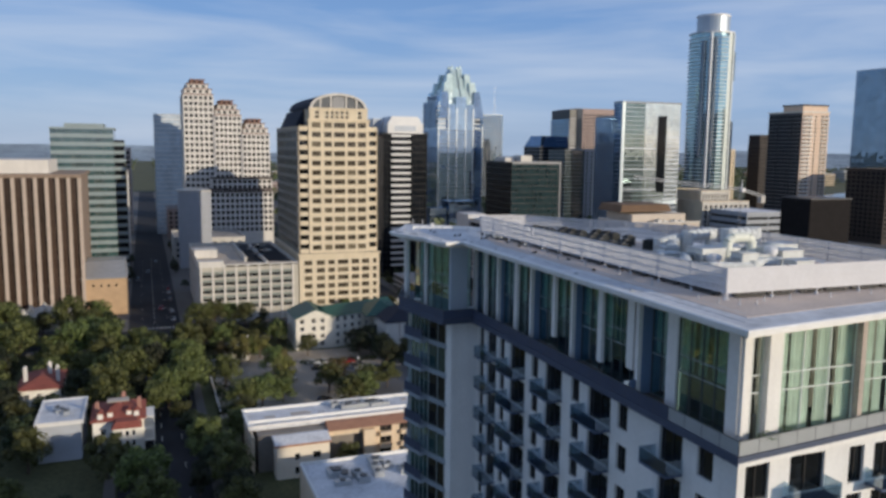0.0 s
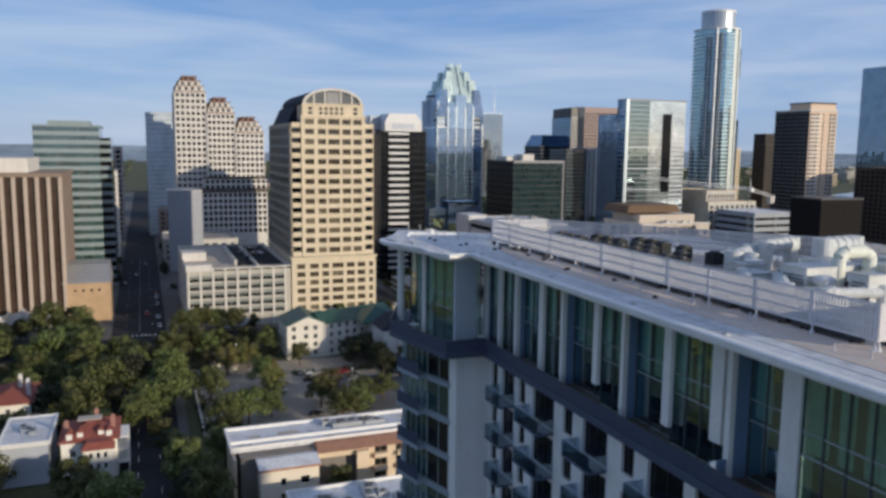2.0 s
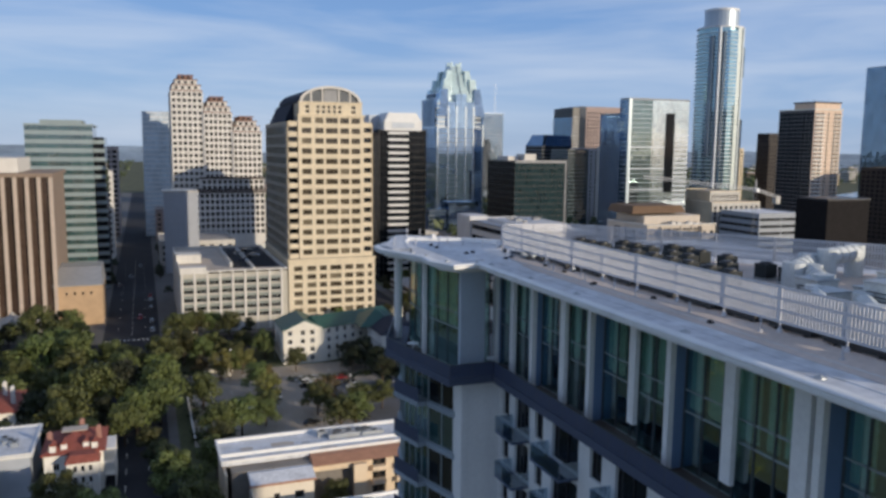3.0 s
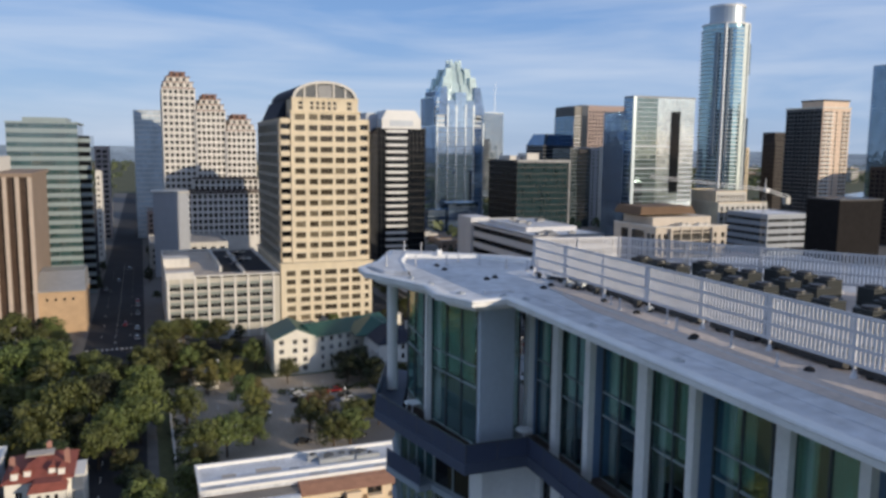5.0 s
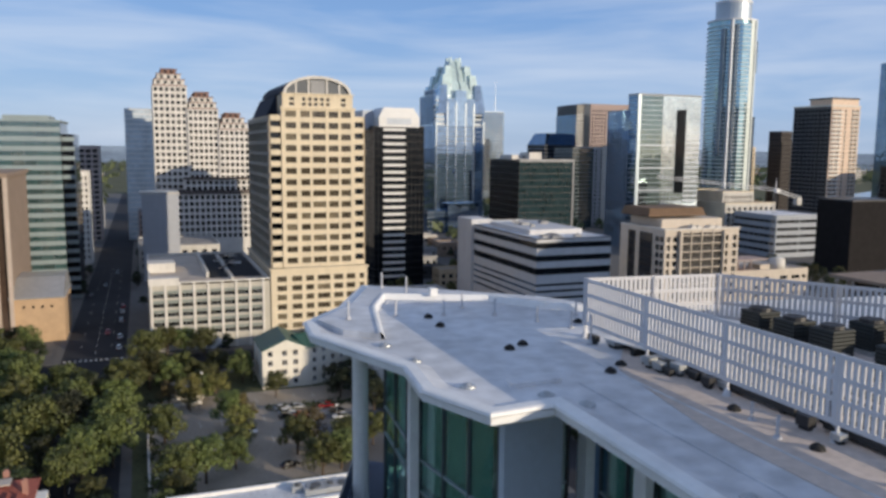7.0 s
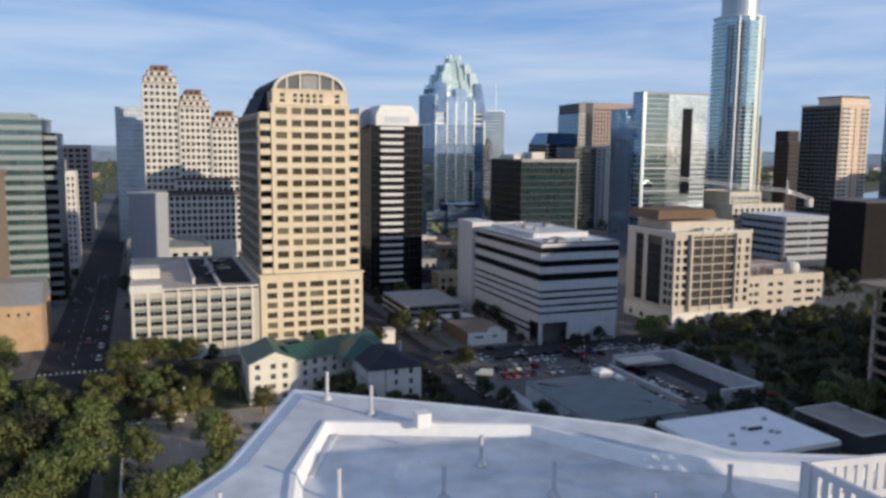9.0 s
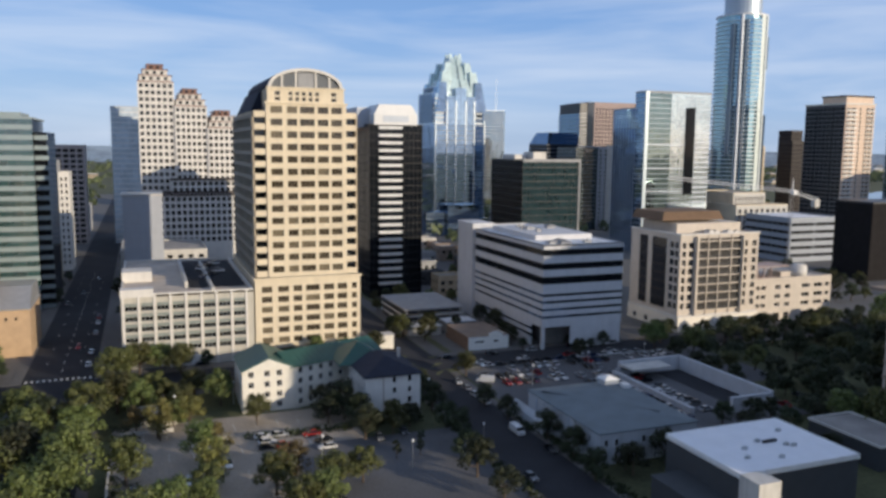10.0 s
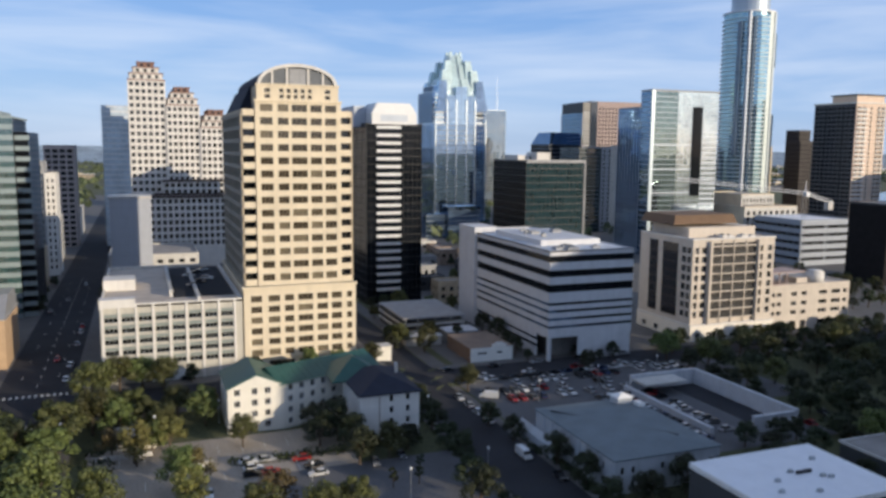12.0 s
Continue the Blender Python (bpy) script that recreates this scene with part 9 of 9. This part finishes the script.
def trees():
    # trees with a known place first
    for kind, x, y, s in (("oak", 19, 301, 1.2), ("oak", 19, 321, 1.25), ("oak", 37, 326, 0.95), ("oak", 29, 308, 0.9), ("oak", 25, 328, 1.0), ("oak", 31, 331, 0.95), ("dark", 45, 331, 0.6), ("oak", 10, 268, 1.1), ("oak", 86, 262, 0.8), ("dark", 92, 266, 0.8), ("dry", 29, 279, 1.1), ("dry", 37, 284, 1.15), ("oak", 38.5, 259, 0.95), ("dry", 41.5, 262, 1.1), ("dry", 40, 247, 1.1), ("oak", 38.5, 241, 0.8), ("oak", 22, 251, 1.0), ("oak", 36, 297, 0.85), ("oak", 24, 221, 1.1), ("oak", 55, 221, 1.0), ("oak", 60, 224, 0.95), ("dark", 78.4, 261, 1.0), ("oak", 54, 281, 0.85),
                          ("dry", 56, 241, 1.1), ("oak", 52, 236, 1.0), ("oak", 30, 226, 1.0), ("oak", 37, 232, 0.8), ("dark", 64, 332.5, 0.6), ("dark", 72, 332, 0.55), ("oak", 81, 332, 0.65), ("oak", 90, 331, 0.7), ("oak", 101, 332, 0.7),
                          ("dark", 117.5, 274, 0.85), ("dark", 119, 262, 0.7), ("dark", 122, 245, 0.95), ("dark", 122, 232, 0.8), ("dark", 120, 219, 0.9), ("dark", 130, 219, 0.8), ("oak", 124, 304, 0.85), ("oak", 127, 352, 0.95), ("oak", 120, 358, 0.9),
                          ("dark", 103, 290, 0.8), ("dark", 102, 276, 0.9), ("dark", 101, 262, 0.85), ("dark", 100, 250, 0.95), ("dark", 98, 240, 0.9), ("dark", 96, 230, 0.95), ("dark", 97, 218, 0.9), ("slim", 88, 246, 0.5), ("slim", 91, 254, 0.5), ("slim", 82, 246, 0.55),
                          ("dark", 73, 282, 1.1), ("dark", 77, 277, 1.1), ("dark", 72, 275, 0.9), ("dark", 79, 270, 0.95), ("dark", 83, 268, 0.6), ("dark", 94, 270, 0.5), ("dark", 105, 296, 0.8), ("dark", 127, 236, 0.8), ("dark", 141, 222, 0.95), ("dark", 149, 221, 0.8), ("dark", 112, 345, 0.7), ("dark", 118, 366, 0.8), ("oak", 134, 366, 0.8), ("dark", 144, 363, 0.75), ("dark", 157, 338, 0.7), ("dark", 158, 330.5, 0.5), ("dark", 188, 323, 0.6), ("dark", 178, 331, 0.45), ("dark", 171, 312, 0.7), ("dark", 182, 322, 0.5), ("dark", 160, 360, 0.9), ("dark", 158, 348, 0.8), ("dark", 160, 375, 0.8), ("oak", 64, 234, 0.95), ("oak", 71, 236, 0.8), ("dark", 130, 222, 0.7), ("oak", 44, 177.5, 0.6), ("dry", 29.5, 277, 0.95), ("oak", 33, 283.5, 0.8), ("dry", 24, 284, 0.9)):
        tree(kind, x, y, s, len(TREES), "street trees")
    grove(("oak", "oak", "oak", "dark"), -75, 14, 224, 333, 62, 7.4, 0.95, 1.55, "grove of live oaks", 5)
    grove(("oak", "dark", "dark"), -75, 20, 150, 232, 26, 7.2, 0.9, 1.3, "grove of live oaks", 6, 2.0)
    grove(("oak", "dark"), -100, -12, 330, 363, 14, 7.0, 0.7, 1.1, "trees by the office blocks", 7)
    grove(("oak", "dry"), 16, 50, 296, 312, 7, 6.0, 0.7, 1.0, "trees by the parking lot", 9)
    grove(("oak", "dark", "dark"), 6, 24, 150, 226, 9, 6.5, 0.7, 1.05, "trees by the apartments", 10)
    grove(("dark", "dark", "oak"), 199, 330, 205, 322, 76, 7.6, 0.7, 1.25, "park trees", 11)
    grove(("dark", "oak"), 210, 330, 326, 333, 14, 5.0, 0.45, 0.7, "trees along the arcade", 12, 0.2)
    grove(("dark",), 164, 200, 205, 243, 9, 6.0, 0.6, 0.9, "trees behind the white roof", 13)
    grove(("dark", "oak"), 125, 168, 410, 440, 6, 7.0, 0.6, 0.9, "trees between the towers", 14)
    grove(("dark",), 14, 18, 420, 620, 7, 9.0, 0.5, 0.7, "trees along the street", 15, 0.1)
    grove(("dark",), -13, -9, 400, 600, 6, 9.0, 0.5, 0.7, "trees along the street", 16, 0.1)
    grove(("dark", "oak"), 160, 235, 445, 620, 26, 8.0, 0.5, 0.85, "trees between the towers", 17)
    grove(("dark", "dark", "oak"), 325, 412, 352, 462, 34, 8.0, 0.55, 0.95, "trees by the dark block", 18)
    # far woods between the low buildings
    rnd = random.Random(91)
    verts, faces = [], []
    for i in range(8200):
        y = 640 + 3300 * rnd.random() ** 1.3
        x = rnd.uniform(-0.5, 1.35) * y
        if -26 < x < 30 or (x > 850 and 0.36 * x + 200 < y < 0.42 * x + 760) or (y < 1050 and 60 < x < 860 and rnd.random() < 0.7):
            continue
        s, h = rnd.uniform(4, 9), rnd.uniform(6, 12)
        for q in range(7):
            c = Vector((x + rnd.uniform(-s, s) * 0.7, y + rnd.uniform(-s, s) * 0.7, h * rnd.uniform(0.35, 1.0)))
            k = len(verts)
            u = Vector((rnd.uniform(-1, 1), rnd.uniform(-1, 1), rnd.uniform(-0.3, 0.5))).normalized() * s * 0.55
            w = Vector((rnd.uniform(-0.5, 0.5), rnd.uniform(-0.5, 0.5), 1)).normalized() * s * 0.5
            verts += [c + u, c + w, c - u, c - w]
            faces.append((k, k + 1, k + 2, k + 3))
    me = bpy.data.meshes.new("far_woods")
    me.from_pydata([tuple(v) for v in verts], [], faces)
    me.materials.append(LEAF_FAR)
    tagged(new("far_woods", me), "distant dark green woods between low buildings", "woods", kind="stuff")
    # unseen woods west of the office block, added to be mirrored in the tower's glass
    rnd = random.Random(93)
    verts, faces = [], []
    for i in range(150):
        x, y = rnd.uniform(-340, -118), rnd.uniform(200, 500)
        s, h = rnd.uniform(4.5, 8.0), rnd.uniform(8, 14)
        for q in range(170):
            d = Vector((rnd.gauss(0, 1), rnd.gauss(0, 1), abs(rnd.gauss(0, 1)))).normalized()
            c = Vector((x + d.x * s, y + d.y * s, h * 0.35 + d.z * h * 0.65)) + Vector((rnd.uniform(-.8, .8), rnd.uniform(-.8, .8), rnd.uniform(-.8, .8)))
            u = Vector((rnd.uniform(-1, 1), rnd.uniform(-1, 1), rnd.uniform(-.6, .6))).normalized() * 1.0
            w = d.cross(u).normalized() * 0.7
            k = len(verts)
            verts += [c + u, c + w, c - u, c - w]
            faces.append((k, k + 1, k + 2, k + 3))
    me = bpy.data.meshes.new("west_woods")
    me.from_pydata([tuple(v) for v in verts], [], faces)
    me.materials.append(LEAF)
    tagged(new("west_woods", me), "unseen olive green woods, added to be mirrored in the glass", "woods", kind="stuff")
    # closed canopy of the park behind the street trees
    rnd = random.Random(92)
    verts, faces = [], []
    for i in range(78):
        x, y = rnd.uniform(200, 335), rnd.uniform(200, 318)
        if y > 300 and x < 232:
            continue
        s, h = rnd.uniform(3.2, 5.2), rnd.uniform(6, 10)
        for q in range(620):
            d = Vector((rnd.gauss(0, 1), rnd.gauss(0, 1), abs(rnd.gauss(0, 1)))).normalized()
            k2 = 0.8 + 0.35 * noise.noise(Vector((d.x * 2 + i, d.y * 2, d.z * 2)))
            c = Vector((x + d.x * s * k2, y + d.y * s * k2, h * 0.35 + d.z * h * 0.6 * k2)) + Vector((rnd.uniform(-.3, .3), rnd.uniform(-.3, .3), rnd.uniform(-.3, .3)))
            u = Vector((rnd.uniform(-1, 1), rnd.uniform(-1, 1), rnd.uniform(-.6, .6))).normalized() * 0.42
            w = d.cross(u).normalized() * 0.28
            k = len(verts)
            verts += [c + u, c + w, c - u, c - w]
            faces.append((k, k + 1, k + 2, k + 3))
    me = bpy.data.meshes.new("park_canopy")
    me.from_pydata([tuple(v) for v in verts], [], faces)
    # near-black leaf carries the shade of the park
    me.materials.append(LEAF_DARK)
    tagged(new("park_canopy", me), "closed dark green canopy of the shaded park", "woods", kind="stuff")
    # low shrubs at kerbs
    verts, faces = [], []
    for i in range(420):
        x, y = rnd.choice(((rnd.uniform(102, 104.5), rnd.uniform(205, 300)), (rnd.uniform(121, 124), rnd.uniform(205, 265)), (rnd.uniform(18, 24), rnd.uniform(222, 288)), (rnd.uniform(50, 97), rnd.uniform(269, 272)), (rnd.uniform(205, 330), rnd.uniform(300, 310))))
        for q in range(14):
            c = Vector((x + rnd.uniform(-1, 1), y + rnd.uniform(-1, 1), gz(x, y) + rnd.uniform(0.1, 1.2)))
            k = len(verts)
            u = Vector((rnd.uniform(-1, 1), rnd.uniform(-1, 1), rnd.uniform(-0.5, 0.5))).normalized() * 0.35
            w = Vector((rnd.uniform(-0.5, 0.5), rnd.uniform(-0.5, 0.5), 1)).normalized() * 0.3
            verts += [c + u, c + w, c - u, c - w]
            faces.append((k, k + 1, k + 2, k + 3))
    me = bpy.data.meshes.new("shrubs")
    me.from_pydata([tuple(v) for v in verts], [], faces)
    me.materials.append(LEAF_DARK)
    tagged(new("shrubs", me), "low dark green shrubs along the kerbs", "shrubs", kind="stuff")


trees()


# ---- cars ----
def car_proto(col, name, x, y, van=False):
    t = thing("car" if not van else "van", x, y, gz(x, y), f"parked {name} {'van' if van else 'car'} on the asphalt", "van" if van else "car", "parked cars")
    z = gz(x, y) + 0.06
    L, W, h = (4.5, 1.8, 0.78) if not van else (5.6, 2.0, 1.15)
    body = bm_new()
    prof = [(-L / 2, 0.32), (L / 2, 0.32), (L / 2, h * 0.85), (L / 2 - 0.9, h + 0.08), (-L / 2 + 0.5, h + 0.10), (-L / 2, h * 0.95)]
    cab = [(-L / 2 + 0.35, h + 0.08), (L / 2 - 1.35, h + 0.06), (L / 2 - 2.0, 1.42), (-L / 2 + 0.95, 1.42)] if not van else [(-L / 2 + 0.05, h + 0.08), (L / 2 - 0.7, h + 0.06), (L / 2 - 1.3, 2.15), (-L / 2 + 0.1, 2.15)]

    def loft(bm, pts, w0, w1):
        n = len(pts)
        lo = [bm.verts.new((x + u, y - (w1 if p > 1.3 else w0) / 2, z + p)) for u, p in pts]
        hi = [bm.verts.new((x + u, y + (w1 if p > 1.3 else w0) / 2, z + p)) for u, p in pts]
        bm.faces.new(lo), bm.faces.new(hi[::-1])
        for i in range(n):
            bm.faces.new((lo[i], hi[i], hi[(i + 1) % n], lo[(i + 1) % n]))
    loft(body, prof, W, W)
    shell = part("body", body, col, t)
    g = bm_new()
    loft(g, cab, W * 0.94, W * 0.72 if not van else W * 0.9)
    house_ = part("greenhouse", g, G_BLACK if not van else col, t)
    r = bm_new()
    u0, u1 = (-L / 2 + 0.95, L / 2 - 2.0) if not van else (-L / 2 + 0.1, L / 2 - 1.3)
    box(r, x + u0, x + u1, y - W * 0.36, y + W * 0.36, z + (1.422 if not van else 2.152), z + (1.46 if not van else 2.2))
    part("roof", r, col, house_)
    for su in (-1, 1):
        for sv in (-1, 1):
            w = bm_new()
            cyl(w, 0, 0, -0.1, 0.1, 0.32, seg=12, M=Matrix.Translation((x + su * L * 0.31, y + sv * (W / 2 - 0.08), z + 0.32)) @ Matrix.Rotation(math.pi / 2, 4, "X"))
            cyl(w, 0, 0, -0.11, 0.11, 0.17, seg=8, mi=1, M=Matrix.Translation((x + su * L * 0.31, y + sv * (W / 2 - 0.08), z + 0.32)) @ Matrix.Rotation(math.pi / 2, 4, "X"))
            part("wheel", w, [RUBBER, GREY_METAL], t)
            if su > 0:
                w = bm_new()
                box(w, x + L / 2 - 0.06, x + L / 2 + 0.02, y + sv * W * 0.36 - 0.2, y + sv * W * 0.36 + 0.2, z + 0.5, z + 0.66)
                part("headlight", w, WHITE_METAL, shell)
            else:
                w = bm_new()
                box(w, x - L / 2 - 0.02, x - L / 2 + 0.05, y + sv * W * 0.38 - 0.15, y + sv * W * 0.38 + 0.15, z + 0.5, z + 0.66)
                part("taillight", w, mat("red_lens", (0.35, 0.02, 0.02), 0.3), shell)
    if van:
        w = bm_new()
        box(w, x + L / 2 - 1.25, x + L / 2 - 0.62, y - W * 0.44, y + W * 0.44, z + h + 0.25, z + h + 0.85)
        part("windscreen", w, G_BLACK, t)
    return t


PAINTS = (("white", (0.75, 0.75, 0.74)), ("silver", (0.45, 0.46, 0.47)), ("black", (0.02, 0.02, 0.022)), ("red", (0.38, 0.03, 0.03)), ("dark blue", (0.03, 0.05, 0.12)), ("grey", (0.16, 0.165, 0.17)))


def cars():
    protos = []
    for i, (nm, c) in enumerate(PAINTS):
        m = mat("car_paint_" + nm.replace(" ", "_"), c, 0.25, 0.03, 1, 4, 0.0, 0.3)
        protos.append(car_proto(m, nm, 54 + 4.2 * (i % 2), (270, 262.5, 255)[i // 2]))
    rnd = random.Random(3)
    spots = [(71, 246, 0.3), (75, 246, 0.4), (82, 260, 1.5), (89, 262, 1.5), (44, 334, 0.0), (129, 301, 0.1), (66, 268, 0.1), (35, 248, 1.4), (30, 243, 1.4), (44, 255, 1.5), (63, 228, 0.4), (49, 229, 0.3), (23.5, 240, 1.57), (23.5, 247, 1.57), (23.5, 233, 1.57),
             (68, 258, 0.1), (68, 263, 0.1), (54.5, 266, 0.05), (59, 258.5, 0.0), (217, 271, 1.4), (214, 263, 1.45), (211, 251, 1.4), (118.7, 284, 1.57), (118.8, 277, 1.57), (118.8, 291, 1.57), (118.7, 298, 1.57), (119, 238, 1.57), (107, 225, 1.57)]
    for k in range(14):
        spots.append((160.0 + 0.4 * math.sin(k), 243 + 3.1 * k, 0.05))
        if k % 5 != 2:
            spots.append((166.0, 246 + 3.0 * k, 0.05))
        if k % 4 != 1:
            spots.append((176.0, 250 + 2.9 * k, 0.03))
    for k in range(12):
        spots.append((200.5 + 0.9 * k * 0.2, 246 + 5.6 * k, 1.57))
    for k in range(16):
        spots.append((126 + 4.6 * k, 311.6 + (k % 3) * 0.2, 0.0))
    for row, (y, a) in enumerate(((284, 1.57), (291.5, 1.57), (299, 1.57), (306.5, 1.57))):
        for k in range(22):
            x = 132 + 3.3 * k + row
            if rnd.random() < 0.78 and x < 204 and not (row == 0 and x < 158) and clear(x, y, 0.5):
                spots.append((x, y, a))
    for k in range(9):
        spots.append((126 + 8.5 * k + rnd.uniform(-1, 1), 316 if k % 2 else 326, 0.0))
    for y in (345, 362, 391, 420, 455, 370, 410, 480, 520):
        spots.append((rnd.choice((-5, 0, 5, 9.5)), y, 1.57))
    for k in range(6):
        spots.append((48 + 2.9 * (k % 3), 338 + 30 + 7 * k, 0.0))
    for i, (x, y, a) in enumerate(spots):
        p = protos[rnd.choice((0, 0, 0, 1, 1, 2, 2, 3, 4, 5))]
        z = gz(x, y)
        if 20 < x < 61 and 340 < y < 415:
            z = 26.0
        copy_thing(p, Matrix.Translation((x, y, z)) @ Matrix.Rotation(a + rnd.uniform(-0.06, 0.06) + (math.pi if rnd.random() < 0.5 else 0), 4, "Z"))
    w = MATS["car_paint_white"]
    v = car_proto(w, "white delivery", 200, 60, True)
    v.matrix_basis = Matrix.Translation((116.8, 252, 0)) @ Matrix.Rotation(-1.57, 4, "Z")
    copy_thing(v, Matrix.Translation((127.5, 296, 0)) @ Matrix.Rotation(2.6, 4, "Z"))


cars()


# ---- street furniture ----
def lamps():
    proto = thing("street_lamp", 33.8, 292, 0, "slim pole lamp with a white globe", "street lamp", "parking lot lamps")
    bm = bm_new()
    cyl(bm, 33.8, 292, 0, 6.2, 0.09, 0.06, 8)
    cyl(bm, 33.8, 292, 0, 0.5, 0.2, 0.16, 8)
    part("pole", bm, GREY_METAL, proto)
    bm = bm_new()
    for z0, z1, a, c in ((6.2, 6.35, 0.12, 0.3), (6.35, 6.65, 0.3, 0.3), (6.65, 6.85, 0.3, 0.1)):
        cyl(bm, 33.8, 292, z0, z1, a, c, 12)
    part("globe", bm, WHITE_PAINT, proto)
    for x, y in ((50, 300), (24, 301), (65, 250), (84, 240), (140, 288), (165, 296), (190, 300), (104.2, 245), (104.2, 285)):
        copy_thing(proto, Matrix.Translation((x, y, gz(x, y))))
    # low white walls round the parking lot
    for q in ((20, 33, 282.6, 283.0), (18, 18.4, 226, 262), (38, 46, 272, 272.5)):
        bm = bm_new()
        box(bm, *q, 0, 1.0)
        box(bm, q[0] - 0.06, q[1] + 0.06, q[2] - 0.06, q[3] + 0.06, 1.0, 1.08)
        solid("garden_wall", bm, WHITE_CONC, "low pale wall at the edge of the parking lot", "wall", "structure")


lamps()


# ---- unseen slabs added behind and beside the viewpoint, to shade the streets to the right ----
def shade_tower():
    for x0, x1, y0, y1, h, lab in ((101, 182, -70, -45, 71.5, "unseen block behind the viewpoint, added to cast shade"), (212.5, 215.5, 75, 100, 58.5, "unseen narrow end slab, added to cast shade"), (215.8, 240, 75, 100, 69, "unseen mid-height slab beside the park, added to cast shade"), (240.5, 335.5, 75, 100, 50.5, "unseen lower slab beside the park, added to cast shade"), (336, 364, 75, 100, 100, "unseen tall slab beside the park, added to cast shade"), (364.5, 480, 75, 100, 60, "unseen long slab beside the park, added to cast shade")):
        # dark walls, so that the glass towers mirror them dark
        simple_tower("apartment_tower", lab, x0, x1, y0, y1, h, DARK_BROWN, G_DARK, max(2, int((x1 - x0) / 4)), 3.2, 0.5, category="apartment building")


shade_tower()
